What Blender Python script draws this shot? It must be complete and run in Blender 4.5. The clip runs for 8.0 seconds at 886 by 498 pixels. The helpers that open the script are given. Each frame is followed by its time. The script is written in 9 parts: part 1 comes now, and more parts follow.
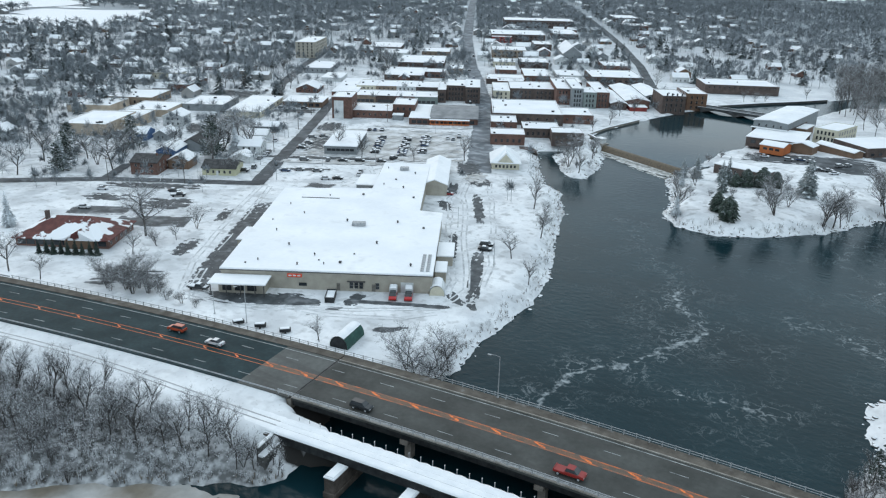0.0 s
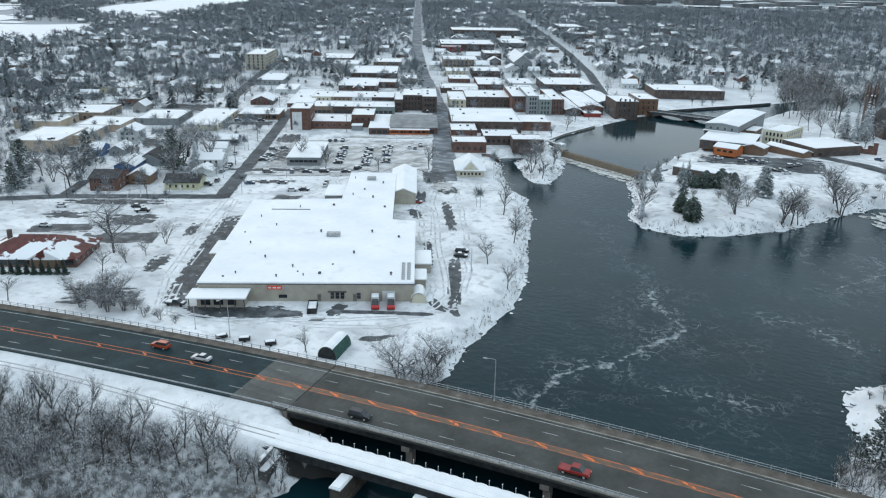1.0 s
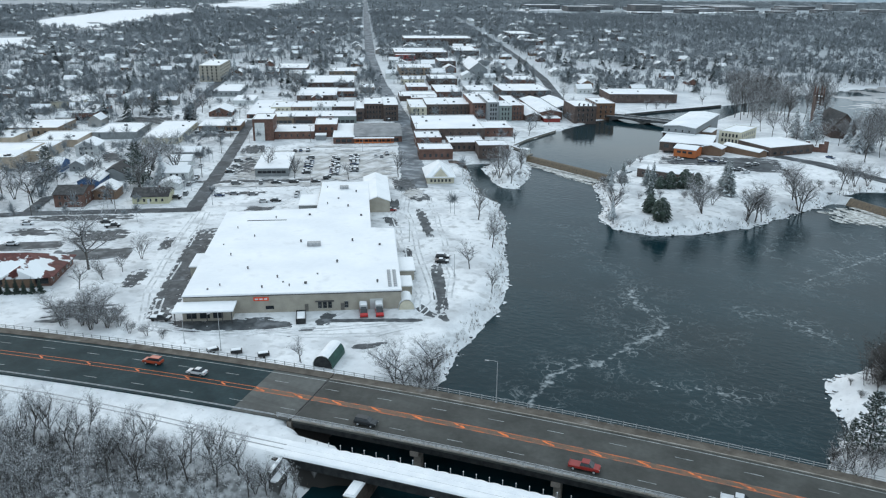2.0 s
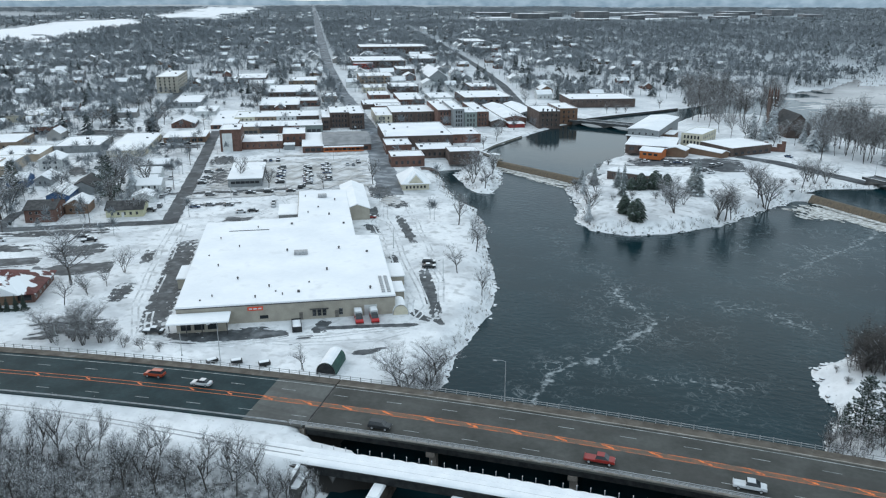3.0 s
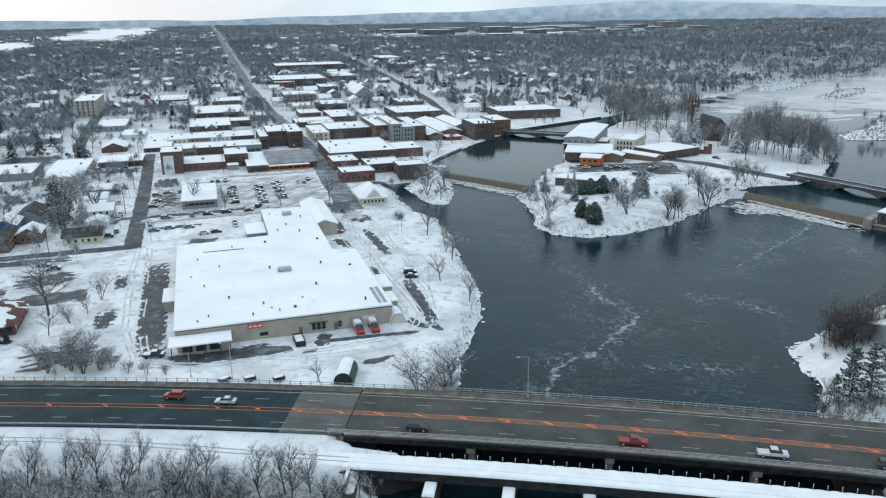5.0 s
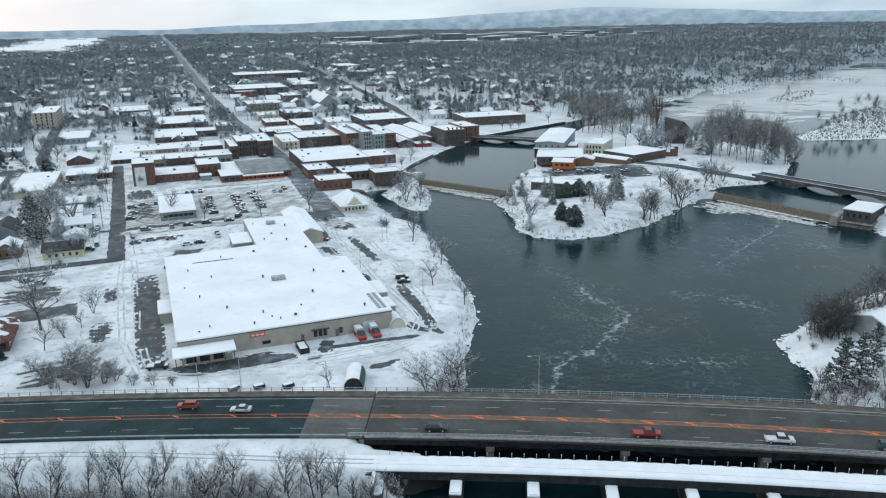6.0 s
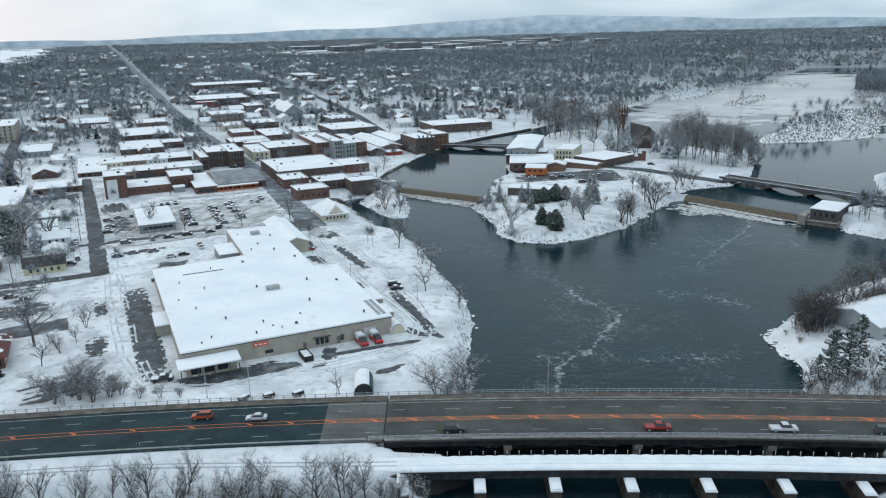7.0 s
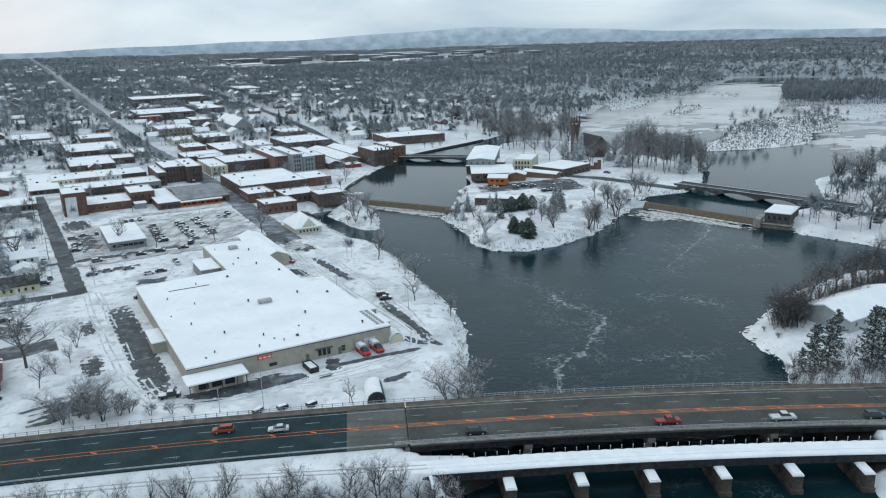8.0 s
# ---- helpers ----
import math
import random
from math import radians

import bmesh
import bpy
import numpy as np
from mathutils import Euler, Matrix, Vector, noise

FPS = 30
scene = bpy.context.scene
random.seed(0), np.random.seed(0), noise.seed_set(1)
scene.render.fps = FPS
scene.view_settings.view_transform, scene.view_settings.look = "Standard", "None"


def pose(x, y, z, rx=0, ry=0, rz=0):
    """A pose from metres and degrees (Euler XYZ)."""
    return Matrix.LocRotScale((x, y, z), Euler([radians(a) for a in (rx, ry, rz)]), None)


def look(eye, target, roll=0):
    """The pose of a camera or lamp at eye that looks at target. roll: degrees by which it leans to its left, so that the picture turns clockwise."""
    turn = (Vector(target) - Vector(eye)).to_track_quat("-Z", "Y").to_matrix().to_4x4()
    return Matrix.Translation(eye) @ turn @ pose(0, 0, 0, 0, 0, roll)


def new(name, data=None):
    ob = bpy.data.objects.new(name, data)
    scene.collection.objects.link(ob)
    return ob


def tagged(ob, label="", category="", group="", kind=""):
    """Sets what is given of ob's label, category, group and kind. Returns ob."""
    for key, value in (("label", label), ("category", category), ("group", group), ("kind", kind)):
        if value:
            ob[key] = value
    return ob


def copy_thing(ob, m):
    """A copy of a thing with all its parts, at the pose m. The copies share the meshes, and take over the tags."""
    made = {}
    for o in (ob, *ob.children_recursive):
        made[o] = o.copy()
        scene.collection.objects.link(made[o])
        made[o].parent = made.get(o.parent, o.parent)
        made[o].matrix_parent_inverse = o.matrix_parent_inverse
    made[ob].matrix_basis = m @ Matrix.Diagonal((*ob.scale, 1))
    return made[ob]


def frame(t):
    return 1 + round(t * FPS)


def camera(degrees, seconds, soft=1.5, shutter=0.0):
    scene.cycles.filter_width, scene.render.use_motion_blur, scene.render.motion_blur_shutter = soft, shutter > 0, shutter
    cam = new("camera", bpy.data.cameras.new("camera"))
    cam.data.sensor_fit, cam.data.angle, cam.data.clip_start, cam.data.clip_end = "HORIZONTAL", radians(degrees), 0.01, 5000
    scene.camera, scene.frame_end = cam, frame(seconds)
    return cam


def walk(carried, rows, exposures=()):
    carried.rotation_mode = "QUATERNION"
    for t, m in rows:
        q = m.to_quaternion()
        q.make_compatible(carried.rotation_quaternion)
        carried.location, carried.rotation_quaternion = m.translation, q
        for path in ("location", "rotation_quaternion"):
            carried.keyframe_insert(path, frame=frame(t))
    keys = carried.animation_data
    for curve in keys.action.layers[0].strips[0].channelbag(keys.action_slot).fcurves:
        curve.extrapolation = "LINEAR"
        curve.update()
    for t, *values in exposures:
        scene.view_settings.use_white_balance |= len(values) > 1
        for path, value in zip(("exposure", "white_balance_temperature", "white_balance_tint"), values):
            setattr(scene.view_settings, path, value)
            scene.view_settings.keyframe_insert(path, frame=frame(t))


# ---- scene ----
cam = camera(59.6, 8.0, soft=1.2)
PATH = [
    (0.0, look((88.25, -139.26, 91.06), (36.59, -60.90, 56.55), 1.44)),
    (0.5, look((84.71, -142.07, 90.59), (35.79, -61.67, 56.80), 1.24)),
    (1.0, look((81.02, -144.95, 90.34), (34.83, -62.69, 57.18), 1.04)),
    (1.5, look((77.23, -147.97, 90.31), (33.76, -64.04, 57.68), 0.77)),
    (3.0, look((64.13, -158.10, 90.15), (28.76, -69.91, 58.99), 0.09)),
    (3.5, look((59.26, -161.67, 90.19), (26.54, -72.30, 59.47), -0.13)),
    (4.0, look((54.19, -165.17, 90.19), (24.19, -74.70, 59.92), -0.35)),
    (4.5, look((48.86, -168.71, 90.05), (21.64, -77.21, 60.29), -0.57)),
    (6.0, look((32.15, -178.51, 90.80), (13.31, -84.55, 62.22), -1.16)),
    (6.5, look((26.26, -181.48, 91.16), (10.26, -86.87, 62.99), -1.31)),
    (7.0, look((20.48, -184.31, 91.56), (7.29, -89.15, 63.82), -1.46)),
    (7.5, look((14.51, -187.15, 92.24), (4.12, -91.54, 64.87), -1.50)),
    (7.7, look((11.93, -188.17, 92.45), (2.76, -92.37, 65.25), -1.50)),
    (8.0, look((2.77, -191.75, 93.19), (-2.06, -95.47, 66.61), -1.50)),
]
walk(cam, PATH, [(0.0, -0.09), (3.5, -0.10), (6.0, -0.15), (8.0, -0.25)])

# ---- light: overcast winter afternoon, low weak sun behind thin cloud ----
SUN_ELEV, SUN_AZ = 24.0, 62.0   # degrees; azimuth counter-clockwise from +y
world = bpy.data.worlds.new("overcast_sky")
scene.world = world
world.use_nodes = True
wn, wl = world.node_tree.nodes, world.node_tree.links
wn.clear()
w_out = wn.new("ShaderNodeOutputWorld")
w_bg = wn.new("ShaderNodeBackground")
w_sky = wn.new("ShaderNodeTexSky")
w_sky.sky_type, w_sky.sun_disc = "NISHITA", False
w_sky.sun_elevation, w_sky.sun_rotation = radians(SUN_ELEV), radians(-SUN_AZ)
w_dim = wn.new("ShaderNodeMix"); w_dim.data_type, w_dim.blend_type = "RGBA", "MULTIPLY"
w_dim.inputs[0].default_value = 1.0
w_dim.inputs[7].default_value = (0.08, 0.08, 0.08, 1)
w_tc = wn.new("ShaderNodeTexCoord")
w_map = wn.new("ShaderNodeMapping"); w_map.inputs["Scale"].default_value = (2.0, 2.0, 7.5); w_map.inputs["Rotation"].default_value = (0.25, -0.2, 0)
w_noise = wn.new("ShaderNodeTexNoise"); w_noise.inputs["Scale"].default_value = 1.5; w_noise.inputs["Detail"].default_value = 6; w_noise.inputs["Distortion"].default_value = 0.4
w_ramp = wn.new("ShaderNodeValToRGB")
w_ramp.color_ramp.elements[0].position, w_ramp.color_ramp.elements[0].color = 0.34, (0.43, 0.57, 0.70, 1)
w_ramp.color_ramp.elements[1].position, w_ramp.color_ramp.elements[1].color = 0.64, (0.77, 0.90, 0.98, 1)
w_mix = wn.new("ShaderNodeMix"); w_mix.data_type = "RGBA"; w_mix.inputs[0].default_value = 0.94
# warm thin spot of cloud low in the sun's quarter
w_dot = wn.new("ShaderNodeVectorMath"); w_dot.operation = "DOT_PRODUCT"
w_dot.inputs[1].default_value = (-math.sin(radians(SUN_AZ)) * 0.98, math.cos(radians(SUN_AZ)) * 0.98, 0.10)
w_near = wn.new("ShaderNodeMapRange"); w_near.inputs[1].default_value, w_near.inputs[2].default_value = 0.76, 1.0
w_near.inputs[3].default_value, w_near.inputs[4].default_value = 0.0, 0.75
w_warm = wn.new("ShaderNodeMix"); w_warm.data_type = "RGBA"; w_warm.inputs[7].default_value = (1.42, 1.22, 1.12, 1)
wl.new(w_tc.outputs["Generated"], w_map.inputs[0]); wl.new(w_map.outputs[0], w_noise.inputs["Vector"])
wl.new(w_noise.outputs["Fac"], w_ramp.inputs[0])
wl.new(w_sky.outputs[0], w_dim.inputs[6])
wl.new(w_dim.outputs[2], w_mix.inputs[6]); wl.new(w_ramp.outputs[0], w_mix.inputs[7])
wl.new(w_tc.outputs["Generated"], w_dot.inputs[0]); wl.new(w_dot.outputs["Value"], w_near.inputs[0])
wl.new(w_near.outputs[0], w_warm.inputs[0]); wl.new(w_mix.outputs[2], w_warm.inputs[6])
w_sep = wn.new("ShaderNodeSeparateXYZ"); wl.new(w_tc.outputs["Generated"], w_sep.inputs[0])
w_grad = wn.new("ShaderNodeMapRange"); w_grad.inputs[1].default_value, w_grad.inputs[2].default_value = 0.0, 1.0
w_grad.inputs[3].default_value, w_grad.inputs[4].default_value = 1.06, 1.42          # an overcast sky is brightest overhead
wl.new(w_sep.outputs[2], w_grad.inputs[0])
w_mul = wn.new("ShaderNodeMix"); w_mul.data_type, w_mul.blend_type = "RGBA", "MULTIPLY"; w_mul.inputs[0].default_value = 1.0
wl.new(w_warm.outputs[2], w_mul.inputs[6]); wl.new(w_grad.outputs[0], w_mul.inputs[7])
wl.new(w_mul.outputs[2], w_bg.inputs["Color"]); wl.new(w_bg.outputs[0], w_out.inputs["Surface"])
w_bg.inputs["Strength"].default_value = 1.1

sun = new("sun", bpy.data.lights.new("sun", "SUN"))
sun.data.energy, sun.data.angle, sun.data.color = 0.45, radians(40), (1.0, 0.97, 0.93)
sun.matrix_world = look((0, 0, 300), (math.sin(radians(SUN_AZ)) * 300, -math.cos(radians(SUN_AZ)) * 300, 300 - 300 * math.tan(radians(SUN_ELEV + 8))))


# ---- materials ----
def material(name, low, high=None, scale=1.0, rough=0.8, metal=0.0, bump=0.0, fine=0.0, detail=6.0, lo=0.35, hi=0.65, stretch=(1, 1, 1), vary=0.0, space="Object", spec=0.3):
    """Two colours mixed by noise at one scale, finer grain on top, bump, and a tint per object."""
    m = bpy.data.materials.new(name)
    m.use_nodes = True
    n, l = m.node_tree.nodes, m.node_tree.links
    b = n["Principled BSDF"]
    b.inputs["Roughness"].default_value, b.inputs["Metallic"].default_value = rough, metal
    b.inputs["Specular IOR Level"].default_value = spec
    tc = n.new("ShaderNodeTexCoord"); mp = n.new("ShaderNodeMapping"); mp.inputs["Scale"].default_value = stretch
    if space == "World":
        geo = n.new("ShaderNodeNewGeometry"); l.new(geo.outputs["Position"], mp.inputs[0])
    else:
        l.new(tc.outputs["Object"], mp.inputs[0])
    tex = n.new("ShaderNodeTexNoise"); tex.inputs["Scale"].default_value, tex.inputs["Detail"].default_value = scale, detail
    l.new(mp.outputs[0], tex.inputs["Vector"])
    ramp = n.new("ShaderNodeValToRGB")
    ramp.color_ramp.elements[0].position, ramp.color_ramp.elements[1].position = lo, hi
    ramp.color_ramp.elements[0].color = (*low, 1)
    ramp.color_ramp.elements[1].color = (*(high or low), 1)
    l.new(tex.outputs["Fac"], ramp.inputs[0])
    out = ramp.outputs[0]
    if fine:
        t2 = n.new("ShaderNodeTexNoise"); t2.inputs["Scale"].default_value, t2.inputs["Detail"].default_value = scale * 9, 4
        l.new(mp.outputs[0], t2.inputs["Vector"])
        mr = n.new("ShaderNodeMapRange"); mr.inputs[1].default_value, mr.inputs[2].default_value = 0.3, 0.7
        mr.inputs[3].default_value, mr.inputs[4].default_value = 1 - fine, 1 + fine
        l.new(t2.outputs["Fac"], mr.inputs[0])
        mul = n.new("ShaderNodeMix"); mul.data_type, mul.blend_type = "RGBA", "MULTIPLY"; mul.inputs[0].default_value = 1
        l.new(out, mul.inputs[6]); l.new(mr.outputs[0], mul.inputs[7]); out = mul.outputs[2]
    if vary:
        oi = n.new("ShaderNodeObjectInfo")
        mr = n.new("ShaderNodeMapRange"); mr.inputs[3].default_value, mr.inputs[4].default_value = 1 - vary, 1 + vary
        l.new(oi.outputs["Random"], mr.inputs[0])
        mul = n.new("ShaderNodeMix"); mul.data_type, mul.blend_type = "RGBA", "MULTIPLY"; mul.inputs[0].default_value = 1
        l.new(out, mul.inputs[6]); l.new(mr.outputs[0], mul.inputs[7]); out = mul.outputs[2]
    l.new(out, b.inputs["Base Color"])
    if bump:
        bp = n.new("ShaderNodeBump"); bp.inputs["Strength"].default_value, bp.inputs["Distance"].default_value = bump, 0.1
        l.new(tex.outputs["Fac"], bp.inputs["Height"]); l.new(bp.outputs[0], b.inputs["Normal"])
    return m


def over(m, color, mask_scale=1.0, lo=0.5, hi=0.6, stretch=(1, 1, 1), up=False, amount=1.0, space="Object", island=False, edge=0.0, rot=0.0, rough=None, region=None):
    """Lays a second colour over a material: by noise, on faces that look up, by island, or fading to it at the sheet's edge."""
    n, l = m.node_tree.nodes, m.node_tree.links
    b = n["Principled BSDF"]
    src = b.inputs["Base Color"].links[0].from_socket
    tc = n.new("ShaderNodeTexCoord"); mp = n.new("ShaderNodeMapping")
    mp.inputs["Scale"].default_value = stretch; mp.inputs["Rotation"].default_value = (0, 0, rot)
    geo = n.new("ShaderNodeNewGeometry")
    l.new(geo.outputs["Position"] if space == "World" else tc.outputs["Object"], mp.inputs[0])
    tex = n.new("ShaderNodeTexNoise"); tex.inputs["Scale"].default_value, tex.inputs["Detail"].default_value = mask_scale, 8
    l.new(mp.outputs[0], tex.inputs["Vector"])
    fac = tex.outputs["Fac"]
    if island:
        fac = geo.outputs["Random Per Island"]
    if up:
        sep = n.new("ShaderNodeSeparateXYZ"); l.new(geo.outputs["Normal"], sep.inputs[0])
        ab = n.new("ShaderNodeMath"); ab.operation = "ABSOLUTE"; l.new(sep.outputs[2], ab.inputs[0])
        ad = n.new("ShaderNodeMath"); ad.operation = "MULTIPLY_ADD"
        l.new(tex.outputs["Fac"], ad.inputs[0]); ad.inputs[1].default_value = 0.6; l.new(ab.outputs[0], ad.inputs[2])
        fac = ad.outputs[0]
    if edge:
        # distance to the sheet's rim in generated coordinates, plus noise
        sep = n.new("ShaderNodeSeparateXYZ"); l.new(tc.outputs["Generated"], sep.inputs[0])
        parts = []
        for k in (0, 1):
            sub = n.new("ShaderNodeMath"); sub.operation = "SUBTRACT"; l.new(sep.outputs[k], sub.inputs[0]); sub.inputs[1].default_value = 0.5
            ab = n.new("ShaderNodeMath"); ab.operation = "ABSOLUTE"; l.new(sub.outputs[0], ab.inputs[0]); parts.append(ab)
        mx = n.new("ShaderNodeMath"); mx.operation = "MAXIMUM"; l.new(parts[0].outputs[0], mx.inputs[0]); l.new(parts[1].outputs[0], mx.inputs[1])
        pw = n.new("ShaderNodeMapRange"); pw.inputs[1].default_value, pw.inputs[2].default_value = 0.25, 0.5
        pw.inputs[3].default_value, pw.inputs[4].default_value = 0.0, edge
        l.new(mx.outputs[0], pw.inputs[0])
        ad = n.new("ShaderNodeMath"); ad.operation = "ADD"; l.new(fac, ad.inputs[0]); l.new(pw.outputs[0], ad.inputs[1]); fac = ad.outputs[0]
    mr = n.new("ShaderNodeMapRange"); mr.inputs[1].default_value, mr.inputs[2].default_value = lo, hi
    mr.inputs[3].default_value, mr.inputs[4].default_value = 0.0, amount
    l.new(fac, mr.inputs[0])
    fac = mr.outputs[0]
    if region:
        cx, cy, r0, r1 = region
        vd = n.new("ShaderNodeVectorMath"); vd.operation = "DISTANCE"; vd.inputs[1].default_value = (cx, cy, 0)
        l.new(geo.outputs["Position"], vd.inputs[0])
        rr = n.new("ShaderNodeMapRange"); rr.inputs[1].default_value, rr.inputs[2].default_value = r0, r1
        rr.inputs[3].default_value, rr.inputs[4].default_value = 1, 0
        l.new(vd.outputs["Value"], rr.inputs[0])
        mm = n.new("ShaderNodeMath"); mm.operation = "MULTIPLY"; l.new(fac, mm.inputs[0]); l.new(rr.outputs[0], mm.inputs[1]); fac = mm.outputs[0]
    mix = n.new("ShaderNodeMix"); mix.data_type = "RGBA"
    l.new(fac, mix.inputs[0]); l.new(src, mix.inputs[6]); mix.inputs[7].default_value = (*color, 1)
    l.new(mix.outputs[2], b.inputs["Base Color"])
    if rough is not None:
        rm = n.new("ShaderNodeMapRange"); rm.inputs[3].default_value, rm.inputs[4].default_value = b.inputs["Roughness"].default_value, rough
        l.new(fac, rm.inputs[0]); l.new(rm.outputs[0], b.inputs["Roughness"])
    return m


SNOW_C = (0.82, 0.84, 0.86)
snow = material("snow", (0.77, 0.79, 0.815), (0.86, 0.87, 0.88), 0.35, 0.75, bump=0.25, fine=0.03, space="World")
snow_ground = material("snow_ground", (0.67, 0.69, 0.71), (0.84, 0.85, 0.86), 0.06, 0.8, bump=0.5, fine=0.05, space="World")
over(snow_ground, (0.32, 0.31, 0.29), 1.3, 0.64, 0.72, space="World", amount=0.5)
over(snow_ground, (0.45, 0.47, 0.50), 0.12, 0.58, 0.72, space="World", amount=0.5)
# driven and trodden snow between the town's buildings
over(snow_ground, (0.42, 0.435, 0.45), 0.09, 0.47, 0.64, space="World", amount=0.65, region=(-150, 210, 200, 380))
over(snow_ground, (0.30, 0.305, 0.305), 0.30, 0.54, 0.66, space="World", amount=0.6, region=(-140, 210, 170, 360))
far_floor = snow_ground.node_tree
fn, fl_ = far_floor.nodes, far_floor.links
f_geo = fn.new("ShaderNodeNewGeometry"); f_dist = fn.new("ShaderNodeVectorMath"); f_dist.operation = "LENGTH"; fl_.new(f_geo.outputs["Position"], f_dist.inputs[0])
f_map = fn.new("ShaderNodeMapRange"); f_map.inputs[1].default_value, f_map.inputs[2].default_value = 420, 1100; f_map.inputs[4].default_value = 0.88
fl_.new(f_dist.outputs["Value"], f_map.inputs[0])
f_mix = fn.new("ShaderNodeMix"); f_mix.data_type = "RGBA"; f_mix.inputs[7].default_value = (0.26, 0.295, 0.32, 1)   # undergrowth of the far woods, with distance haze mixed into its colour
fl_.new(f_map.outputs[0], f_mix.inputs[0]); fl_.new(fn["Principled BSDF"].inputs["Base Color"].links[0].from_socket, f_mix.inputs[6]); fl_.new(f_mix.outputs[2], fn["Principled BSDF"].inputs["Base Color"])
# near-black, snow-free ground colour under and between the two decks
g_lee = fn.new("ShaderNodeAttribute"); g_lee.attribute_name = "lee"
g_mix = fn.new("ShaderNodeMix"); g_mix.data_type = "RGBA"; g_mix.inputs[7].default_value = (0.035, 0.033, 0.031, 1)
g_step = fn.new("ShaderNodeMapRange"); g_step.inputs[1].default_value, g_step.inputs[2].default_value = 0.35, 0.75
# leaf litter and brushwood showing through the snow of the wooded bank
g_lit = fn.new("ShaderNodeAttribute"); g_lit.attribute_name = "litter"
g_noise = fn.new("ShaderNodeTexNoise"); g_noise.inputs["Scale"].default_value, g_noise.inputs["Detail"].default_value = 0.6, 8
fl_.new(f_geo.outputs["Position"], g_noise.inputs["Vector"])
g_rng = fn.new("ShaderNodeMapRange"); g_rng.inputs[1].default_value, g_rng.inputs[2].default_value = 0.35, 0.62; g_rng.inputs[3].default_value, g_rng.inputs[4].default_value = 0.4, 1.0
g_mul = fn.new("ShaderNodeMath"); g_mul.operation = "MULTIPLY"
l_mix = fn.new("ShaderNodeMix"); l_mix.data_type = "RGBA"; l_mix.inputs[7].default_value = (0.12, 0.123, 0.123, 1)
fl_.new(g_noise.outputs["Fac"], g_rng.inputs[0]); fl_.new(g_rng.outputs[0], g_mul.inputs[0]); fl_.new(g_lit.outputs["Fac"], g_mul.inputs[1])
fl_.new(g_mul.outputs[0], l_mix.inputs[0]); fl_.new(f_mix.outputs[2], l_mix.inputs[6])
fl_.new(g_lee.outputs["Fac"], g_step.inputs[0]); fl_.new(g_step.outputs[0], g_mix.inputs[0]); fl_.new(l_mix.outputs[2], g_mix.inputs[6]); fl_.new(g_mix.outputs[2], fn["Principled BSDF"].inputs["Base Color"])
roof_snow = material("roof_snow", (0.79, 0.81, 0.835), (0.88, 0.89, 0.90), 0.08, 0.75, bump=0.2, fine=0.02, space="World")
over(roof_snow, (0.50, 0.52, 0.54), 0.16, 0.60, 0.78, (1, 1, 1), space="World", amount=0.45)
packed = material("packed_snow", (0.36, 0.355, 0.34), (0.64, 0.65, 0.66), 0.18, 0.75, bump=0.2, fine=0.08, space="World")
over(packed, (0.17, 0.17, 0.175), 0.16, 0.56, 0.70, (3, 0.35, 1), space="World", rot=radians(-31.5), amount=0.7)
track_snow = material("pressed_wheel_snow", (0.40, 0.41, 0.42), (0.72, 0.74, 0.76), 0.25, 0.7, bump=0.2, fine=0.15, space="World")
slush = material("slushy_asphalt", (0.045, 0.052, 0.057), (0.10, 0.108, 0.115), 0.4, 0.75, bump=0.15, fine=0.15, space="World")
over(slush, (0.50, 0.53, 0.56), 0.22, 0.56, 0.90, (1, 1, 1), space="World", amount=0.6, edge=0.12, rough=0.8)
street_mat = material("street_asphalt", (0.055, 0.06, 0.066), (0.12, 0.13, 0.138), 0.12, 0.75, fine=0.12, space="World", spec=0.15)
over(street_mat, (0.50, 0.53, 0.56), 0.25, 0.55, 0.8, (1, 1, 1), space="World", amount=0.4)
asphalt = material("wet_asphalt", (0.006, 0.023, 0.028), (0.016, 0.039, 0.045), 0.15, 0.7, fine=0.18, space="World", spec=0.18)
slab_mat = material("pale_concrete_slab", (0.086, 0.090, 0.086), (0.128, 0.132, 0.126), 0.12, 0.75, fine=0.12, space="World", spec=0.15)
over(slab_mat, (0.07, 0.068, 0.064), 0.35, 0.48, 0.66, (0.12, 1.4, 1), space="World", rot=radians(-6), amount=0.5)
deck = material("concrete_deck", (0.054, 0.056, 0.052), (0.087, 0.090, 0.084), 0.12, 0.75, fine=0.12, space="World", spec=0.15)
over(deck, (0.07, 0.068, 0.064), 0.35, 0.48, 0.66, (0.12, 1.4, 1), space="World", rot=radians(-6), amount=0.6)
kerb_mat = material("weathered_concrete", (0.22, 0.20, 0.17), (0.36, 0.34, 0.31), 0.5, 0.85, fine=0.15, space="World")
walk_mat = material("sanded_walkway", (0.080, 0.069, 0.058), (0.145, 0.128, 0.108), 0.4, 0.85, fine=0.15, space="World")
over(walk_mat, (0.6, 0.62, 0.63), 0.3, 0.60, 0.75, space="World", amount=0.25)
orange = material("orange_paint", (0.75, 0.16, 0.03), (0.90, 0.26, 0.06), 0.8, 0.6, fine=0.12)
orange_worn = material("worn_orange_paint", (0.11, 0.085, 0.065), (0.19, 0.10, 0.06), 0.5, 0.6, fine=0.2, space="World")
white_paint = material("white_road_paint", (0.20, 0.215, 0.215), (0.46, 0.48, 0.48), 0.6, 0.6, fine=0.15, space="World")
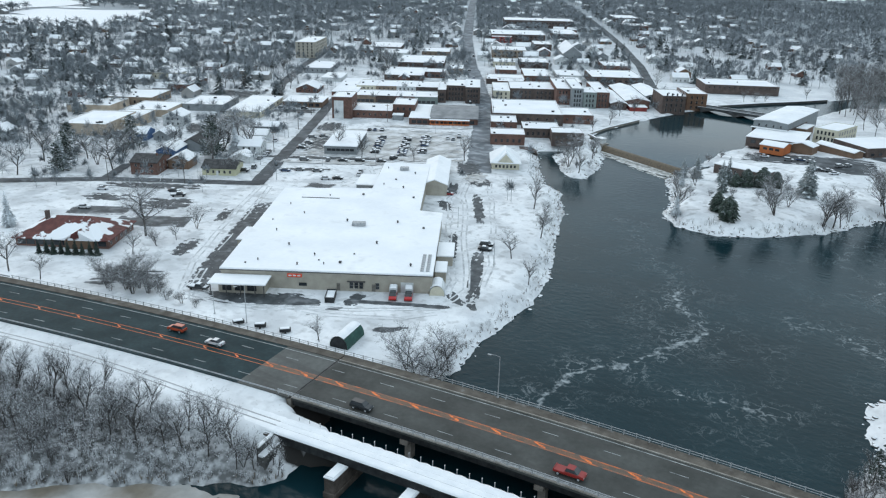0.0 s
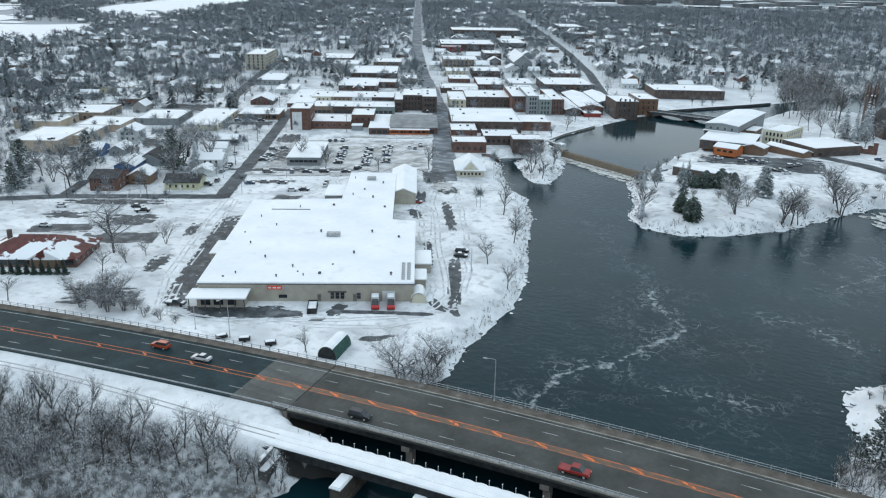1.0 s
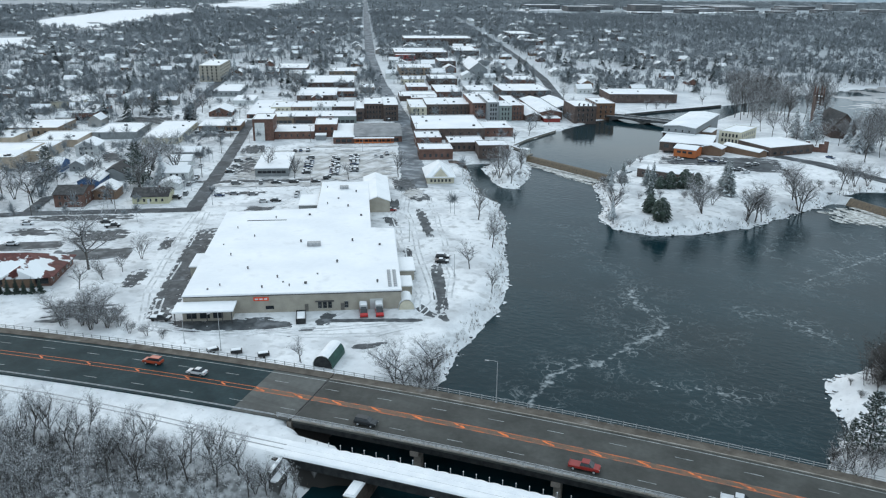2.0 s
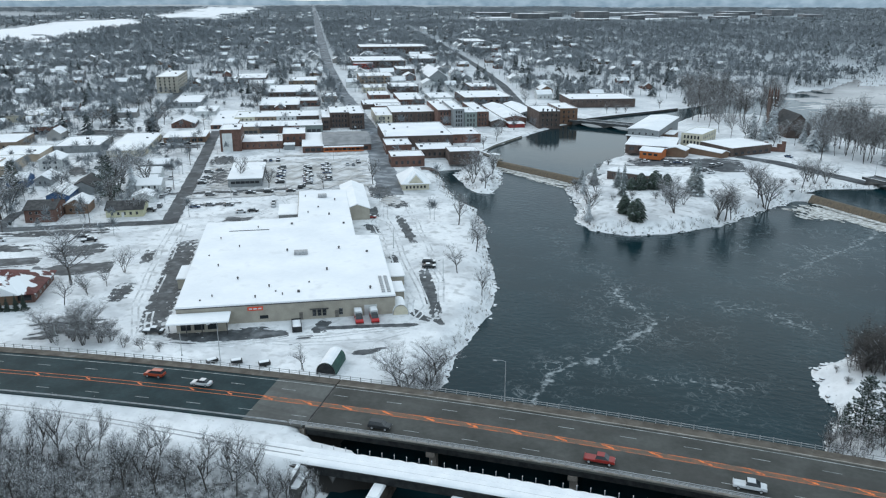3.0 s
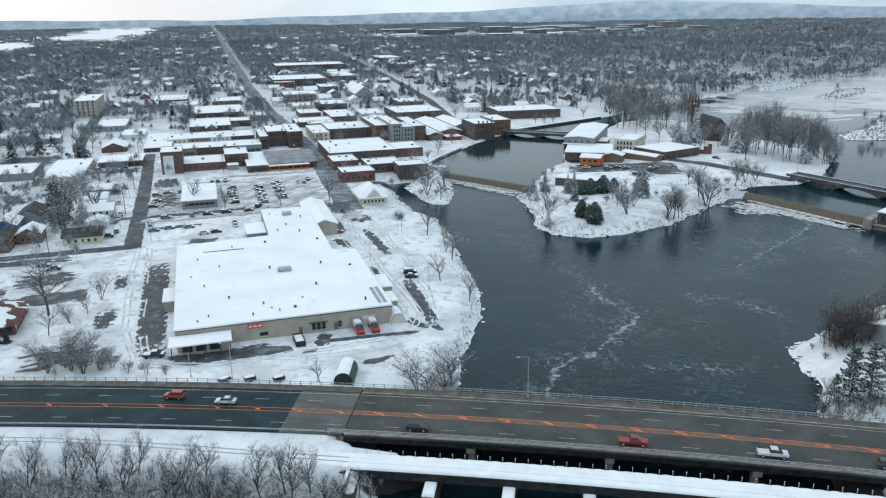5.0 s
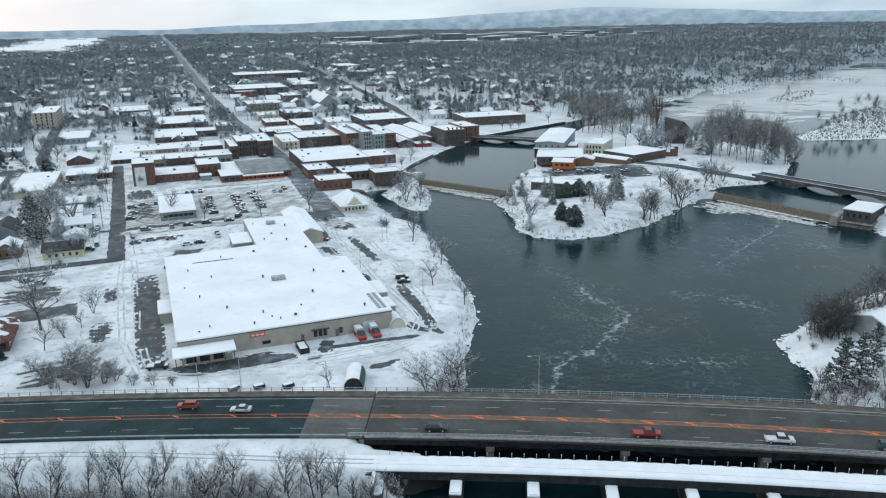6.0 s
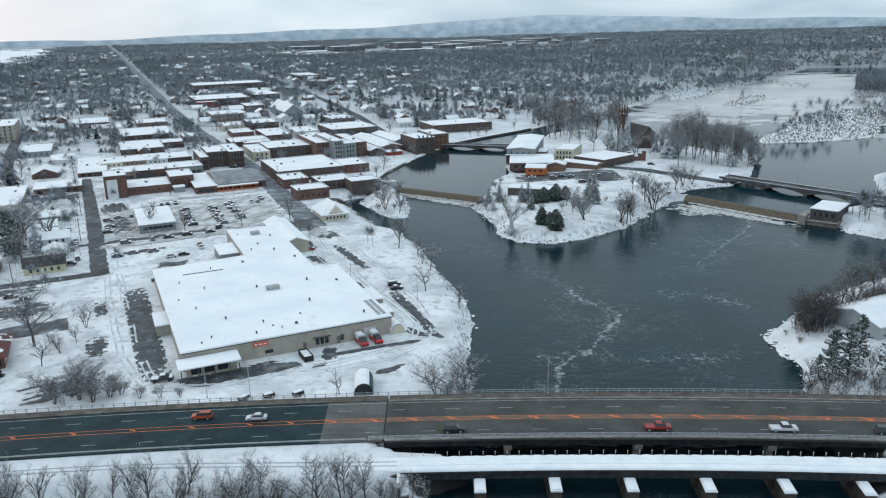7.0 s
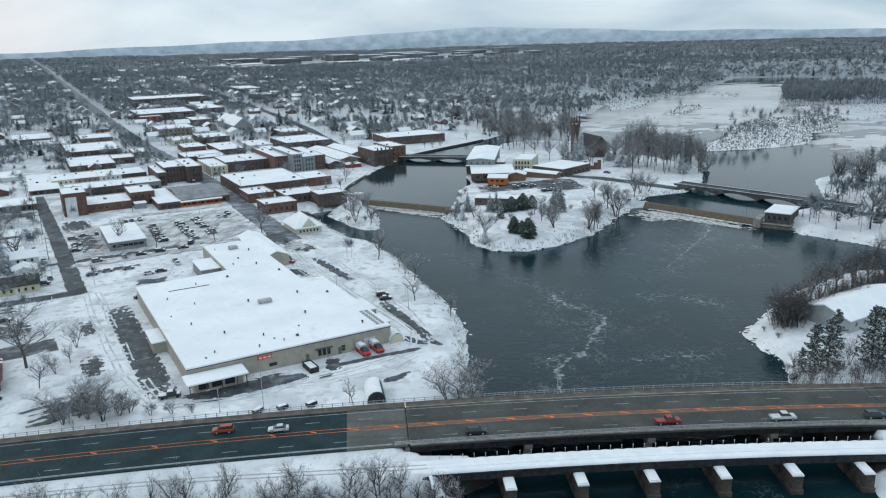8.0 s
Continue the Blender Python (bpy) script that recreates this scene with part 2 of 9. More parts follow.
steel_dark = material("dark_steel", (0.016, 0.018, 0.020), (0.040, 0.042, 0.043), 0.8, 0.6, 0.2, fine=0.15)
galv = material("galvanised_steel", (0.30, 0.31, 0.32), (0.46, 0.47, 0.48), 1.5, 0.6, 0.1, fine=0.1)
pier_mat = material("pier_concrete", (0.15, 0.13, 0.11), (0.30, 0.27, 0.24), 0.5, 0.9, fine=0.2, bump=0.2)
rust_pier = material("stained_pier", (0.040, 0.033, 0.028), (0.105, 0.088, 0.076), 0.5, 0.9, fine=0.2, bump=0.2)


def brick_material(name, a, b, mortar):
    m = material(name, a, b, 0.35, 0.88, fine=0.18, vary=0.12)
    n, l = m.node_tree.nodes, m.node_tree.links
    bsdf = n["Principled BSDF"]
    src = bsdf.inputs["Base Color"].links[0].from_socket
    tc = n.new("ShaderNodeTexCoord"); sp = n.new("ShaderNodeSeparateXYZ"); l.new(tc.outputs["Object"], sp.inputs[0])
    ad = n.new("ShaderNodeMath"); l.new(sp.outputs[0], ad.inputs[0]); l.new(sp.outputs[1], ad.inputs[1])
    cb = n.new("ShaderNodeCombineXYZ"); l.new(ad.outputs[0], cb.inputs[0]); l.new(sp.outputs[2], cb.inputs[1])
    br = n.new("ShaderNodeTexBrick"); br.inputs["Scale"].default_value = 4.0
    br.inputs["Mortar Size"].default_value = 0.012
    br.inputs["Color1"].default_value = (1, 1, 1, 1); br.inputs["Color2"].default_value = (0.8, 0.8, 0.8, 1); br.inputs["Mortar"].default_value = (*mortar, 1)
    l.new(cb.outputs[0], br.inputs["Vector"])
    mul = n.new("ShaderNodeMix"); mul.data_type, mul.blend_type = "RGBA", "MULTIPLY"; mul.inputs[0].default_value = 1
    l.new(src, mul.inputs[6]); l.new(br.outputs["Color"], mul.inputs[7]); l.new(mul.outputs[2], bsdf.inputs["Base Color"])
    bp = n.new("ShaderNodeBump"); bp.inputs["Strength"].default_value = 0.3; bp.inputs["Distance"].default_value = 0.02
    l.new(br.outputs["Fac"], bp.inputs["Height"]); bp.invert = True; l.new(bp.outputs[0], bsdf.inputs["Normal"])
    return m


brick_red = brick_material("red_brick", (0.118, 0.068, 0.055), (0.19, 0.108, 0.086), (1.3, 1.4, 1.5))
brick_dark = brick_material("dark_brick", (0.078, 0.060, 0.054), (0.130, 0.098, 0.085), (1.3, 1.4, 1.5))
brick_rust = brick_material("rust_brick", (0.185, 0.108, 0.072), (0.27, 0.165, 0.112), (1.1, 1.1, 1.1))
brick_tan = brick_material("tan_brick", (0.21, 0.165, 0.125), (0.30, 0.235, 0.18), (0.8, 0.8, 0.8))


def siding(name, c, ribs=0.0, **kw):
    lowc = tuple(v * 0.82 for v in c)
    m = material(name, lowc, c, 0.4, 0.7, fine=0.06, vary=0.06, **kw)
    return m


beige_metal = siding("beige_metal", (0.42, 0.39, 0.33))
cream = siding("cream_render", (0.62, 0.58, 0.46))
tan_render = siding("tan_render", (0.50, 0.42, 0.33))
white_siding = siding("white_siding", (0.66, 0.68, 0.68))
grey_siding = siding("grey_siding", (0.26, 0.28, 0.29))
pale_siding = siding("pale_grey_siding", (0.44, 0.46, 0.47))
green_siding = siding("grey_green_siding", (0.22, 0.26, 0.25))
blue_siding = siding("blue_siding", (0.06, 0.13, 0.27))
yellow_siding = siding("yellow_siding", (0.60, 0.58, 0.40))
orange_wood = siding("orange_timber", (0.55, 0.17, 0.06))
brown_wood = siding("brown_timber", (0.20, 0.13, 0.09))
red_metal = material("red_roof", (0.20, 0.035, 0.03), (0.30, 0.06, 0.05), 0.6, 0.6, fine=0.12)
green_tarp = material("green_tarpaulin", (0.012, 0.055, 0.045), (0.025, 0.09, 0.07), 0.8, 0.5, fine=0.1)
dark_roof = material("dark_shingle", (0.04, 0.04, 0.042), (0.09, 0.09, 0.09), 0.7, 0.9, fine=0.2)
grey_roof = material("thin_snow_metal_roof", (0.15, 0.16, 0.17), (0.27, 0.28, 0.29), 0.2, 0.6, fine=0.05)
glass = material("window_glass", (0.02, 0.025, 0.03), (0.045, 0.05, 0.055), 0.3, 0.08, spec=0.6)
trim_white = material("white_trim", (0.60, 0.61, 0.61), (0.72, 0.73, 0.73), 1.0, 0.6, fine=0.05)
trim_dark = material("dark_trim", (0.05, 0.05, 0.052), (0.09, 0.09, 0.09), 1.0, 0.6, fine=0.05)
door_mat = material("painted_door", (0.11, 0.10, 0.09), (0.20, 0.19, 0.17), 1.0, 0.5, fine=0.05)
sign_red = material("red_sign", (0.65, 0.06, 0.03), (0.80, 0.11, 0.05), 1.0, 0.5)
bark = material("bark", (0.050, 0.046, 0.043), (0.115, 0.107, 0.10), 1.5, 0.95, fine=0.2, vary=0.2)
over(bark, (0.72, 0.76, 0.80), 0.8, 0.75, 1.15, up=True, amount=0.8)
twig = material("twigs", (0.070, 0.066, 0.063), (0.155, 0.147, 0.140), 0.5, 0.95, vary=0.15)
over(twig, (0.62, 0.66, 0.70), 0.5, 0.70, 1.3, up=True, amount=0.45)
over(twig, (0.74, 0.78, 0.82), 0.5, 0.87, 0.89, island=True, amount=0.9)
# twig tones paled blue-grey: frost plus distance haze painted into the colour
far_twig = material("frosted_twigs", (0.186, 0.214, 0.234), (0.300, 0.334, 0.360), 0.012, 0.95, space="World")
laden_twig = material("snow_lined_twigs", (0.044, 0.042, 0.041), (0.100, 0.096, 0.092), 0.5, 0.95, vary=0.15)
over(laden_twig, (0.74, 0.78, 0.82), 0.5, 0.75, 1.2, up=True, amount=0.5)
over(laden_twig, (0.74, 0.78, 0.82), 0.5, 0.86, 0.88, island=True, amount=0.9)
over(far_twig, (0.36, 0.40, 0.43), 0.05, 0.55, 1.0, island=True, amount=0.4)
# paler still: more distance haze painted into the furthest woods' colour
haze_twig = material("haze_paled_twigs", (0.225, 0.258, 0.280), (0.330, 0.365, 0.390), 0.008, 0.95, space="World")
# needle tones lifted the same way, distance haze painted in
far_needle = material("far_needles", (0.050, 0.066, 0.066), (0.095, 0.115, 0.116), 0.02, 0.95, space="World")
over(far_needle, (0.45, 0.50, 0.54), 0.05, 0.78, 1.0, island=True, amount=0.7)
# normals bent upward, which evens out light and shade between the twigs
for m in (far_twig, haze_twig, far_needle):
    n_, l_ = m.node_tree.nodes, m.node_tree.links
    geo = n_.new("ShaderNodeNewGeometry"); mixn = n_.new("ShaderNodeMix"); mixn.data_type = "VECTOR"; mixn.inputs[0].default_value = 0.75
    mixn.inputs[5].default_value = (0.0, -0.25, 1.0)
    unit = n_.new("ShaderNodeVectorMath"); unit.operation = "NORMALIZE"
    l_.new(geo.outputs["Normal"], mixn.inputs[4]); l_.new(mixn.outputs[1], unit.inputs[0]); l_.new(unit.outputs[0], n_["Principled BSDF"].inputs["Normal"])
brush_mat = material("brush_twigs", (0.044, 0.042, 0.041), (0.105, 0.099, 0.095), 0.3, 0.95, space="World")
over(brush_mat, (0.70, 0.74, 0.78), 0.05, 0.75, 0.79, island=True, amount=0.9)
needle = material("needles", (0.030, 0.050, 0.042), (0.062, 0.086, 0.074), 0.8, 0.9, vary=0.2)
over(needle, (0.72, 0.76, 0.80), 1.1, 1.00, 1.36, up=True, amount=0.75)
over(needle, (0.76, 0.80, 0.84), 0.5, 0.92, 0.94, island=True, amount=0.9)
dark_needle = material("dark_evergreen", (0.020, 0.034, 0.028), (0.045, 0.062, 0.052), 0.8, 0.9, vary=0.2)
over(dark_needle, (0.72, 0.76, 0.80), 1.1, 1.22, 1.45, up=True, amount=0.6)
pine_needle = material("pine_needles", (0.030, 0.050, 0.038), (0.068, 0.096, 0.072), 0.8, 0.9, vary=0.2)
over(pine_needle, (0.72, 0.76, 0.80), 1.1, 0.95, 1.35, up=True, amount=0.7)
over(pine_needle, (0.76, 0.80, 0.84), 0.5, 0.84, 0.86, island=True, amount=0.9)
cedar_needle = material("cedar_sprays", (0.030, 0.048, 0.038), (0.062, 0.084, 0.068), 0.8, 0.9, vary=0.2)
over(cedar_needle, (0.72, 0.76, 0.80), 1.1, 1.02, 1.40, up=True, amount=0.6)
laden_needle = material("snow_laden_needles", (0.034, 0.050, 0.044), (0.070, 0.090, 0.080), 0.8, 0.9, vary=0.2)
over(laden_needle, (0.76, 0.80, 0.84), 1.1, 0.80, 1.20, up=True, amount=0.85)
over(laden_needle, (0.78, 0.82, 0.86), 0.5, 0.80, 0.83, island=True, amount=0.9)
dark_twig = material("dark_thicket_twigs", (0.060, 0.056, 0.054), (0.140, 0.130, 0.124), 0.3, 0.95, space="World")
marsh_twig = material("marsh_twigs", (0.085, 0.085, 0.085), (0.18, 0.175, 0.17), 0.05, 0.95, space="World")
scrub = material("dry_scrub", (0.10, 0.075, 0.05), (0.24, 0.19, 0.14), 1.0, 0.95, fine=0.2)
over(scrub, (0.7, 0.73, 0.76), 0.6, 0.85, 1.2, up=True, amount=0.8)
rock_mat = material("bank_rock", (0.04, 0.04, 0.042), (0.13, 0.125, 0.12), 0.6, 0.9, fine=0.2, bump=0.3)
over(rock_mat, SNOW_C, 0.7, 0.95, 1.15, up=True)
weir_mat = material("weir_face", (0.050, 0.036, 0.020), (0.125, 0.092, 0.052), 0.25, 0.45, fine=0.25, stretch=(6, 6, 0.5), space="World", spec=0.5)
rubber = material("tyre_rubber", (0.015, 0.015, 0.015), (0.03, 0.03, 0.03), 2.0, 0.9)
lamp_glass = material("headlamp", (0.5, 0.5, 0.48), (0.7, 0.7, 0.68), 2.0, 0.2)
tail_glass = material("tail_lamp", (0.25, 0.02, 0.02), (0.4, 0.03, 0.03), 2.0, 0.3)


def paint(name, c):
    return material(name, tuple(v * 0.85 for v in c), c, 0.9, 0.28, fine=0.06, spec=0.5)


car_red, car_white, car_dark = paint("red_car_paint", (0.30, 0.025, 0.02)), paint("white_car_paint", (0.62, 0.64, 0.66)), paint("black_car_paint", (0.022, 0.026, 0.03))
car_orange, car_grey, car_green = paint("orange_red_car_paint", (0.42, 0.07, 0.03)), paint("grey_car_paint", (0.16, 0.17, 0.18)), paint("green_car_paint", (0.04, 0.075, 0.07))
truck_red = paint("bright_red_paint", (0.50, 0.03, 0.03))
car_blue = paint("blue_car_paint", (0.03, 0.06, 0.13))


def water_material(name, base, wave, foam, spec=0.22, rough=0.12):
    m = bpy.data.materials.new(name)
    m.use_nodes = True
    n, l = m.node_tree.nodes, m.node_tree.links
    b = n["Principled BSDF"]
    b.inputs["Roughness"].default_value = rough
    b.inputs["Specular IOR Level"].default_value = spec
    b.inputs["IOR"].default_value = 1.33
    geo = n.new("ShaderNodeNewGeometry")
    mp = n.new("ShaderNodeMapping"); mp.inputs["Scale"].default_value = (0.7, 1.0, 1); l.new(geo.outputs["Position"], mp.inputs[0])
    t1 = n.new("ShaderNodeTexNoise"); t1.inputs["Scale"].default_value, t1.inputs["Detail"].default_value = 0.55, 6
    t2 = n.new("ShaderNodeTexNoise"); t2.inputs["Scale"].default_value, t2.inputs["Detail"].default_value = 0.03, 3
    l.new(mp.outputs[0], t1.inputs["Vector"]); l.new(mp.outputs[0], t2.inputs["Vector"])
    bp = n.new("ShaderNodeBump"); bp.inputs["Distance"].default_value = 0.5
    mr = n.new("ShaderNodeMapRange"); mr.inputs[1].default_value, mr.inputs[2].default_value = 0.3, 0.7
    mr.inputs[3].default_value, mr.inputs[4].default_value = wave * 0.4, wave
    l.new(t2.outputs["Fac"], mr.inputs[0]); l.new(mr.outputs[0], bp.inputs["Strength"])
    l.new(t1.outputs["Fac"], bp.inputs["Height"]); l.new(bp.outputs[0], b.inputs["Normal"])
    rp = n.new("ShaderNodeValToRGB")
    rp.color_ramp.elements[0].position, rp.color_ramp.elements[1].position = 0.3, 0.7
    rp.color_ramp.elements[0].color, rp.color_ramp.elements[1].color = (*[v * 0.75 for v in base], 1), (*[v * 1.3 for v in base], 1)
    l.new(t2.outputs["Fac"], rp.inputs[0]); l.new(rp.outputs[0], b.inputs["Base Color"])
    for cx, cy, r0, r1, width, sc, amt in foam:
        # thin wandering veins of foam
        w = n.new("ShaderNodeTexNoise"); w.inputs["Scale"].default_value, w.inputs["Detail"].default_value = sc, 10
        w.inputs["Roughness"].default_value, w.inputs["Distortion"].default_value = 0.62, 0.5
        l.new(geo.outputs["Position"], w.inputs["Vector"])
        s = n.new("ShaderNodeMath"); s.operation = "SUBTRACT"; s.inputs[1].default_value = 0.5; l.new(w.outputs["Fac"], s.inputs[0])
        a = n.new("ShaderNodeMath"); a.operation = "ABSOLUTE"; l.new(s.outputs[0], a.inputs[0])
        v = n.new("ShaderNodeMapRange"); v.inputs[1].default_value, v.inputs[2].default_value = 0.0, width
        v.inputs[3].default_value, v.inputs[4].default_value = amt, 0.0
        l.new(a.outputs[0], v.inputs[0])
        g = n.new("ShaderNodeTexNoise"); g.inputs["Scale"].default_value = sc * 0.45; g.inputs["Detail"].default_value = 5
        ofs = n.new("ShaderNodeVectorMath"); ofs.inputs[1].default_value = (37, 91, 0); l.new(geo.outputs["Position"], ofs.inputs[0]); l.new(ofs.outputs[0], g.inputs["Vector"])
        gm = n.new("ShaderNodeMapRange"); gm.inputs[1].default_value, gm.inputs[2].default_value = 0.46, 0.62; l.new(g.outputs["Fac"], gm.inputs[0])
        vd = n.new("ShaderNodeVectorMath"); vd.operation = "DISTANCE"; vd.inputs[1].default_value = (cx, cy, 0); l.new(geo.outputs["Position"], vd.inputs[0])
        rr = n.new("ShaderNodeMapRange"); rr.inputs[1].default_value, rr.inputs[2].default_value = r0, r1
        rr.inputs[3].default_value, rr.inputs[4].default_value = 1, 0
        l.new(vd.outputs["Value"], rr.inputs[0])
        m1 = n.new("ShaderNodeMath"); m1.operation = "MULTIPLY"; l.new(v.outputs[0], m1.inputs[0]); l.new(gm.outputs[0], m1.inputs[1])
        m2 = n.new("ShaderNodeMath"); m2.operation = "MULTIPLY"; l.new(m1.outputs[0], m2.inputs[0]); l.new(rr.outputs[0], m2.inputs[1])
        src = b.inputs["Base Color"].links[0].from_socket
        mix = n.new("ShaderNodeMix"); mix.data_type = "RGBA"; l.new(m2.outputs[0], mix.inputs[0]); l.new(src, mix.inputs[6]); mix.inputs[7].default_value = (0.55, 0.60, 0.62, 1)
        l.new(mix.outputs[2], b.inputs["Base Color"])
        prev = b.inputs["Roughness"]
        rm = n.new("ShaderNodeMapRange"); rm.inputs[4].default_value = 0.7
        if prev.links:
            l.new(prev.links[0].from_socket, rm.inputs[3])
        else:
            rm.inputs[3].default_value = prev.default_value
        l.new(m2.outputs[0], rm.inputs[0]); l.new(rm.outputs[0], prev)
    return m


def drift_foam(m):
    """Foam gathered along the river's lines: a broken core, and thin lace around it."""
    n, l = m.node_tree.nodes, m.node_tree.links
    b = n["Principled BSDF"]
    geo = n.new("ShaderNodeNewGeometry")

    def noise_tex(scale, rough, dist):
        t = n.new("ShaderNodeTexNoise"); t.inputs["Scale"].default_value, t.inputs["Detail"].default_value = scale, 9
        t.inputs["Roughness"].default_value, t.inputs["Distortion"].default_value = rough, dist
        l.new(geo.outputs["Position"], t.inputs["Vector"])
        return t.outputs["Fac"]

    def calc(op, a, c):
        q = n.new("ShaderNodeMath"); q.operation = op
        for i, v in enumerate((a, c)):
            if isinstance(v, (int, float)):
                q.inputs[i].default_value = v
            else:
                l.new(v, q.inputs[i])
        return q.outputs[0]

    def ramp(v, a, c, lo, hi):
        q = n.new("ShaderNodeMapRange"); l.new(v, q.inputs[0])
        for i, x in zip((1, 2, 3, 4), (a, c, lo, hi)):
            q.inputs[i].default_value = x
        return q.outputs[0]

    fields = []
    for name in ("foam_core", "foam_halo"):
        at = n.new("ShaderNodeAttribute"); at.attribute_name = name
        fields.append(at.outputs["Fac"])
    solid = ramp(calc("ADD", fields[0], calc("MULTIPLY", calc("SUBTRACT", noise_tex(0.55, 0.65, 0.4), 0.5), 2.4)), 0.58, 1.12, 0.0, 0.52)
    lace = ramp(calc("ABSOLUTE", calc("SUBTRACT", noise_tex(0.20, 0.62, 0.5), 0.5), 0), 0.0, 0.022, 1.0, 0.0)
    gaps = ramp(noise_tex(0.09, 0.6, 0.3), 0.42, 0.6, 0.0, 1.0)
    thin = calc("MULTIPLY", calc("MULTIPLY", lace, gaps), calc("MULTIPLY", fields[1], 0.42))
    fac = calc("MAXIMUM", solid, thin)
    src = b.inputs["Base Color"].links[0].from_socket
    mix = n.new("ShaderNodeMix"); mix.data_type = "RGBA"; l.new(fac, mix.inputs[0]); l.new(src, mix.inputs[6]); mix.inputs[7].default_value = (0.60, 0.65, 0.67, 1)
    l.new(mix.outputs[2], b.inputs["Base Color"])


river_mat = water_material("river_water", (0.0055, 0.0235, 0.030), 0.34, [(50, 40, 30, 70, 0.010, 0.21, 0.16), (95, 150, 20, 70, 0.014, 0.09, 0.3), (10, 100, 40, 95, 0.010, 0.26, 0.12)])
drift_foam(river_mat)
pond_mat = water_material("pond_water", (0.0055, 0.0235, 0.030), 0.12, [], 0.33, 0.06)
foam_mat = material("foam", (0.24, 0.235, 0.21), (0.70, 0.71, 0.70), 0.5, 0.8, fine=0.15, stretch=(1, 1, 1), space="World")
ice_mat = material("thin_river_ice", (0.18, 0.155, 0.12), (0.42, 0.42, 0.41), 0.08, 0.4, fine=0.1, space="World")

# part ice, part the sky's reflection on open water painted as pale colour
lake_ice = material("lake_ice", (0.29, 0.285, 0.285), (0.54, 0.53, 0.52), 0.010, 0.22, fine=0.06, space="World", spec=0.5)
main_mat = material("salted_main_street", (0.11, 0.125, 0.14), (0.21, 0.23, 0.25), 0.1, 0.75, fine=0.1, space="World", spec=0.15)
over(main_mat, (0.60, 0.63, 0.66), 0.2, 0.5, 0.75, space="World", amount=0.45)
dark_concrete = material("damp_dark_concrete", (0.055, 0.056, 0.056), (0.125, 0.122, 0.118), 0.5, 0.85, fine=0.2)
smudge_orange = material("smudged_orange_paint", (0.34, 0.10, 0.045), (0.82, 0.20, 0.05), 1.2, 0.6, fine=0.2, space="World", lo=0.38, hi=0.55)
faded_orange = material("faded_orange_paint", (0.115, 0.098, 0.080), (0.50, 0.135, 0.045), 0.55, 0.6, fine=0.2, space="World", lo=0.36, hi=0.62)
far_home_wall = material("mixed_home_walls", (0.14, 0.135, 0.13), (0.42, 0.42, 0.41), 0.02, 0.85, fine=0.1, space="World")
# hills far off: a plain soft backdrop, mist painted in as colour and glow
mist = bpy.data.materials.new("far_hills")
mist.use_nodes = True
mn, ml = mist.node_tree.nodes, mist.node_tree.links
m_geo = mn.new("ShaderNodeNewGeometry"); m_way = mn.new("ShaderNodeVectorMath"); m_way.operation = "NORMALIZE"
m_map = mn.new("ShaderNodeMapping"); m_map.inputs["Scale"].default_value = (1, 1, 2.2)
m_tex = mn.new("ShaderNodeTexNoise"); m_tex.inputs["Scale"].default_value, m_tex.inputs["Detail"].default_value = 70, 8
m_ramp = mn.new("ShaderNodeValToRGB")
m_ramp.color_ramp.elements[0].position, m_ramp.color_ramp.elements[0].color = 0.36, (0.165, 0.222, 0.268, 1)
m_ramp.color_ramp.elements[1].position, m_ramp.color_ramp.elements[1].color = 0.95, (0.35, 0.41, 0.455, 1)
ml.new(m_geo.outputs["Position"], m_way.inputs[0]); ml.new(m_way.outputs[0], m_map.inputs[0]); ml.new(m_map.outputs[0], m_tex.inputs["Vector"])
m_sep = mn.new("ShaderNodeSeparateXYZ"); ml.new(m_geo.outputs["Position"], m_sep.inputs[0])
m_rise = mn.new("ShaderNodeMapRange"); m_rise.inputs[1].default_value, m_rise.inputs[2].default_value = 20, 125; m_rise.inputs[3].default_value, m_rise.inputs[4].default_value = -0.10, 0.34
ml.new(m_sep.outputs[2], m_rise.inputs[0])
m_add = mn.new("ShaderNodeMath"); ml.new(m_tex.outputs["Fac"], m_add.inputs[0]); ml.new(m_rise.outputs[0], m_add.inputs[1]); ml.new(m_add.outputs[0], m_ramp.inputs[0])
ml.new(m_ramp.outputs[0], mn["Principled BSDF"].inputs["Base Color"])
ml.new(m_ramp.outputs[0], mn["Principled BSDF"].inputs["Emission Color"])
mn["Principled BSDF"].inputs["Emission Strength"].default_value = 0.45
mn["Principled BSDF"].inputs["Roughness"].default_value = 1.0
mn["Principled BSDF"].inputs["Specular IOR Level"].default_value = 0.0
far_wall = material("far_institution_wall", (0.10, 0.108, 0.115), (0.18, 0.185, 0.19), 0.05, 0.85, fine=0.1, vary=0.3)
# ---- helpers for meshes ----
def mesh_object(name, verts, faces, mat, parent=None, smooth=False):
    me = bpy.data.meshes.new(name)
    me.from_pydata([tuple(v) for v in verts], [], [tuple(f) for f in faces])
    me.update()
    for m in (mat if isinstance(mat, (list, tuple)) else [mat]):
        me.materials.append(m)
    if smooth:
        me.shade_smooth()
    ob = new(name, me)
    if parent:
        ob.parent = parent
    return ob


def part(name, bm, mat, parent, label=""):
    me = bpy.data.meshes.new(name)
    bm.normal_update()
    bm.to_mesh(me)
    bm.free()
    for m in (mat if isinstance(mat, (list, tuple)) else [mat]):
        me.materials.append(m)
    ob = new(name, me)
    ob.parent = parent
    return tagged(ob, label) if label else ob


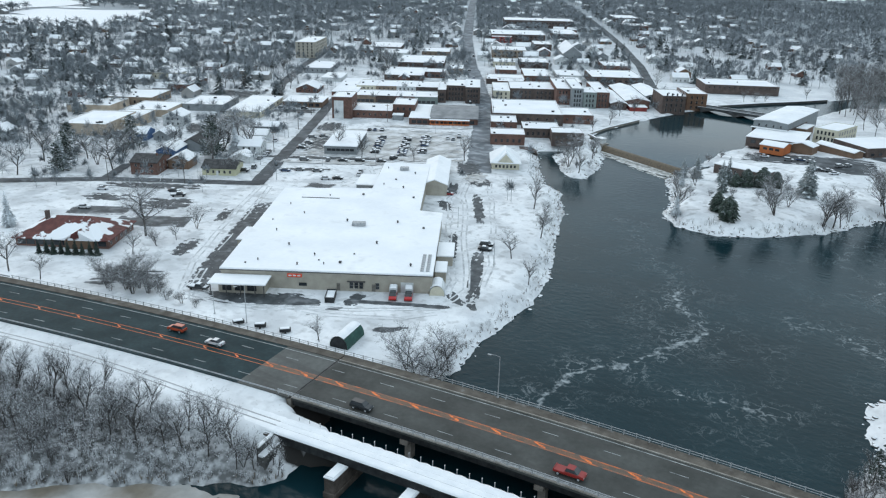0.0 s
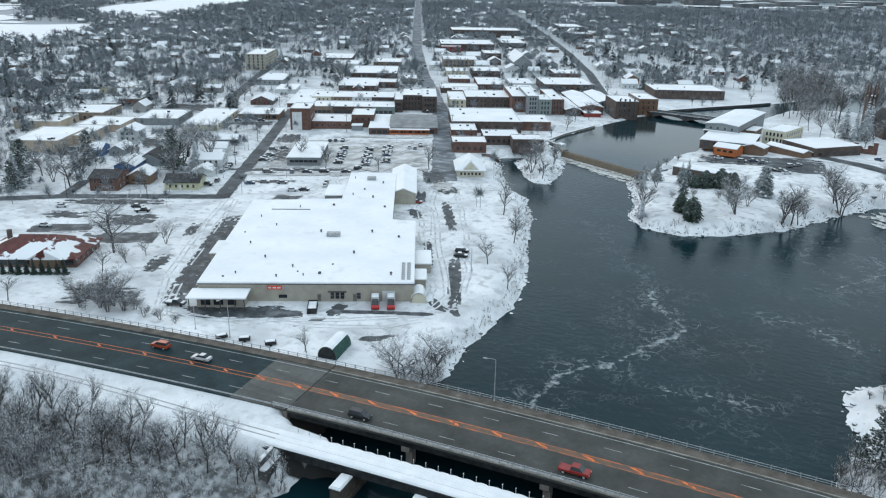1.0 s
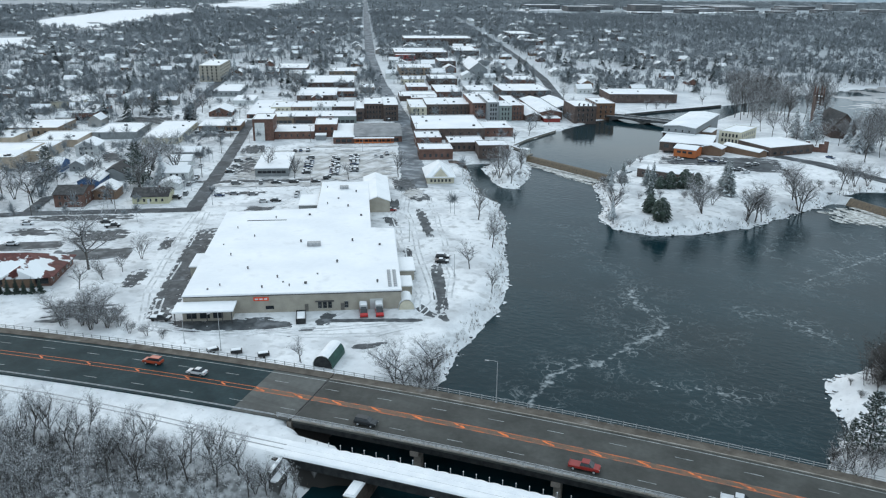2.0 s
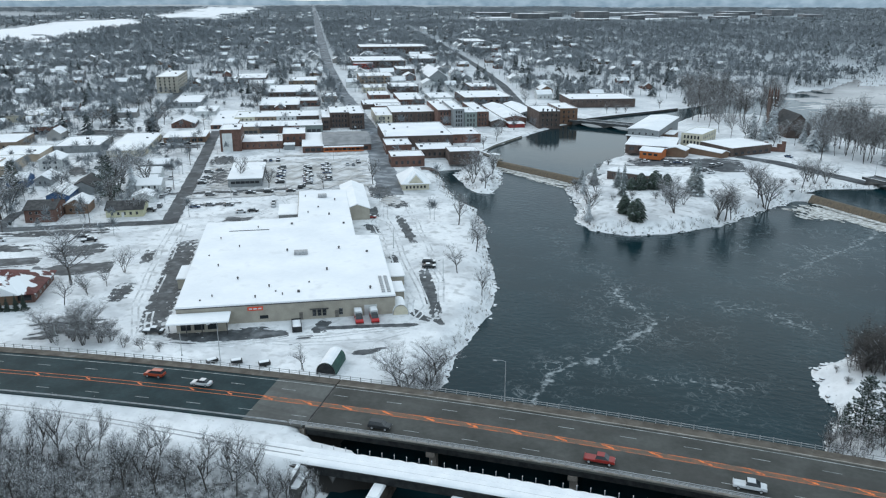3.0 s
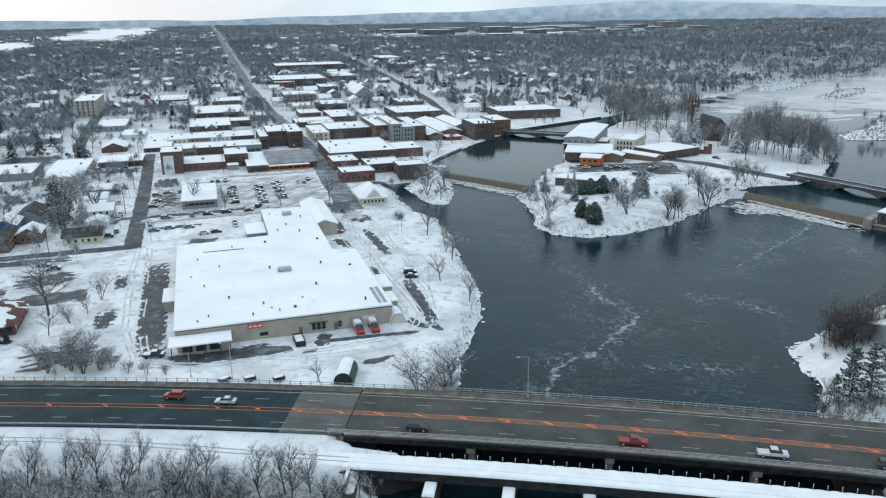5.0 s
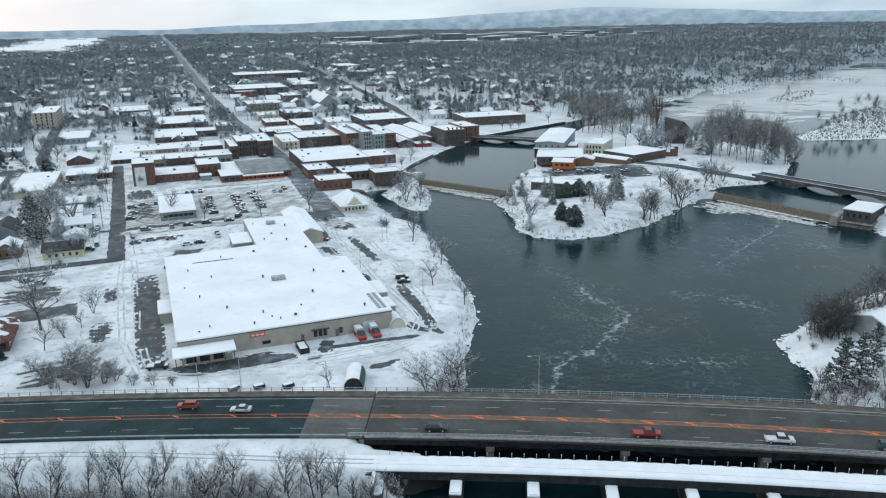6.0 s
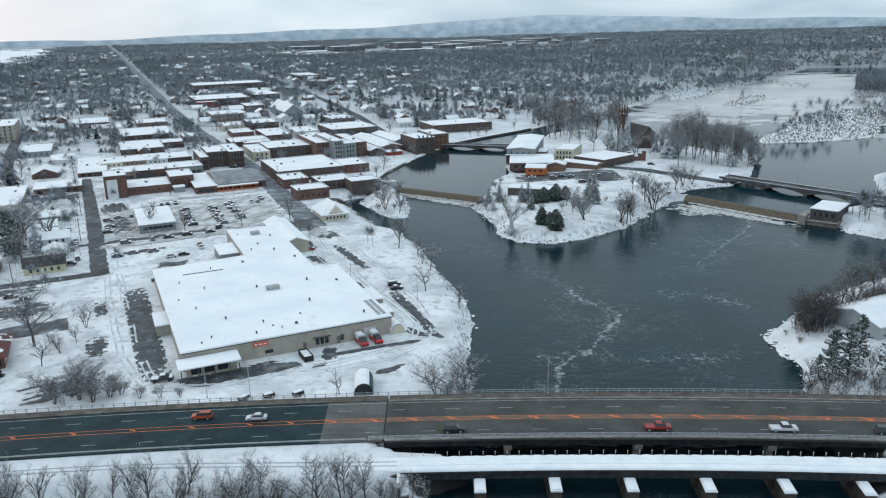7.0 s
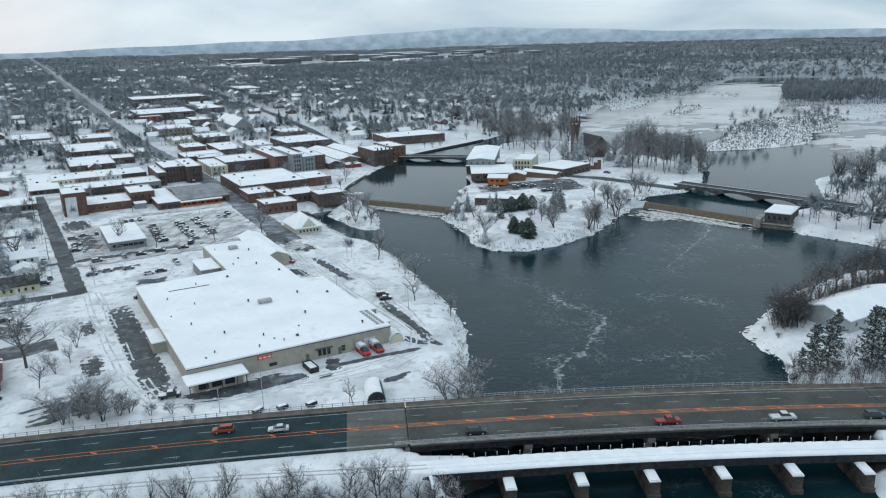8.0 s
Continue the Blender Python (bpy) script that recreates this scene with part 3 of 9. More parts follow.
def thing(name, m, label, category, group=""):
    """An Empty at a thing's base."""
    e = new(name)
    e.empty_display_size = 0.5
    e.matrix_world = m
    return tagged(e, label, category, group)


def add_box(bm, x0, x1, y0, y1, z0, z1, bevel=0.0, mi=0, taper=0.0):
    vs = [bm.verts.new((x0 + (taper if z else 0) * (1 if x == 0 else 0) - (taper if z else 0) * (1 if x else 0) + (x1 - x0) * x,
                        y0 + (taper if z else 0) * (1 if y == 0 else 0) - (taper if z else 0) * (1 if y else 0) + (y1 - y0) * y,
                        z0 + (z1 - z0) * z)) for z in (0, 1) for y in (0, 1) for x in (0, 1)]
    fs = [bm.faces.new([vs[i] for i in f]) for f in ((0, 2, 3, 1), (4, 5, 7, 6), (0, 1, 5, 4), (2, 6, 7, 3), (0, 4, 6, 2), (1, 3, 7, 5))]
    for f in fs:
        f.material_index = mi
    if bevel:
        bmesh.ops.bevel(bm, geom=list({e for f in fs for e in f.edges}), offset=bevel, segments=1, affect="EDGES")
    return fs


def box_bm(*a, **k):
    bm = bmesh.new()
    add_box(bm, *a, **k)
    return bm


def add_tube(bm, a, b, ra, rb, sides=6, mi=0, cap=True):
    a, b = Vector(a), Vector(b)
    d = (b - a).normalized()
    p = d.orthogonal().normalized()
    q = d.cross(p)
    rings = []
    for c, r in ((a, ra), (b, rb)):
        rings.append([bm.verts.new(c + r * (math.cos(t) * p + math.sin(t) * q)) for t in (2 * math.pi * k / sides for k in range(sides))])
    for k in range(sides):
        f = bm.faces.new((rings[0][k], rings[0][(k + 1) % sides], rings[1][(k + 1) % sides], rings[1][k]))
        f.material_index = mi
    if cap:
        for r in (rings[0][::-1], rings[1]):
            bm.faces.new(r).material_index = mi


def prism(bm, pts, z0, z1, mi=0):
    """A polygon pts (x, y), counter-clockwise, raised from z0 to z1."""
    lo = [bm.verts.new((x, y, z0)) for x, y in pts]
    hi = [bm.verts.new((x, y, z1)) for x, y in pts]
    n = len(pts)
    fs = [bm.faces.new(hi), bm.faces.new(lo[::-1])]
    fs += [bm.faces.new((lo[i], lo[(i + 1) % n], hi[(i + 1) % n], hi[i])) for i in range(n)]
    for f in fs:
        f.material_index = mi
    return fs


# town grid: u along the store's front, v up the main street
GRID = radians(31.5)
GU, GV, GO = Vector((math.cos(GRID), math.sin(GRID))), Vector((-math.sin(GRID), math.cos(GRID))), Vector((-76.0, -4.3))
LAND, ROAD_Z, POND_Z = 3.5, 7.0, 3.2


def town(u, v, z=LAND, turn=0.0):
    p = GO + u * GU + v * GV
    return Matrix.Translation((p.x, p.y, z)) @ Matrix.Rotation(GRID + radians(turn), 4, "Z")


# ---- the road's line: a long bend ----
def road_line(s):
    """Place and heading on the road's centre line, s metres along it."""
    a0, k = radians(7.3), radians(10.0 / 165)
    a = a0 - k * s
    if s < -170:
        a = a0 + k * 170
    x = y = 0.0
    steps = max(1, int(abs(s) / 10))
    for i in range(steps):
        t = s * (i + 0.5) / steps
        h = a0 - k * max(t, -170)
        x, y = x + math.cos(h) * s / steps, y + math.sin(h) * s / steps
    return x, -29.6 + y, a


def road_at(s, off, z=0.0):
    x, y, a = road_line(s)
    return (x - off * math.sin(a), y + off * math.cos(a), z)


def rail_off(s):
    """The railway's offset from the road's centre line."""
    t = min(max((s + 85) / 80, 0), 1)
    return -13.6 - 3.7 * t * t * (3 - 2 * t)


# ---- shores ----
RIVER = [(1.6, -2.1), (-0.8, 11), (-1.6, 27), (-2.4, 46), (-7.6, 67), (-14, 82), (-24, 106), (-32, 128), (-46, 155), (-60, 166), (-73, 188),
         (-92, 222), (-86, 226), (-66, 246), (-13, 219), (20, 250), (93, 226), (138, 182), (151, 176), (151, 164), (167, 149), (178, 137),
         (210, 118), (260, 112), (255, 96), (190, 98), (146, 102), (115, 79), (95, 53), (85, 40), (87, 29), (90, 20), (87, 8), (86, -6), (82, -38), (86, -60),
         (94, -100), (110, -330), (-180, -330), (-130, -150), (-42, -87), (-30, -76), (-22, -70), (-12.6, -63.5), (-6.6, -60), (-2.9, -55.7), (-1.4, -52), (-2, -48.5), (-5, -45),
         (-10, -42), (-13, -34), (-8, -20)]
POND = [(-66, 246), (-78, 254), (-81, 277), (-75, 321), (-64, 371), (-56, 392), (-48, 414), (5, 492), (60, 600), (130, 700), (160, 800), (300, 930),
        (420, 1180), (480, 1290), (600, 1270), (760, 1200), (1100, 1250), (1300, 900), (900, 560), (560, 420), (330, 390), (286, 357), (206, 280), (186, 216), (164, 198),
        (150, 184), (138, 182), (93, 226), (20, 250), (-13, 219)]
ISLAND = [(-12.5, 221), (-18, 207), (-9, 188), (-3, 170), (-1, 155), (8, 141.5), (25, 140), (39, 150), (57, 169), (73, 201), (88, 227), (97, 240),
          (121, 250), (136, 275), (145, 304), (150, 335), (130, 380), (95, 430), (84, 474), (52, 492), (24, 470), (10, 410), (-6, 364), (-5, 308), (-2, 288), (-9, 266), (-10, 235)]
ISLET = [(-79, 216), (-64, 193), (-55, 184), (-47, 184), (-51, 204), (-57, 227), (-66, 246), (-78, 250), (-80, 232)]
SPITS = [[(176, 426), (176, 405), (200, 408), (230, 416), (258, 430), (272, 448), (292, 496), (313, 497), (322, 508), (348, 589), (351, 631), (318, 627), (282, 612), (231, 537), (205, 470)],
         [(361, 741), (342, 600), (357, 580), (409, 608), (480, 700), (560, 760), (431, 753)],
         [(207, 674), (221, 668), (256, 725), (271, 776), (247, 769)],
         [(158, 735), (187, 752), (211, 793), (258, 915), (320, 950), (350, 880), (369, 927), (331, 1004), (286, 1042), (230, 940), (170, 820)],
         [(363, 757), (392, 742), (434, 744), (500, 752), (640, 800), (760, 1000), (719, 1225), (600, 1240), (520, 1100), (440, 969)]]


def signed(poly, X, Y):
    """Distance to a closed line, positive inside."""
    best = np.full(X.shape, 1e9)
    inside = np.zeros(X.shape, bool)
    n = len(poly)
    for i in range(n):
        (x0, y0), (x1, y1) = poly[i], poly[(i + 1) % n]
        dx, dy = x1 - x0, y1 - y0
        t = np.clip(((X - x0) * dx + (Y - y0) * dy) / (dx * dx + dy * dy), 0, 1)
        best = np.minimum(best, np.hypot(X - x0 - t * dx, Y - y0 - t * dy))
        cross = (y0 > Y) != (y1 > Y)
        inside ^= cross & (X < (dx) * (Y - y0) / (dy if dy else 1e-9) + x0)
    return np.where(inside, best, -best)


def wobble(X, Y, size, seed):
    """Smooth noise from a few turned waves."""
    r = np.random.RandomState(seed)
    out = np.zeros(X.shape)
    for k in range(7):
        a, f, p = r.uniform(0, 6.28), r.uniform(0.6, 2.2) / size, r.uniform(0, 6.28)
        out += np.sin((X * np.cos(a) + Y * np.sin(a)) * f * 6.28 + p)
    return out / 7


ROAD_S = np.arange(-470, 330, 1.5)
ROAD_XY = np.array([road_at(s, 0)[:2] for s in ROAD_S])


ROAD_A = np.array([road_line(s)[2] for s in ROAD_S])


def road_coords(X, Y):
    """Nearest place on the road: how far along, and the offset to its left."""
    S, D = np.zeros(X.shape), np.full(X.shape, 1e9)
    near = (np.abs(Y + 30) < 160) & (np.abs(X) < 480)
    ix = np.where(near.ravel())[0]
    px, py = X.ravel()[ix], Y.ravel()[ix]
    k = np.concatenate([((px[i:i + 4000, None] - ROAD_XY[None, :, 0]) ** 2 + (py[i:i + 4000, None] - ROAD_XY[None, :, 1]) ** 2).argmin(1) for i in range(0, len(px), 4000)]) if len(px) else np.zeros(0, int)
    a = ROAD_A[k]
    off = -(px - ROAD_XY[k, 0]) * np.sin(a) + (py - ROAD_XY[k, 1]) * np.cos(a)
    S.ravel()[ix] = ROAD_S[k]
    D.ravel()[ix] = off
    return S, D


def land_height(X, Y):
    w = wobble(X, Y, 14, 3) * 1.6 + wobble(X, Y, 4.5, 5) * 0.8
    sr, sp = signed(RIVER, X, Y), signed(POND, X, Y)
    si = np.maximum(signed(ISLAND, X, Y), signed(ISLET, X, Y))
    sm = np.max([signed(q, X, Y) for q in SPITS], 0)
    shore_r = np.where(si > -8, np.maximum(-sr, si), -sr) + w            # positive on land
    shore_p = np.where(np.maximum(si, sm) > -8, np.maximum(-sp, np.maximum(si, sm)), -sp) + w
    R = np.hypot(X - 20, Y)
    land = LAND + wobble(X, Y, 60, 8) * 0.25
    # the ground rises with distance from the camera's place, shaped to fit its view
    land = land + np.interp(np.hypot(X - 45, Y + 170) - 204, [330, 450, 600, 700, 820, 1000, 1500, 2100, 3000, 4300], [0, 2.5, 6, 8.5, 10.5, 13, 20, 28, 34, 40]) * np.clip((-sp - 10) / 160, 0, 1)
    land = land + np.clip((si - 5) / 45, 0, 1) * 2.6 * (Y > 100)
    hills = np.clip((R - 1900) / 2700, 0, 1) ** 1.4
    land = land + hills * 8 * wobble(X, Y, 1800, 12) + np.clip((R - 700) / 800, 0, 1) * 3 * wobble(X, Y, 400, 13)
    z = np.minimum(land, 0.15 + np.maximum(shore_r, -9) * 0.55)
    in_pond = sp > sr
    zp = np.minimum(land + 1.0, POND_Z + 0.15 + np.maximum(shore_p, -8) * 0.35)
    near_pond = (shore_p < 3) & (sp > -3) & ((sr < 1) | in_pond)
    z = np.where(near_pond, np.maximum(zp, np.where(in_pond, -9, z)), z)
    # beds of the two dams, and the low marsh
    for (ax, ay), (bx, by) in (((-66, 246), (-13, 219)), ((93, 226), (138, 182))):
        t = np.clip(((X - ax) * (bx - ax) + (Y - ay) * (by - ay)) / ((bx - ax) ** 2 + (by - ay) ** 2), 0, 1)
        inner = (t > 0.03) & (t < 0.97)
        z = np.where(inner & (np.hypot(X - ax - t * (bx - ax), Y - ay - t * (by - ay)) < 6), -1.5, z)
    z = np.where(sm > -6, np.minimum(z, POND_Z + 0.35 + 0.25 * wobble(X, Y, 30, 21)), z)
    # embankments of road and railway on both banks
    S, D = road_coords(X, Y)
    bank = (S < -4) | (S > 96)
    top = np.where(bank, ROAD_Z - 0.25 - 0.8 * np.clip(S + 17.5, 0, 14) * (S < 40) - np.maximum(np.abs(D - 1.0) - 11.5, 0) * 0.55, -9)
    bank2 = (S < -3) | (S > 90)
    ro = -13.6 - 3.7 * np.clip((S + 85) / 80, 0, 1) ** 2 * (3 - 2 * np.clip((S + 85) / 80, 0, 1))
    end = np.where(S < 40, np.interp(D, [-19.5, -18.5, -17, -15.2, -14.1, -12.4, -9.3], [-10.2, -8, -3, -0.5, -2, -9.5, -17]), 200)
    south = np.maximum(ro - D - 4.5 + 2.2 * np.clip((S + 15) / 4, 0, 1) * (S < 40), 0) * (0.5 + 0.9 * np.clip((S + 30) / 14, 0, 1) * (S < 40))
    top2 = np.where(bank2 | (S < 6), ROAD_Z - 0.55 - 1.7 * np.clip(S - end, 0, 9) - south - np.maximum(D - ro - 6.5, 0) * 0.5, -9)
    return np.maximum(z, np.maximum(top, top2))


def spread(lo, hi, step, far, growth):
    core = list(np.arange(lo, hi + step, step))
    d, up, down = step, core[-1], core[0]
    left, right = [], []
    while up < far:
        d *= growth
        up += d
        right.append(min(up, far))
    d = step
    while down > -far:
        d *= growth
        down -= d
        left.append(max(down, -far))
    return np.array(left[::-1] + core + right)


gx, gy = spread(-240, 190, 1.8, 4600, 1.05), spread(-95, 320, 1.7, 4600, 1.045)
gX, gY = np.meshgrid(gx, gy)
gZ = land_height(gX, gY)
nx, ny = len(gx), len(gy)
idx = np.arange(nx * ny).reshape(ny, nx)
quads = np.stack([idx[:-1, :-1], idx[:-1, 1:], idx[1:, 1:], idx[1:, :-1]], -1).reshape(-1, 4)
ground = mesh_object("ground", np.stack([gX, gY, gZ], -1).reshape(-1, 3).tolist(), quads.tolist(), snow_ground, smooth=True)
tagged(ground, "snow-covered ground of the river town and hills", "ground", kind="structure")
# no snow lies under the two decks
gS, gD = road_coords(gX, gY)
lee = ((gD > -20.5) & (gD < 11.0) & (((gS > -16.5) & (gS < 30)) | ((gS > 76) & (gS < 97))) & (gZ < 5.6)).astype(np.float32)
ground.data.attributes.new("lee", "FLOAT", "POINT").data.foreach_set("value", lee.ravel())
litter = (np.clip((-22.5 - gD) / 3, 0, 1) * np.clip((gD + 66) / 4, 0, 1) * np.clip((2 - gS) / 6, 0, 1)).astype(np.float32)
ground.data.attributes.new("litter", "FLOAT", "POINT").data.foreach_set("value", litter.ravel())


def height_at(x, y):
    return float(land_height(np.array([[float(x)]]), np.array([[float(y)]]))[0, 0])


# lines along which the current gathers foam: places, half-width, strength
FOAM = [([(24.6, -6), (24.4, 4), (24.3, 14), (26, 19), (33, 25), (35.3, 31), (38, 40), (43, 50), (45, 58), (40, 61), (33, 69), (28, 80)], 1.0, 1.0),
        ([(28, 80), (22, 92), (14, 102), (4, 118), (-8, 136)], 1.0, 0.5), ([(63, 78), (70, 78), (75, 77), (84, 69), (92, 70)], 0.8, 0.85), ([(70, 77), (76, 82)], 0.7, 0.6),
        ([(51, 21), (54, 19), (57.2, 23.5), (63, 23), (69, 24.5)], 0.7, 0.85), ([(47, 22), (49, 20)], 0.6, 0.9), ([(78, 112), (86, 126), (96, 144), (104, 157), (112, 172), (115, 186)], 0.9, 0.8),
        ([(88, 128), (84, 138), (80, 150)], 0.6, 0.4), ([(34, 44), (28, 52), (24, 62), (18, 72)], 0.8, 0.45), ([(48, 46), (56, 48), (62, 54)], 0.7, 0.5), ([(60, 10), (66, 14), (72, 12)], 0.7, 0.4),
        ([(46, -52), (50, -56), (56, -55), (60, -60)], 0.8, 0.6), ([(60, -52), (66, -57), (72, -56)], 0.8, 0.5)]


def near_line(pts, X, Y):
    best = np.full(X.shape, 1e9)
    for (x0, y0), (x1, y1) in zip(pts[:-1], pts[1:]):
        dx, dy = x1 - x0, y1 - y0
        t = np.clip(((X - x0) * dx + (Y - y0) * dy) / (dx * dx + dy * dy), 0, 1)
        best = np.minimum(best, np.hypot(X - x0 - t * dx, Y - y0 - t * dy))
    return best


rx = np.concatenate([np.arange(-200, -40, 10), np.arange(-40, 124, 0.9), np.arange(124, 281, 6)])
ry = np.concatenate([np.arange(-330, -66, 12), np.arange(-66, 200, 0.9), np.arange(200, 263, 3)])
rX, rY = np.meshgrid(rx, ry)
wX, wY = rX + 1.6 * wobble(rX, rY, 9, 81) + 0.7 * wobble(rX, rY, 3, 82), rY + 1.6 * wobble(rX, rY, 9, 83) + 0.7 * wobble(rX, rY, 3, 84)
core, halo = np.zeros(rX.shape), np.zeros(rX.shape)
for pts, half, amp in FOAM:
    d = near_line(pts, wX, wY)
    core = np.maximum(core, amp * np.exp(-(d / half) ** 2))
    halo = np.maximum(halo, amp * np.exp(-(d / (half * 8)) ** 2))
ids = np.arange(rX.size).reshape(rX.shape)
quads = np.stack([ids[:-1, :-1], ids[:-1, 1:], ids[1:, 1:], ids[1:, :-1]], -1).reshape(-1, 4)
river = mesh_object("water", np.stack([rX, rY, 0 * rX], -1).reshape(-1, 3).tolist(), quads.tolist(), river_mat)
for name, field in (("foam_core", core), ("foam_halo", halo)):
    river.data.attributes.new(name, "FLOAT", "POINT").data.foreach_set("value", field.ravel().astype(np.float32))
tagged(river, "dark river below the dams with drifting foam", "river", kind="structure")
# the pond's sheet starts behind the two dams
pond_pts = [(-66, 246.3), (-13, 219.3), (20, 262), (93, 226.3), (138, 182.3), (400, 182), (1400, 182), (1400, 1400), (-120, 1400), (-120, 246.3)]
pond = mesh_object("water", [(x, y, POND_Z) for x, y in pond_pts], [tuple(range(len(pond_pts)))], pond_mat)
tagged(pond, "still grey millpond and lake above the dams", "lake", kind="structure")


def ragged(name, m, w, d, mat, seed, cell=0.7, keep=0.0, size=6.0, squash=3.0, lift=0.03, label="", category="", drape=True):
    """A thin sheet w by d metres with a torn, streaky outline, cut along its edge, lying on the ground."""
    nxx, nyy = int(w / cell), int(d / cell)
    X, Y = np.meshgrid((np.arange(nxx + 1) / nxx - 0.5), (np.arange(nyy + 1) / nyy - 0.5))
    n = wobble(X * w / squash, Y * d, size, seed) * 1.4 + wobble(X * w / squash, Y * d, size / 3.2, seed + 1) * 0.9 + wobble(X * w / squash, Y * d, size / 8, seed + 2) * 0.45
    rim = np.maximum(np.abs(X), np.abs(Y)) * 2
    round_ = (np.abs(X * 2) ** 3 + np.abs(Y * 2) ** 3) ** (1 / 3)
    f = n * 1.1 + 1.7 * (1 - np.maximum(rim, round_ * 0.96) ** 2) - 1.0 - keep
    f[[0, -1], :] = np.minimum(f[[0, -1], :], -0.02)
    f[:, [0, -1]] = np.minimum(f[:, [0, -1]], -0.02)
    pts = np.stack([X * w, Y * d], -1)
    ids = {}
    V, F = [], []

    def corner(key, p):
        if key not in ids:
            ids[key] = len(V)
            V.append(p)
        return ids[key]

    full = (f[:-1, :-1] > 0) | (f[:-1, 1:] > 0) | (f[1:, 1:] > 0) | (f[1:, :-1] > 0)
    for r, c in zip(*np.nonzero(full)):
        ring = ((r, c), (r, c + 1), (r + 1, c + 1), (r + 1, c))
        poly = []
        for a, b in zip(ring, ring[1:] + ring[:1]):
            if f[a] > 0:
                poly.append(corner(a, pts[a]))
            if (f[a] > 0) != (f[b] > 0):
                lo, hi = min(a, b), max(a, b)
                t = f[lo] / (f[lo] - f[hi])
                poly.append(corner((lo, hi), pts[lo] * (1 - t) + pts[hi] * t))
        if len(poly) > 2:
            F.append(tuple(poly))
    P = np.column_stack([np.array(V), np.zeros(len(V))]) @ np.array(m.to_3x3()).T + np.array(m.translation)
    if drape:
        P[:, 2] = np.maximum(land_height(P[:, 0], P[:, 1]), 0.02 if name != "foam" else 0) + lift
    ob = mesh_object(name, P.tolist(), F, mat)
    return tagged(ob, label, category, kind="structure")


def ribbon(name, pts, width, mat, lift, label, category, drape=True, z=None, step=2.5):
    """A road strip along a line of places."""
    P = []
    for (x0, y0), (x1, y1) in zip(pts[:-1], pts[1:]):
        k = max(1, int(math.hypot(x1 - x0, y1 - y0) / step))
        P += [(x0 + (x1 - x0) * i / k, y0 + (y1 - y0) * i / k) for i in range(k)]
    P.append(pts[-1])
    P = np.array(P)
    T = np.gradient(P, axis=0)
    T /= np.linalg.norm(T, axis=1)[:, None]
    N = np.stack([-T[:, 1], T[:, 0]], 1)
    uneven = np.random.RandomState(int(abs(pts[0][0]) * 7) % 1000).uniform(-0.05, 0.05, (2, len(P), 1))
    rows = [P + N * width * (o + (uneven[0] if o < -0.4 else uneven[1] if o > 0.4 else 0)) for o in (-0.5, -0.17, 0.17, 0.5)]
    V = np.stack(rows, 1).reshape(-1, 2)
    Z = (land_height(V[:, 0], V[:, 1]) if drape else np.full(len(V), z)) + lift
    n = len(P)
    F = [(4 * i + k, 4 * i + k + 1, 4 * i + k + 5, 4 * i + k + 4) for i in range(n - 1) for k in range(3)]
    F = [f[::-1] for f in F]
    ob = mesh_object(name, np.column_stack([V, Z]).tolist(), F, mat, smooth=True)
    return tagged(ob, label, category, kind="structure")


def uvp(u, v):
    p = GO + u * GU + v * GV
    return (p.x, p.y)


# ---- streets ----
ribbon("road", [uvp(73.5, 138), uvp(75, 200), uvp(78.5, 299), uvp(72.9, 407.8), uvp(66.2, 506.7), uvp(61.1, 700.8), uvp(62, 1190), uvp(66, 2000), uvp(70, 3000), uvp(74, 4300)], 12, main_mat, 0.2, "main street of wet asphalt with snowy edges", "street")
ribbon("road", [uvp(-19, 106), uvp(-20, 180), uvp(-22.5, 275), uvp(-24, 330)], 6.5, street_mat, 0.2, "side street of wet asphalt between snowbanks", "street")
ribbon("road", [uvp(-140, 96), uvp(-83, 107), uvp(-30, 107.5), uvp(-17, 108)], 6.0, street_mat, 0.2, "wet back street beside small houses", "street")
ribbon("road", [uvp(-83, 107), uvp(-84, 130), uvp(-72, 142)], 5.0, street_mat, 0.2, "short wet side lane by the houses", "street")
ribbon("road", [uvp(-66, 335), uvp(-73, 375), uvp(-76, 490), uvp(-76, 628.4)], 8.0, street_mat, 0.2, "slushy avenue between shops", "street")
ribbon("road", [uvp(-330, 262), uvp(-180, 262), uvp(-66, 318), uvp(-24, 318), uvp(70, 300)], 7.0, packed, 0.17, "snow-packed cross street", "street")
ribbon("road", [uvp(207, 395), uvp(220.2, 518), uvp(229.3, 667.1), uvp(237.3, 844.5), uvp(247.9, 1186.9)], 8.0, street_mat, 0.2, "slanting street of wet asphalt", "street")

# ---- road over the river ----
def strip(name, s0, s1, o0, o1, z0, z1, mat, parent=None, step=5.0, label="", category="", thick=None):
    """A bar that follows the road from s0 to s1, between two offsets and heights."""
    n = max(2, int((s1 - s0) / step) + 1)
    V, F = [], []
    for i in range(n):
        s = s0 + (s1 - s0) * i / (n - 1)
        V += [road_at(s, o0, z0), road_at(s, o1, z0), road_at(s, o1, z1), road_at(s, o0, z1)]
    for i in range(n - 1):
        a, b = 4 * i, 4 * i + 4
        F += [(a + k, b + k, b + (k + 1) % 4, a + (k + 1) % 4) for k in range(4)]
    F += [(0, 1, 2, 3), (4 * n - 1, 4 * n - 2, 4 * n - 3, 4 * n - 4)]
    F = [f[::-1] for f in F]
    ob = mesh_object(name, V, F, mat, parent)
    return tagged(ob, label, category)


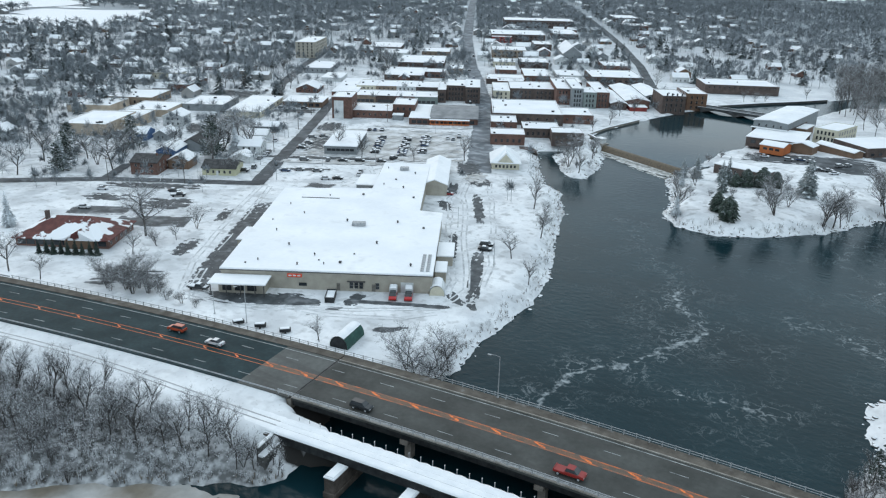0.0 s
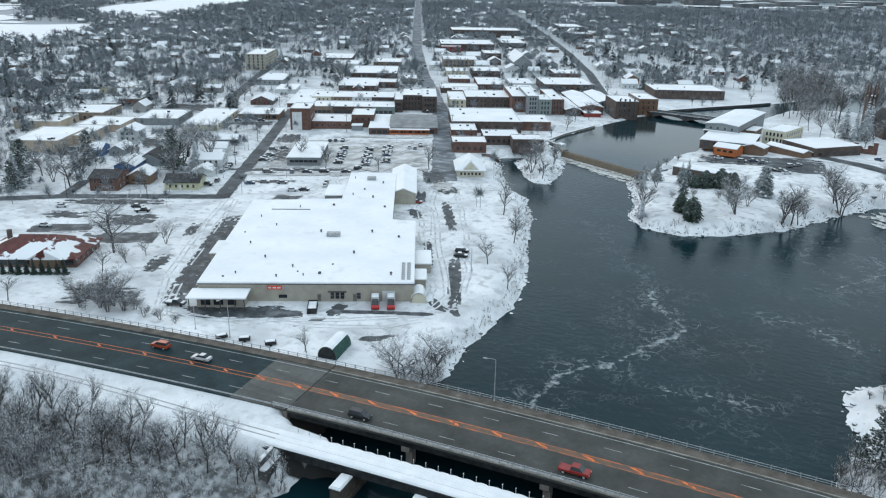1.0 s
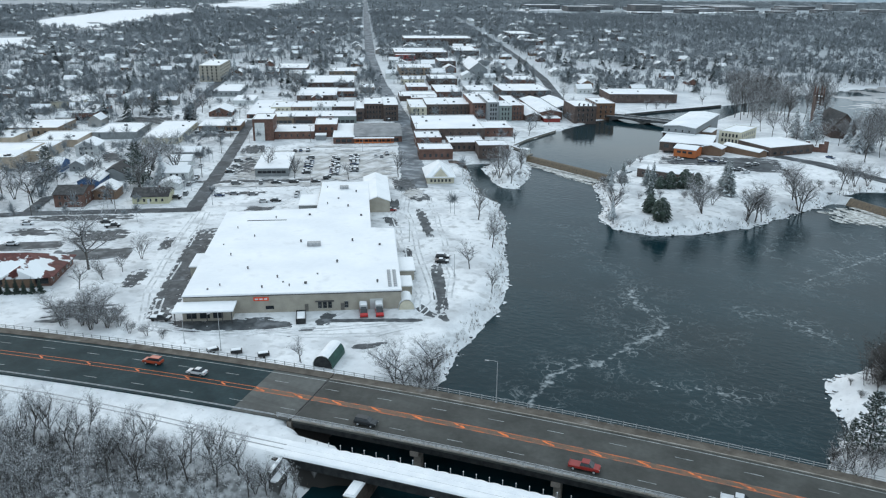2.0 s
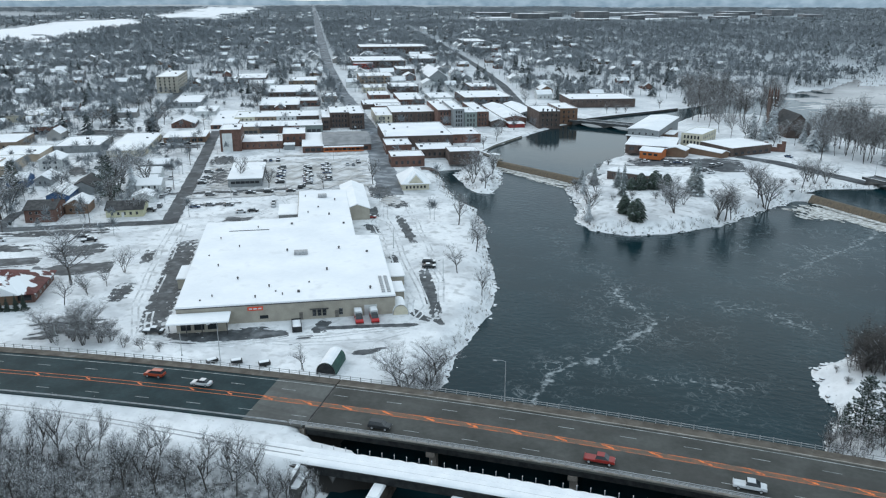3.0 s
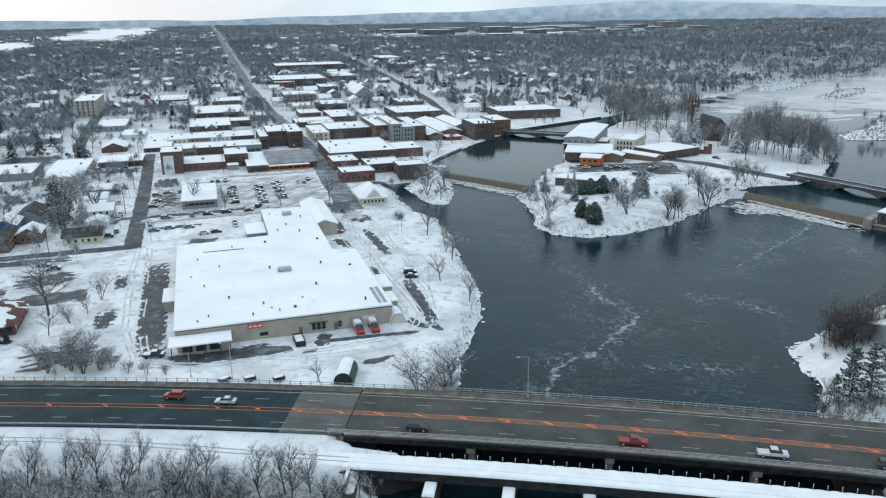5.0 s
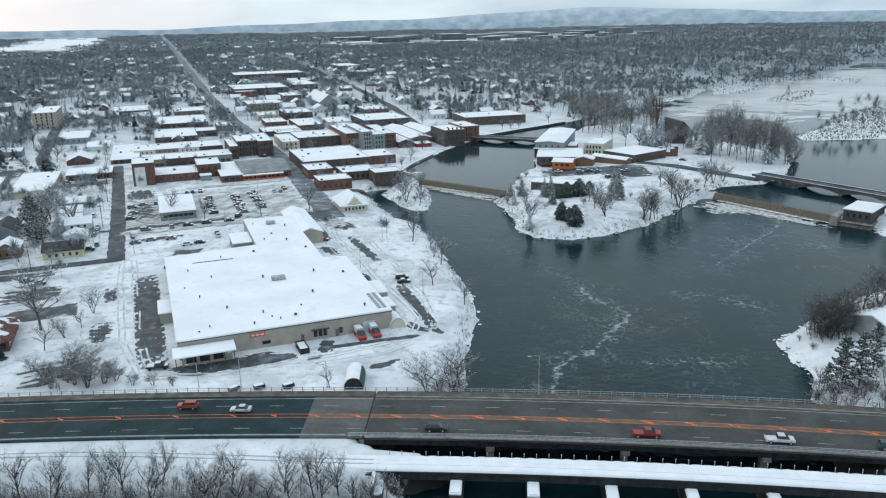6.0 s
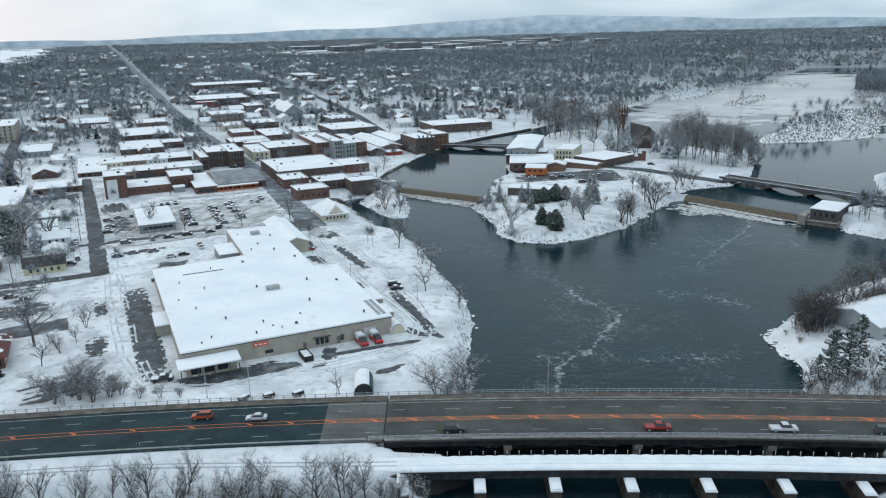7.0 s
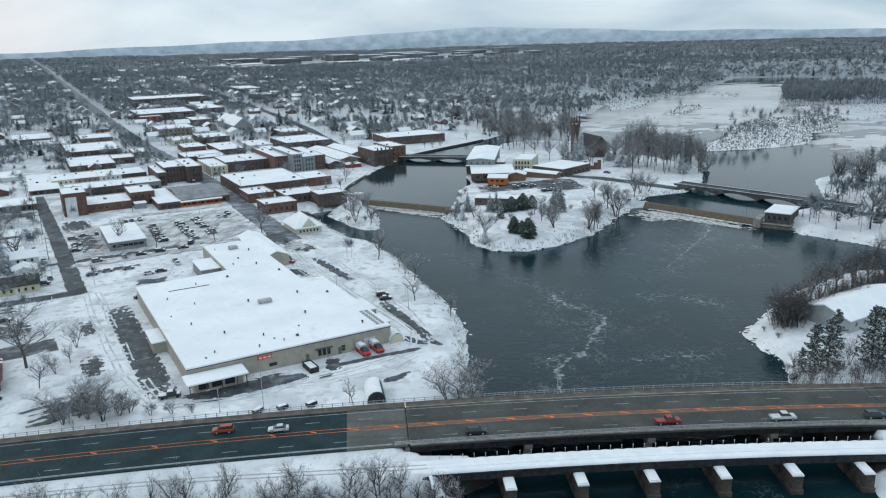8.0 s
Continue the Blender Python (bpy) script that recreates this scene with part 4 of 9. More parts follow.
N_E, F_E = -9.3, 11.6          # near and far edge of the deck
J0, J1 = -14.5, 97.0           # the bridge's two ends
ASPH = -28.5
strip("road", -460, ASPH, N_E, 9.0, ROAD_Z - 0.3, ROAD_Z, asphalt, label="wet black asphalt highway on an embankment", category="highway")["kind"] = "structure"
strip("road", ASPH, J0 - 0.55, N_E, 9.0, ROAD_Z - 0.3, ROAD_Z - 0.004, slab_mat, label="worn concrete approach slab of the highway", category="highway")["kind"] = "structure"
strip("road", J1 + 0.2, 320, N_E, 9.0, ROAD_Z - 0.3, ROAD_Z, deck, label="concrete highway beyond the bridge", category="highway")["kind"] = "structure"
strip("pavement", -460, J0 - 0.25, 9.0, F_E, ROAD_Z - 0.3, ROAD_Z + 0.14, walk_mat, label="sanded brown walkway beside the highway", category="walkway")["kind"] = "structure"
strip("pavement", J1 + 0.2, 320, 9.0, F_E, ROAD_Z - 0.3, ROAD_Z + 0.14, walk_mat, label="sanded brown walkway beside the highway", category="walkway")["kind"] = "structure"

bridge = thing("road_bridge", pose(0, 0, 0), "concrete highway bridge on dark steel girders over the river", "bridge")
strip("deck", J0, J1, N_E, 9.0, ROAD_Z - 0.45, ROAD_Z, deck, bridge)
strip("walkway", J0, J1, 9.0, F_E, ROAD_Z - 0.45, ROAD_Z + 0.14, walk_mat, bridge, label="sanded brown raised walkway")
strip("kerb", J0, J1, 8.75, 9.0, ROAD_Z + 0.002, ROAD_Z + 0.2, kerb_mat, bridge, label="pale concrete kerb")
strip("kerb", J0, J1, N_E, N_E + 0.55, ROAD_Z + 0.002, ROAD_Z + 0.25, kerb_mat, bridge, label="pale concrete kerb")
strip("expansion_joint", J0 - 0.34, J0 - 0.14, N_E + 0.56, 8.74, ROAD_Z - 0.3, ROAD_Z + 0.013, rubber, bridge, label="dark steel expansion joint")
for q in (-0.54, -0.13):
    strip("joint_plate", J0 + q, J0 + q + 0.15, N_E + 0.56, 8.74, ROAD_Z - 0.3, ROAD_Z + 0.016, dark_concrete, bridge, label="worn concrete lip beside the joint")
for o in (-8.6, -4.5, 0, 4.5, 9.5):
    strip("girder", J0, J1, o - 0.25, o + 0.25, ROAD_Z - 1.9, ROAD_Z - 0.45, steel_dark, bridge)
for s in (12, 40, 68):
    x, y, a = road_line(s)
    bm = bmesh.new()
    add_box(bm, -0.9, 0.9, N_E + 0.2, F_E - 0.4, ROAD_Z - 3.0, ROAD_Z - 1.92, 0.1)
    for o in (-6.5, 1, 8.5):
        add_box(bm, -0.7, 0.7, o - 0.8, o + 0.8, -3, ROAD_Z - 3.0)
    ob = part("pier", bm, pier_mat, bridge, "stained concrete pier")
    ob.matrix_world = Matrix.Translation((x, y, 0)) @ Matrix.Rotation(a, 4, "Z")
for s in (J0 - 1.2, J1 + 0.2):
    x, y, a = road_line(s)
    ob = part("abutment", box_bm(0, 1.0, N_E, F_E, -2, ROAD_Z - 0.5), pier_mat, bridge)
    ob.matrix_world = Matrix.Translation((x, y, 0)) @ Matrix.Rotation(a, 4, "Z")

# guard rails: posts and two rails on either side
for off, s0, s1, name in ((N_E + 0.15, -18, 110, "galvanised bridge railing with posts and three rails"), (F_E - 0.15, -118, 112, "galvanised walkway railing with posts and rails")):
    rail = thing("bridge_railing", pose(0, 0, 0), name, "railing")
    for h, tk in ((0.55, 0.06), (1.02, 0.09)) if off > 0 else ((0.42, 0.11), (0.72, 0.11), (1.02, 0.13)):
        strip("rail", s0, s1, off - 0.05, off + 0.05, ROAD_Z + h, ROAD_Z + h + tk, galv, rail)
    me = None
    s = s0 + 0.3
    while s < s1:
        x, y, a = road_line(s)
        if me is None:
            ob = part("post", box_bm(-0.09, 0.09, -0.07, 0.07, 0, 1.12, 0.02), galv, rail)
            me = ob.data
        else:
            ob = new("post", me)
            ob.parent = rail
        p = road_at(s, off, ROAD_Z + 0.12)
        ob.matrix_world = Matrix.Translation(p) @ Matrix.Rotation(a, 4, "Z")
        s += 2.45
guard = thing("guard_rail", pose(0, 0, 0), "low steel guard rail beside the highway", "railing")
strip("rail", -300, -118.5, F_E - 0.2, F_E - 0.12, ROAD_Z + 0.5, ROAD_Z + 0.82, galv, guard)
strip("rail", -300, -18.5, N_E + 0.1, N_E + 0.18, ROAD_Z + 0.45, ROAD_Z + 0.75, galv, guard)

# paint on the road
paint_set = thing("road_marking", pose(0, 0, 0), "white edge and lane lines on the highway", "road marking")
for o in (-8.3, 8.0):
    strip("edge_line", -460, 320, o - 0.09, o + 0.09, ROAD_Z + 0.001, ROAD_Z + 0.006, white_paint, paint_set)
for o, s in ((-5.45, 5.3 - 37 * 12.2), (4.55, -1.5 - 37 * 12.2)):
    while s < 318:
        strip("dash", s, s + 3.3, o - 0.07, o + 0.07, ROAD_Z + 0.001, ROAD_Z + 0.006, white_paint, paint_set, step=2)
        s += 12.2
centre = thing("road_marking", pose(0, 0, 0), "orange double centre line with smudged marks", "road marking")
for o in (-0.72, 0.72):
    strip("centre_line", -460, ASPH, o - 0.06, o + 0.06, ROAD_Z + 0.006, ROAD_Z + 0.010, orange, centre)
    strip("centre_line", ASPH + 0.02, 320, o - 0.17, o + 0.17, ROAD_Z + 0.006, ROAD_Z + 0.010, faded_orange, centre, label="faded orange line on the concrete")
strip("worn_band", ASPH, 320, -0.6, 0.6, ROAD_Z + 0.001, ROAD_Z + 0.005, orange_worn, centre, label="worn brownish paint between the lines")
s = -45.3 - 20 * 12.85
me = None
while s < 250:
    x, y, a = road_line(s)
    if me is None:
        bm = bmesh.new()
        top = [(-1.5, 0.8), (-0.9, 0.84), (0.3, 0.34), (1.3, 0.1), (1.9, -0.5), (1.6, -0.74), (0.9, -0.62), (0.2, -0.25), (-0.6, 0.12), (-1.2, 0.5)]
        bm.faces.new([bm.verts.new((px, py, 0.0)) for px, py in top][::-1])
        ob = part("smudge", bm, smudge_orange, centre)
        me = ob.data
    else:
        ob = new("smudge", me)
        ob.parent = centre
    ob.matrix_world = Matrix.Translation((x, y, ROAD_Z + 0.016)) @ Matrix.Rotation(a, 4, "Z") @ Matrix.Diagonal((0.5, 0.6, 1, 1) if s < ASPH else (0.85, 0.8, 1, 1))
    s += 12.85 if s < -47 else 9.05

# ---- railway bridge, deep in snow ----
rail_bridge = thing("railway_bridge", pose(0, 0, 0), "railway bridge under deep snow on concrete piers", "bridge")
R0, R1 = -11.0, 98.0


def rail_strip(name, s0, s1, o0, o1, z0, z1, mat, parent=None, label="", category="", step=4.0):
    n = max(2, int((s1 - s0) / step) + 1)
    V, F = [], []
    for i in range(n):
        s = s0 + (s1 - s0) * i / (n - 1)
        c = rail_off(s)
        V += [road_at(s, c + o0, z0), road_at(s, c + o1, z0), road_at(s, c + o1 - 0.2, z1), road_at(s, c + o0 + 0.2, z1)]
    for i in range(n - 1):
        a, b = 4 * i, 4 * i + 4
        F += [(a + j, a + (j + 1) % 4, b + (j + 1) % 4, b + j) for j in range(4)]
    F += [(3, 2, 1, 0), (4 * n - 4, 4 * n - 3, 4 * n - 2, 4 * n - 1)]
    ob = mesh_object(name, V, F, mat, parent)
    return tagged(ob, label, category)


RZ = ROAD_Z - 0.9
rail_strip("deck", R0, R1, -2.9, 2.5, RZ - 0.35, RZ, steel_dark, rail_bridge)
# deep snow that sags in scallops between the railing posts
V, F = [], []
n = int((R1 - R0 + 16) / 0.5)
for i in range(n + 1):
    s = R0 - 16 + (R1 - R0 + 16) * i / n
    c = rail_off(s)
    sink = 0.12 * min(max((R0 - 4 - s) / 8, 0), 1)      # runs out into the bank's snow
    sag = 0.22 * abs(math.sin(math.pi * (s - R0) / 2.5)) + 0.05 * math.sin(s * 1.9)
    V += [road_at(s, c + o, RZ + z - sink) for o, z in ((-2.95, 0.003), (-2.85, 0.26 + 0.03 * math.sin(s * 0.9)), (-2.3, 0.40), (-1.25, 0.42), (-1.0, 0.32), (-0.75, 0.41), (0.2, 0.42), (0.45, 0.33), (0.7, 0.41), (1.9, 0.42), (2.2 + sag, 0.30), (2.3 + sag, 0.003))]
F = [(12 * i + j, 12 * i + j + 1, 12 * i + j + 13, 12 * i + j + 12) for i in range(n) for j in range(11)]
tagged(mesh_object("snow_cover", V, [f[::-1] for f in F], snow, rail_bridge, smooth=True), "thick snow on the railway deck, scalloped along one edge")
for o in (-2.45, 2.05):
    rail_strip("girder", R0, R1, o - 0.35, o + 0.35, RZ - 1.9, RZ - 0.35, steel_dark, rail_bridge, label="dark plate girder")
me = None
s = R0 + 2.5
while s < R1:
    p = road_at(s, rail_off(s) + 2.6, RZ - 0.3)
    if me is None:
        bm = bmesh.new()
        add_box(bm, -0.06, 0.06, -0.06, 0.06, 0, 1.35, 0.02)
        add_box(bm, -0.12, 0.12, -0.5, 0.1, 0.1, 0.28)
        add_box(bm, -0.09, 0.09, -0.09, 0.09, 1.352, 1.46, 0.02, mi=1)
        ob = part("post", bm, [galv, snow], rail_bridge, "grey post tipped with snow")
        me = ob.data
    else:
        ob = new("post", me)
        ob.parent = rail_bridge
    ob.matrix_world = Matrix.Translation(p) @ Matrix.Rotation(road_line(s)[2], 4, "Z")
    s += 2.5
for i in range(6):
    s = 5.5 + 15.2 * i
    m = Matrix.Translation(road_at(s, rail_off(s), 0)) @ Matrix.Rotation(road_line(s)[2], 4, "Z")
    bm = bmesh.new()
    add_box(bm, -1.3, 1.3, -7.7, 3.4, -3, 1.2, 0.12)
    add_box(bm, -1.1, 1.1, -7.45, 3.2, 1.201, RZ - 2.0, 0.08)
    ob = part("pier", bm, rust_pier, rail_bridge, "brown-stained concrete pier")
    ob.matrix_world = m
    bm = bmesh.new()
    fs = add_box(bm, -1.16, 1.16, -7.5, -2.9, RZ - 1.997, RZ - 1.5 + 0.08 * math.sin(i * 2.1))
    bmesh.ops.bevel(bm, geom=list(fs[1].edges), offset=0.24, segments=3, affect="EDGES")
    ob = part("snow_cap", bm, snow, rail_bridge, "cap of snow")
    ob.matrix_world = m
for s in (R0 - 2.5, R1):
    x, y, a = road_line(s)
    ob = part("abutment", box_bm(-1.5, 2.4, -3.6, 3.6, -1, RZ - 0.4, 0.1), rust_pier, rail_bridge, "concrete abutment")
    ob.matrix_world = Matrix.Translation(road_at(s, rail_off(s), 0)) @ Matrix.Rotation(a, 4, "Z")
track = thing("railway_track", pose(0, 0, 0), "railway track showing as grooves in the snow", "railway")
for o in (-1.0, 0.45):
    rail_strip("rail", -330, R0 - 0.5, o - 0.04, o + 0.04, RZ + 0.1, RZ + 0.40, galv, track)
    rail_strip("rail", R0 - 0.45, R1, o - 0.03, o + 0.03, RZ + 0.1, RZ + 0.333, galv, track)

# ---- dams ----
def dam(a, b, label):
    a, b = Vector(a), Vector(b)
    L = (b - a).length
    ang = math.atan2(b.y - a.y, b.x - a.x)
    d = thing("dam", Matrix.Translation((a.x, a.y, 0)) @ Matrix.Rotation(ang, 4, "Z"), label, "dam")
    prof = [(1.0, -2.0), (1.0, 3.05), (0.3, 3.24), (-0.25, 3.15), (-0.9, 2.2), (-1.7, 0.9), (-2.6, -0.2), (-2.6, -2.0)]
    n = int(L / 1.5)
    V, F = [], []
    for i in range(n + 1):
        w = 0.02 * math.sin(i * 1.7)
        V += [(L * i / n, y + (w if y < 0 else 0), z) for y, z in prof]
    m = len(prof)
    for i in range(n):
        F += [(i * m + j, i * m + (j + 1) % m, (i + 1) * m + (j + 1) % m, (i + 1) * m + j) for j in range(m)]
    ob = mesh_object("weir", V, F, weir_mat, d, smooth=True)
    tagged(ob, "brown water curtain over the weir")
    return d, L, ang


dam((-66, 246), (-13, 219), "long low weir with a brown curtain of water")
dam((93, 226), (138, 182), "low weir with brown water and white foam below")
for (x, y, ang, w, d, sd, kp) in ((-41, 228.0, -27, 54, 9, 21, -0.7), (-28, 218, -27, 34, 13, 22, -0.1), (111, 197.5, -44, 62, 14, 23, -0.35), (96, 206, -40, 30, 26, 24, -0.1), (122, 184, -44, 40, 6, 26, -0.1), (88, 196, -55, 12, 6, 28, 0.1), (113.5, 201.3, -44.4, 62, 4, 44, -0.9), (-40.5, 229.6, -27, 58, 3.4, 42, -0.9)):
    ragged("foam", pose(x, y, 0.03 + 0.015 * (sd - 20), rz=ang), w, d, foam_mat, sd, 0.6, kp, 7, 2.0, 0.04, "churned foam on the water below the dam", "foam", drape=False)
ragged("river_ice", pose(-46, -100, 0.03, rz=33), 110, 34, ice_mat, 31, 0.5, -1.2, 14, 2.0, 0.0, "brown thin ice along the river bank", "ice", drape=False)


# concrete wing walls where the railway bridge meets the bank
wing = thing("wing_wall", Matrix.Translation((-8.1, -50.9, 0)) @ Matrix.Rotation(radians(11), 4, "Z"), "low concrete wing walls under caps of snow", "wall")
for x0, x1, y0, y1, z1, cap in ((-3.8, 0.3, -0.3, 0.3, 5.9, 0.12), (-0.32, 0.3, -4.9, -0.31, 5.7, 0.3), (-3.8, -3.3, -1.6, -0.31, 5.4, 0.25), (0.31, 1.5, -5.2, -0.4, 4.0, 0.45), (1.51, 1.85, -5.4, -0.2, 4.5, 0.05)):
    part("wall", box_bm(x0, x1, y0, y1, -1, z1, 0.05), dark_concrete, wing)
    part("snow_cap", box_bm(x0 - 0.04, x1 + 0.04, y0 - 0.04, y1 + 0.04, z1 + 0.002, z1 + cap, 0.04), snow, wing)
# ---- windows and doors, shared meshes ----
SPLIT = {}


def window_mesh(name, w, h, frame_mat, bars=1):
    """One connected body: a proud frame with panes set back in it."""
    bm = bmesh.new()
    n = bars + 1
    xs, zs = (-w / 2, w / 2), [h * k / n for k in range(n + 1)]
    fr = [[bm.verts.new((x, -0.1, z)) for x in xs] for z in zs]
    panes = [bm.faces.new((fr[k][0], fr[k][1], fr[k + 1][1], fr[k + 1][0])) for k in range(n)]
    bk = [bm.verts.new((x, 0.04, z)) for z in (0, h) for x in xs]
    bm.faces.new((fr[0][1], fr[0][0], bk[0], bk[1]))
    bm.faces.new((fr[n][0], fr[n][1], bk[3], bk[2]))
    bm.faces.new([fr[k][0] for k in range(n + 1)] + [bk[2], bk[0]])
    bm.faces.new([fr[k][1] for k in range(n, -1, -1)] + [bk[1], bk[3]])
    bmesh.ops.inset_individual(bm, faces=panes, thickness=0.09, depth=0.0)
    bmesh.ops.recalc_face_normals(bm, faces=bm.faces)
    ex = bmesh.ops.inset_individual(bm, faces=panes, thickness=0.001, depth=-0.07)
    for f in panes:
        f.material_index = 1
    me = bpy.data.meshes.new(name)
    bm.to_mesh(me)
    for m in (frame_mat, glass):
        me.materials.append(m)
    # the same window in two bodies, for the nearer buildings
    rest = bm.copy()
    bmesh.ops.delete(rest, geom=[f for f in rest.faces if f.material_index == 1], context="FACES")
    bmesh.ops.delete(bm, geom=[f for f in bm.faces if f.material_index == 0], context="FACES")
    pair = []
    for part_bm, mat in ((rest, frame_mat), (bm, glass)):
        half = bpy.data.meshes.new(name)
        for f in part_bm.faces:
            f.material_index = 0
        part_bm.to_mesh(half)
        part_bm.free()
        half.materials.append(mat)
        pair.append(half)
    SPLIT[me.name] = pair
    return me


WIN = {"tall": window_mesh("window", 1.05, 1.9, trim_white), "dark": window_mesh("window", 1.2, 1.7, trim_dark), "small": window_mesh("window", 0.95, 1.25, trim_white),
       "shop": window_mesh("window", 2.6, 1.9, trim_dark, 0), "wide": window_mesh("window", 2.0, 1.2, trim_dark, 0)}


def door_mesh(w, h, mat):
    bm = bmesh.new()
    fs = add_box(bm, -w / 2, w / 2, -0.08, 0.04, 0, h)
    bmesh.ops.inset_individual(bm, faces=[fs[2]], thickness=0.14, depth=-0.03)
    me = bpy.data.meshes.new("door")
    bm.to_mesh(me)
    bm.free()
    me.materials.append(mat)
    return me


DOOR = {"plain": door_mesh(1.0, 2.1, door_mat), "white": door_mesh(1.0, 2.1, trim_white), "wide": door_mesh(1.9, 2.2, door_mat)}


def put(name, me, parent, x, y, z, turn):
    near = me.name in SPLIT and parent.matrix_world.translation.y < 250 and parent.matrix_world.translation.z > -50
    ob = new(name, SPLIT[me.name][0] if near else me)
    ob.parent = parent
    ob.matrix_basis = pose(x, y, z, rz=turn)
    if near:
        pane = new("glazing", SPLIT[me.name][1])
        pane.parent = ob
    return ob


def facade(parent, side, w, d, rows, cols, kind, z0, dz, inset=1.2, door=None, skip=()):
    """Windows in rows on one side of a block w by d: front, right, left."""
    length = w if side in ("front", "back") else d
    k = 0
    for r in range(rows):
        for c in range(cols):
            if (r, c) in skip:
                continue
            t = inset + (length - 2 * inset) * (c + 0.5) / cols
            x, y, turn = {"front": (t, 0, 0), "right": (w, t, 90), "left": (0, d - t, -90), "back": (w - t, d, 180)}[side]
            put("window", WIN[kind], parent, x, y, z0 + dz * r, turn)
    if door:
        x, y, turn = {"front": (length * door[1], 0, 0), "right": (w, length * door[1], 90), "left": (0, length * (1 - door[1]), -90)}[side]
        put("door", DOOR[door[0]], parent, x, y, 0.05, turn)


def flat_block(u0, u1, v0, v1, h, mat, label, name="building", category="building", parapet=0.5, roof=None, base=None, front=None, right=None, left=None, vents=0, seed=0, cornice=None, turn=0.0):
    """A flat-roofed building: walls with parapet, snow on the roof, windows, roof vents."""
    w, d = u1 - u0, v1 - v0
    if base is None:
        base = LAND if v0 < 380 else height_at(*uvp((u0 + u1) / 2, v0 + d * 0.3))
    b = thing(name, town(u0, v0, base, turn), label, category)
    bm = bmesh.new()
    add_box(bm, 0, w, 0, d, -3.0 if v0 > 380 else -1.0, h - 0.35)
    t = 0.3
    if parapet:
        for x0, x1, y0, y1 in ((0, w, 0, t), (0, w, d - t, d), (0, t, t, d - t), (w - t, w, t, d - t)):
            add_box(bm, x0, x1, y0, y1, h - 0.349, h + parapet - 0.35)
    part("wall", bm, mat, b)
    bm = bmesh.new()
    fs = add_box(bm, t + 0.01, w - t - 0.01, t + 0.01, d - t - 0.01, h - 0.347, h - 0.05) if parapet else add_box(bm, -0.35, w + 0.35, -0.35, d + 0.35, h - 0.347, h + 0.05, 0.12)
    part("roof", bm, roof or roof_snow, b, "snow-covered flat roof")
    if parapet:
        bm = bmesh.new()
        for x0, x1, y0, y1 in ((-0.05, w + 0.05, -0.05, t + 0.05), (-0.05, w + 0.05, d - t - 0.05, d + 0.05), (-0.05, t + 0.05, t + 0.06, d - t - 0.06), (w - t - 0.05, w + 0.05, t + 0.06, d - t - 0.06)):
            add_box(bm, x0, x1, y0, y1, h + parapet - 0.348, h + parapet - 0.2, 0.03)
        part("coping", bm, roof_snow, b, "snow-topped coping")
    if cornice:
        bm = bmesh.new()
        add_box(bm, -0.15, w + 0.15, -0.3, -0.001, h - 0.9, h - 0.36, 0.06)
        part("cornice", bm, cornice, b)
    for side, spec in (("front", front), ("right", right), ("left", left)):
        if spec:
            facade(b, side, w, d, **spec)
    r = random.Random(seed + int(u0 * 7))
    for i in range(vents):
        x, y = r.uniform(1.5, max(1.6, w - 1.5)), r.uniform(1.5, max(1.6, d - 1.5))
        s = r.uniform(0.35, 0.8)
        bm = bmesh.new()
        add_box(bm, -s, s, -s * 0.8, s * 0.8, 0, s * 1.1, 0.05)
        add_box(bm, -s - 0.06, s + 0.06, -s * 0.8 - 0.06, s * 0.8 + 0.06, s * 1.101, s * 1.1 + 0.16, 0.05, mi=1)
        ob = part("roof_unit", bm, [steel_dark, roof_snow], b, "dark roof vent with snow on top")
        ob.matrix_basis = pose(x, y, h - 0.06)
    return b


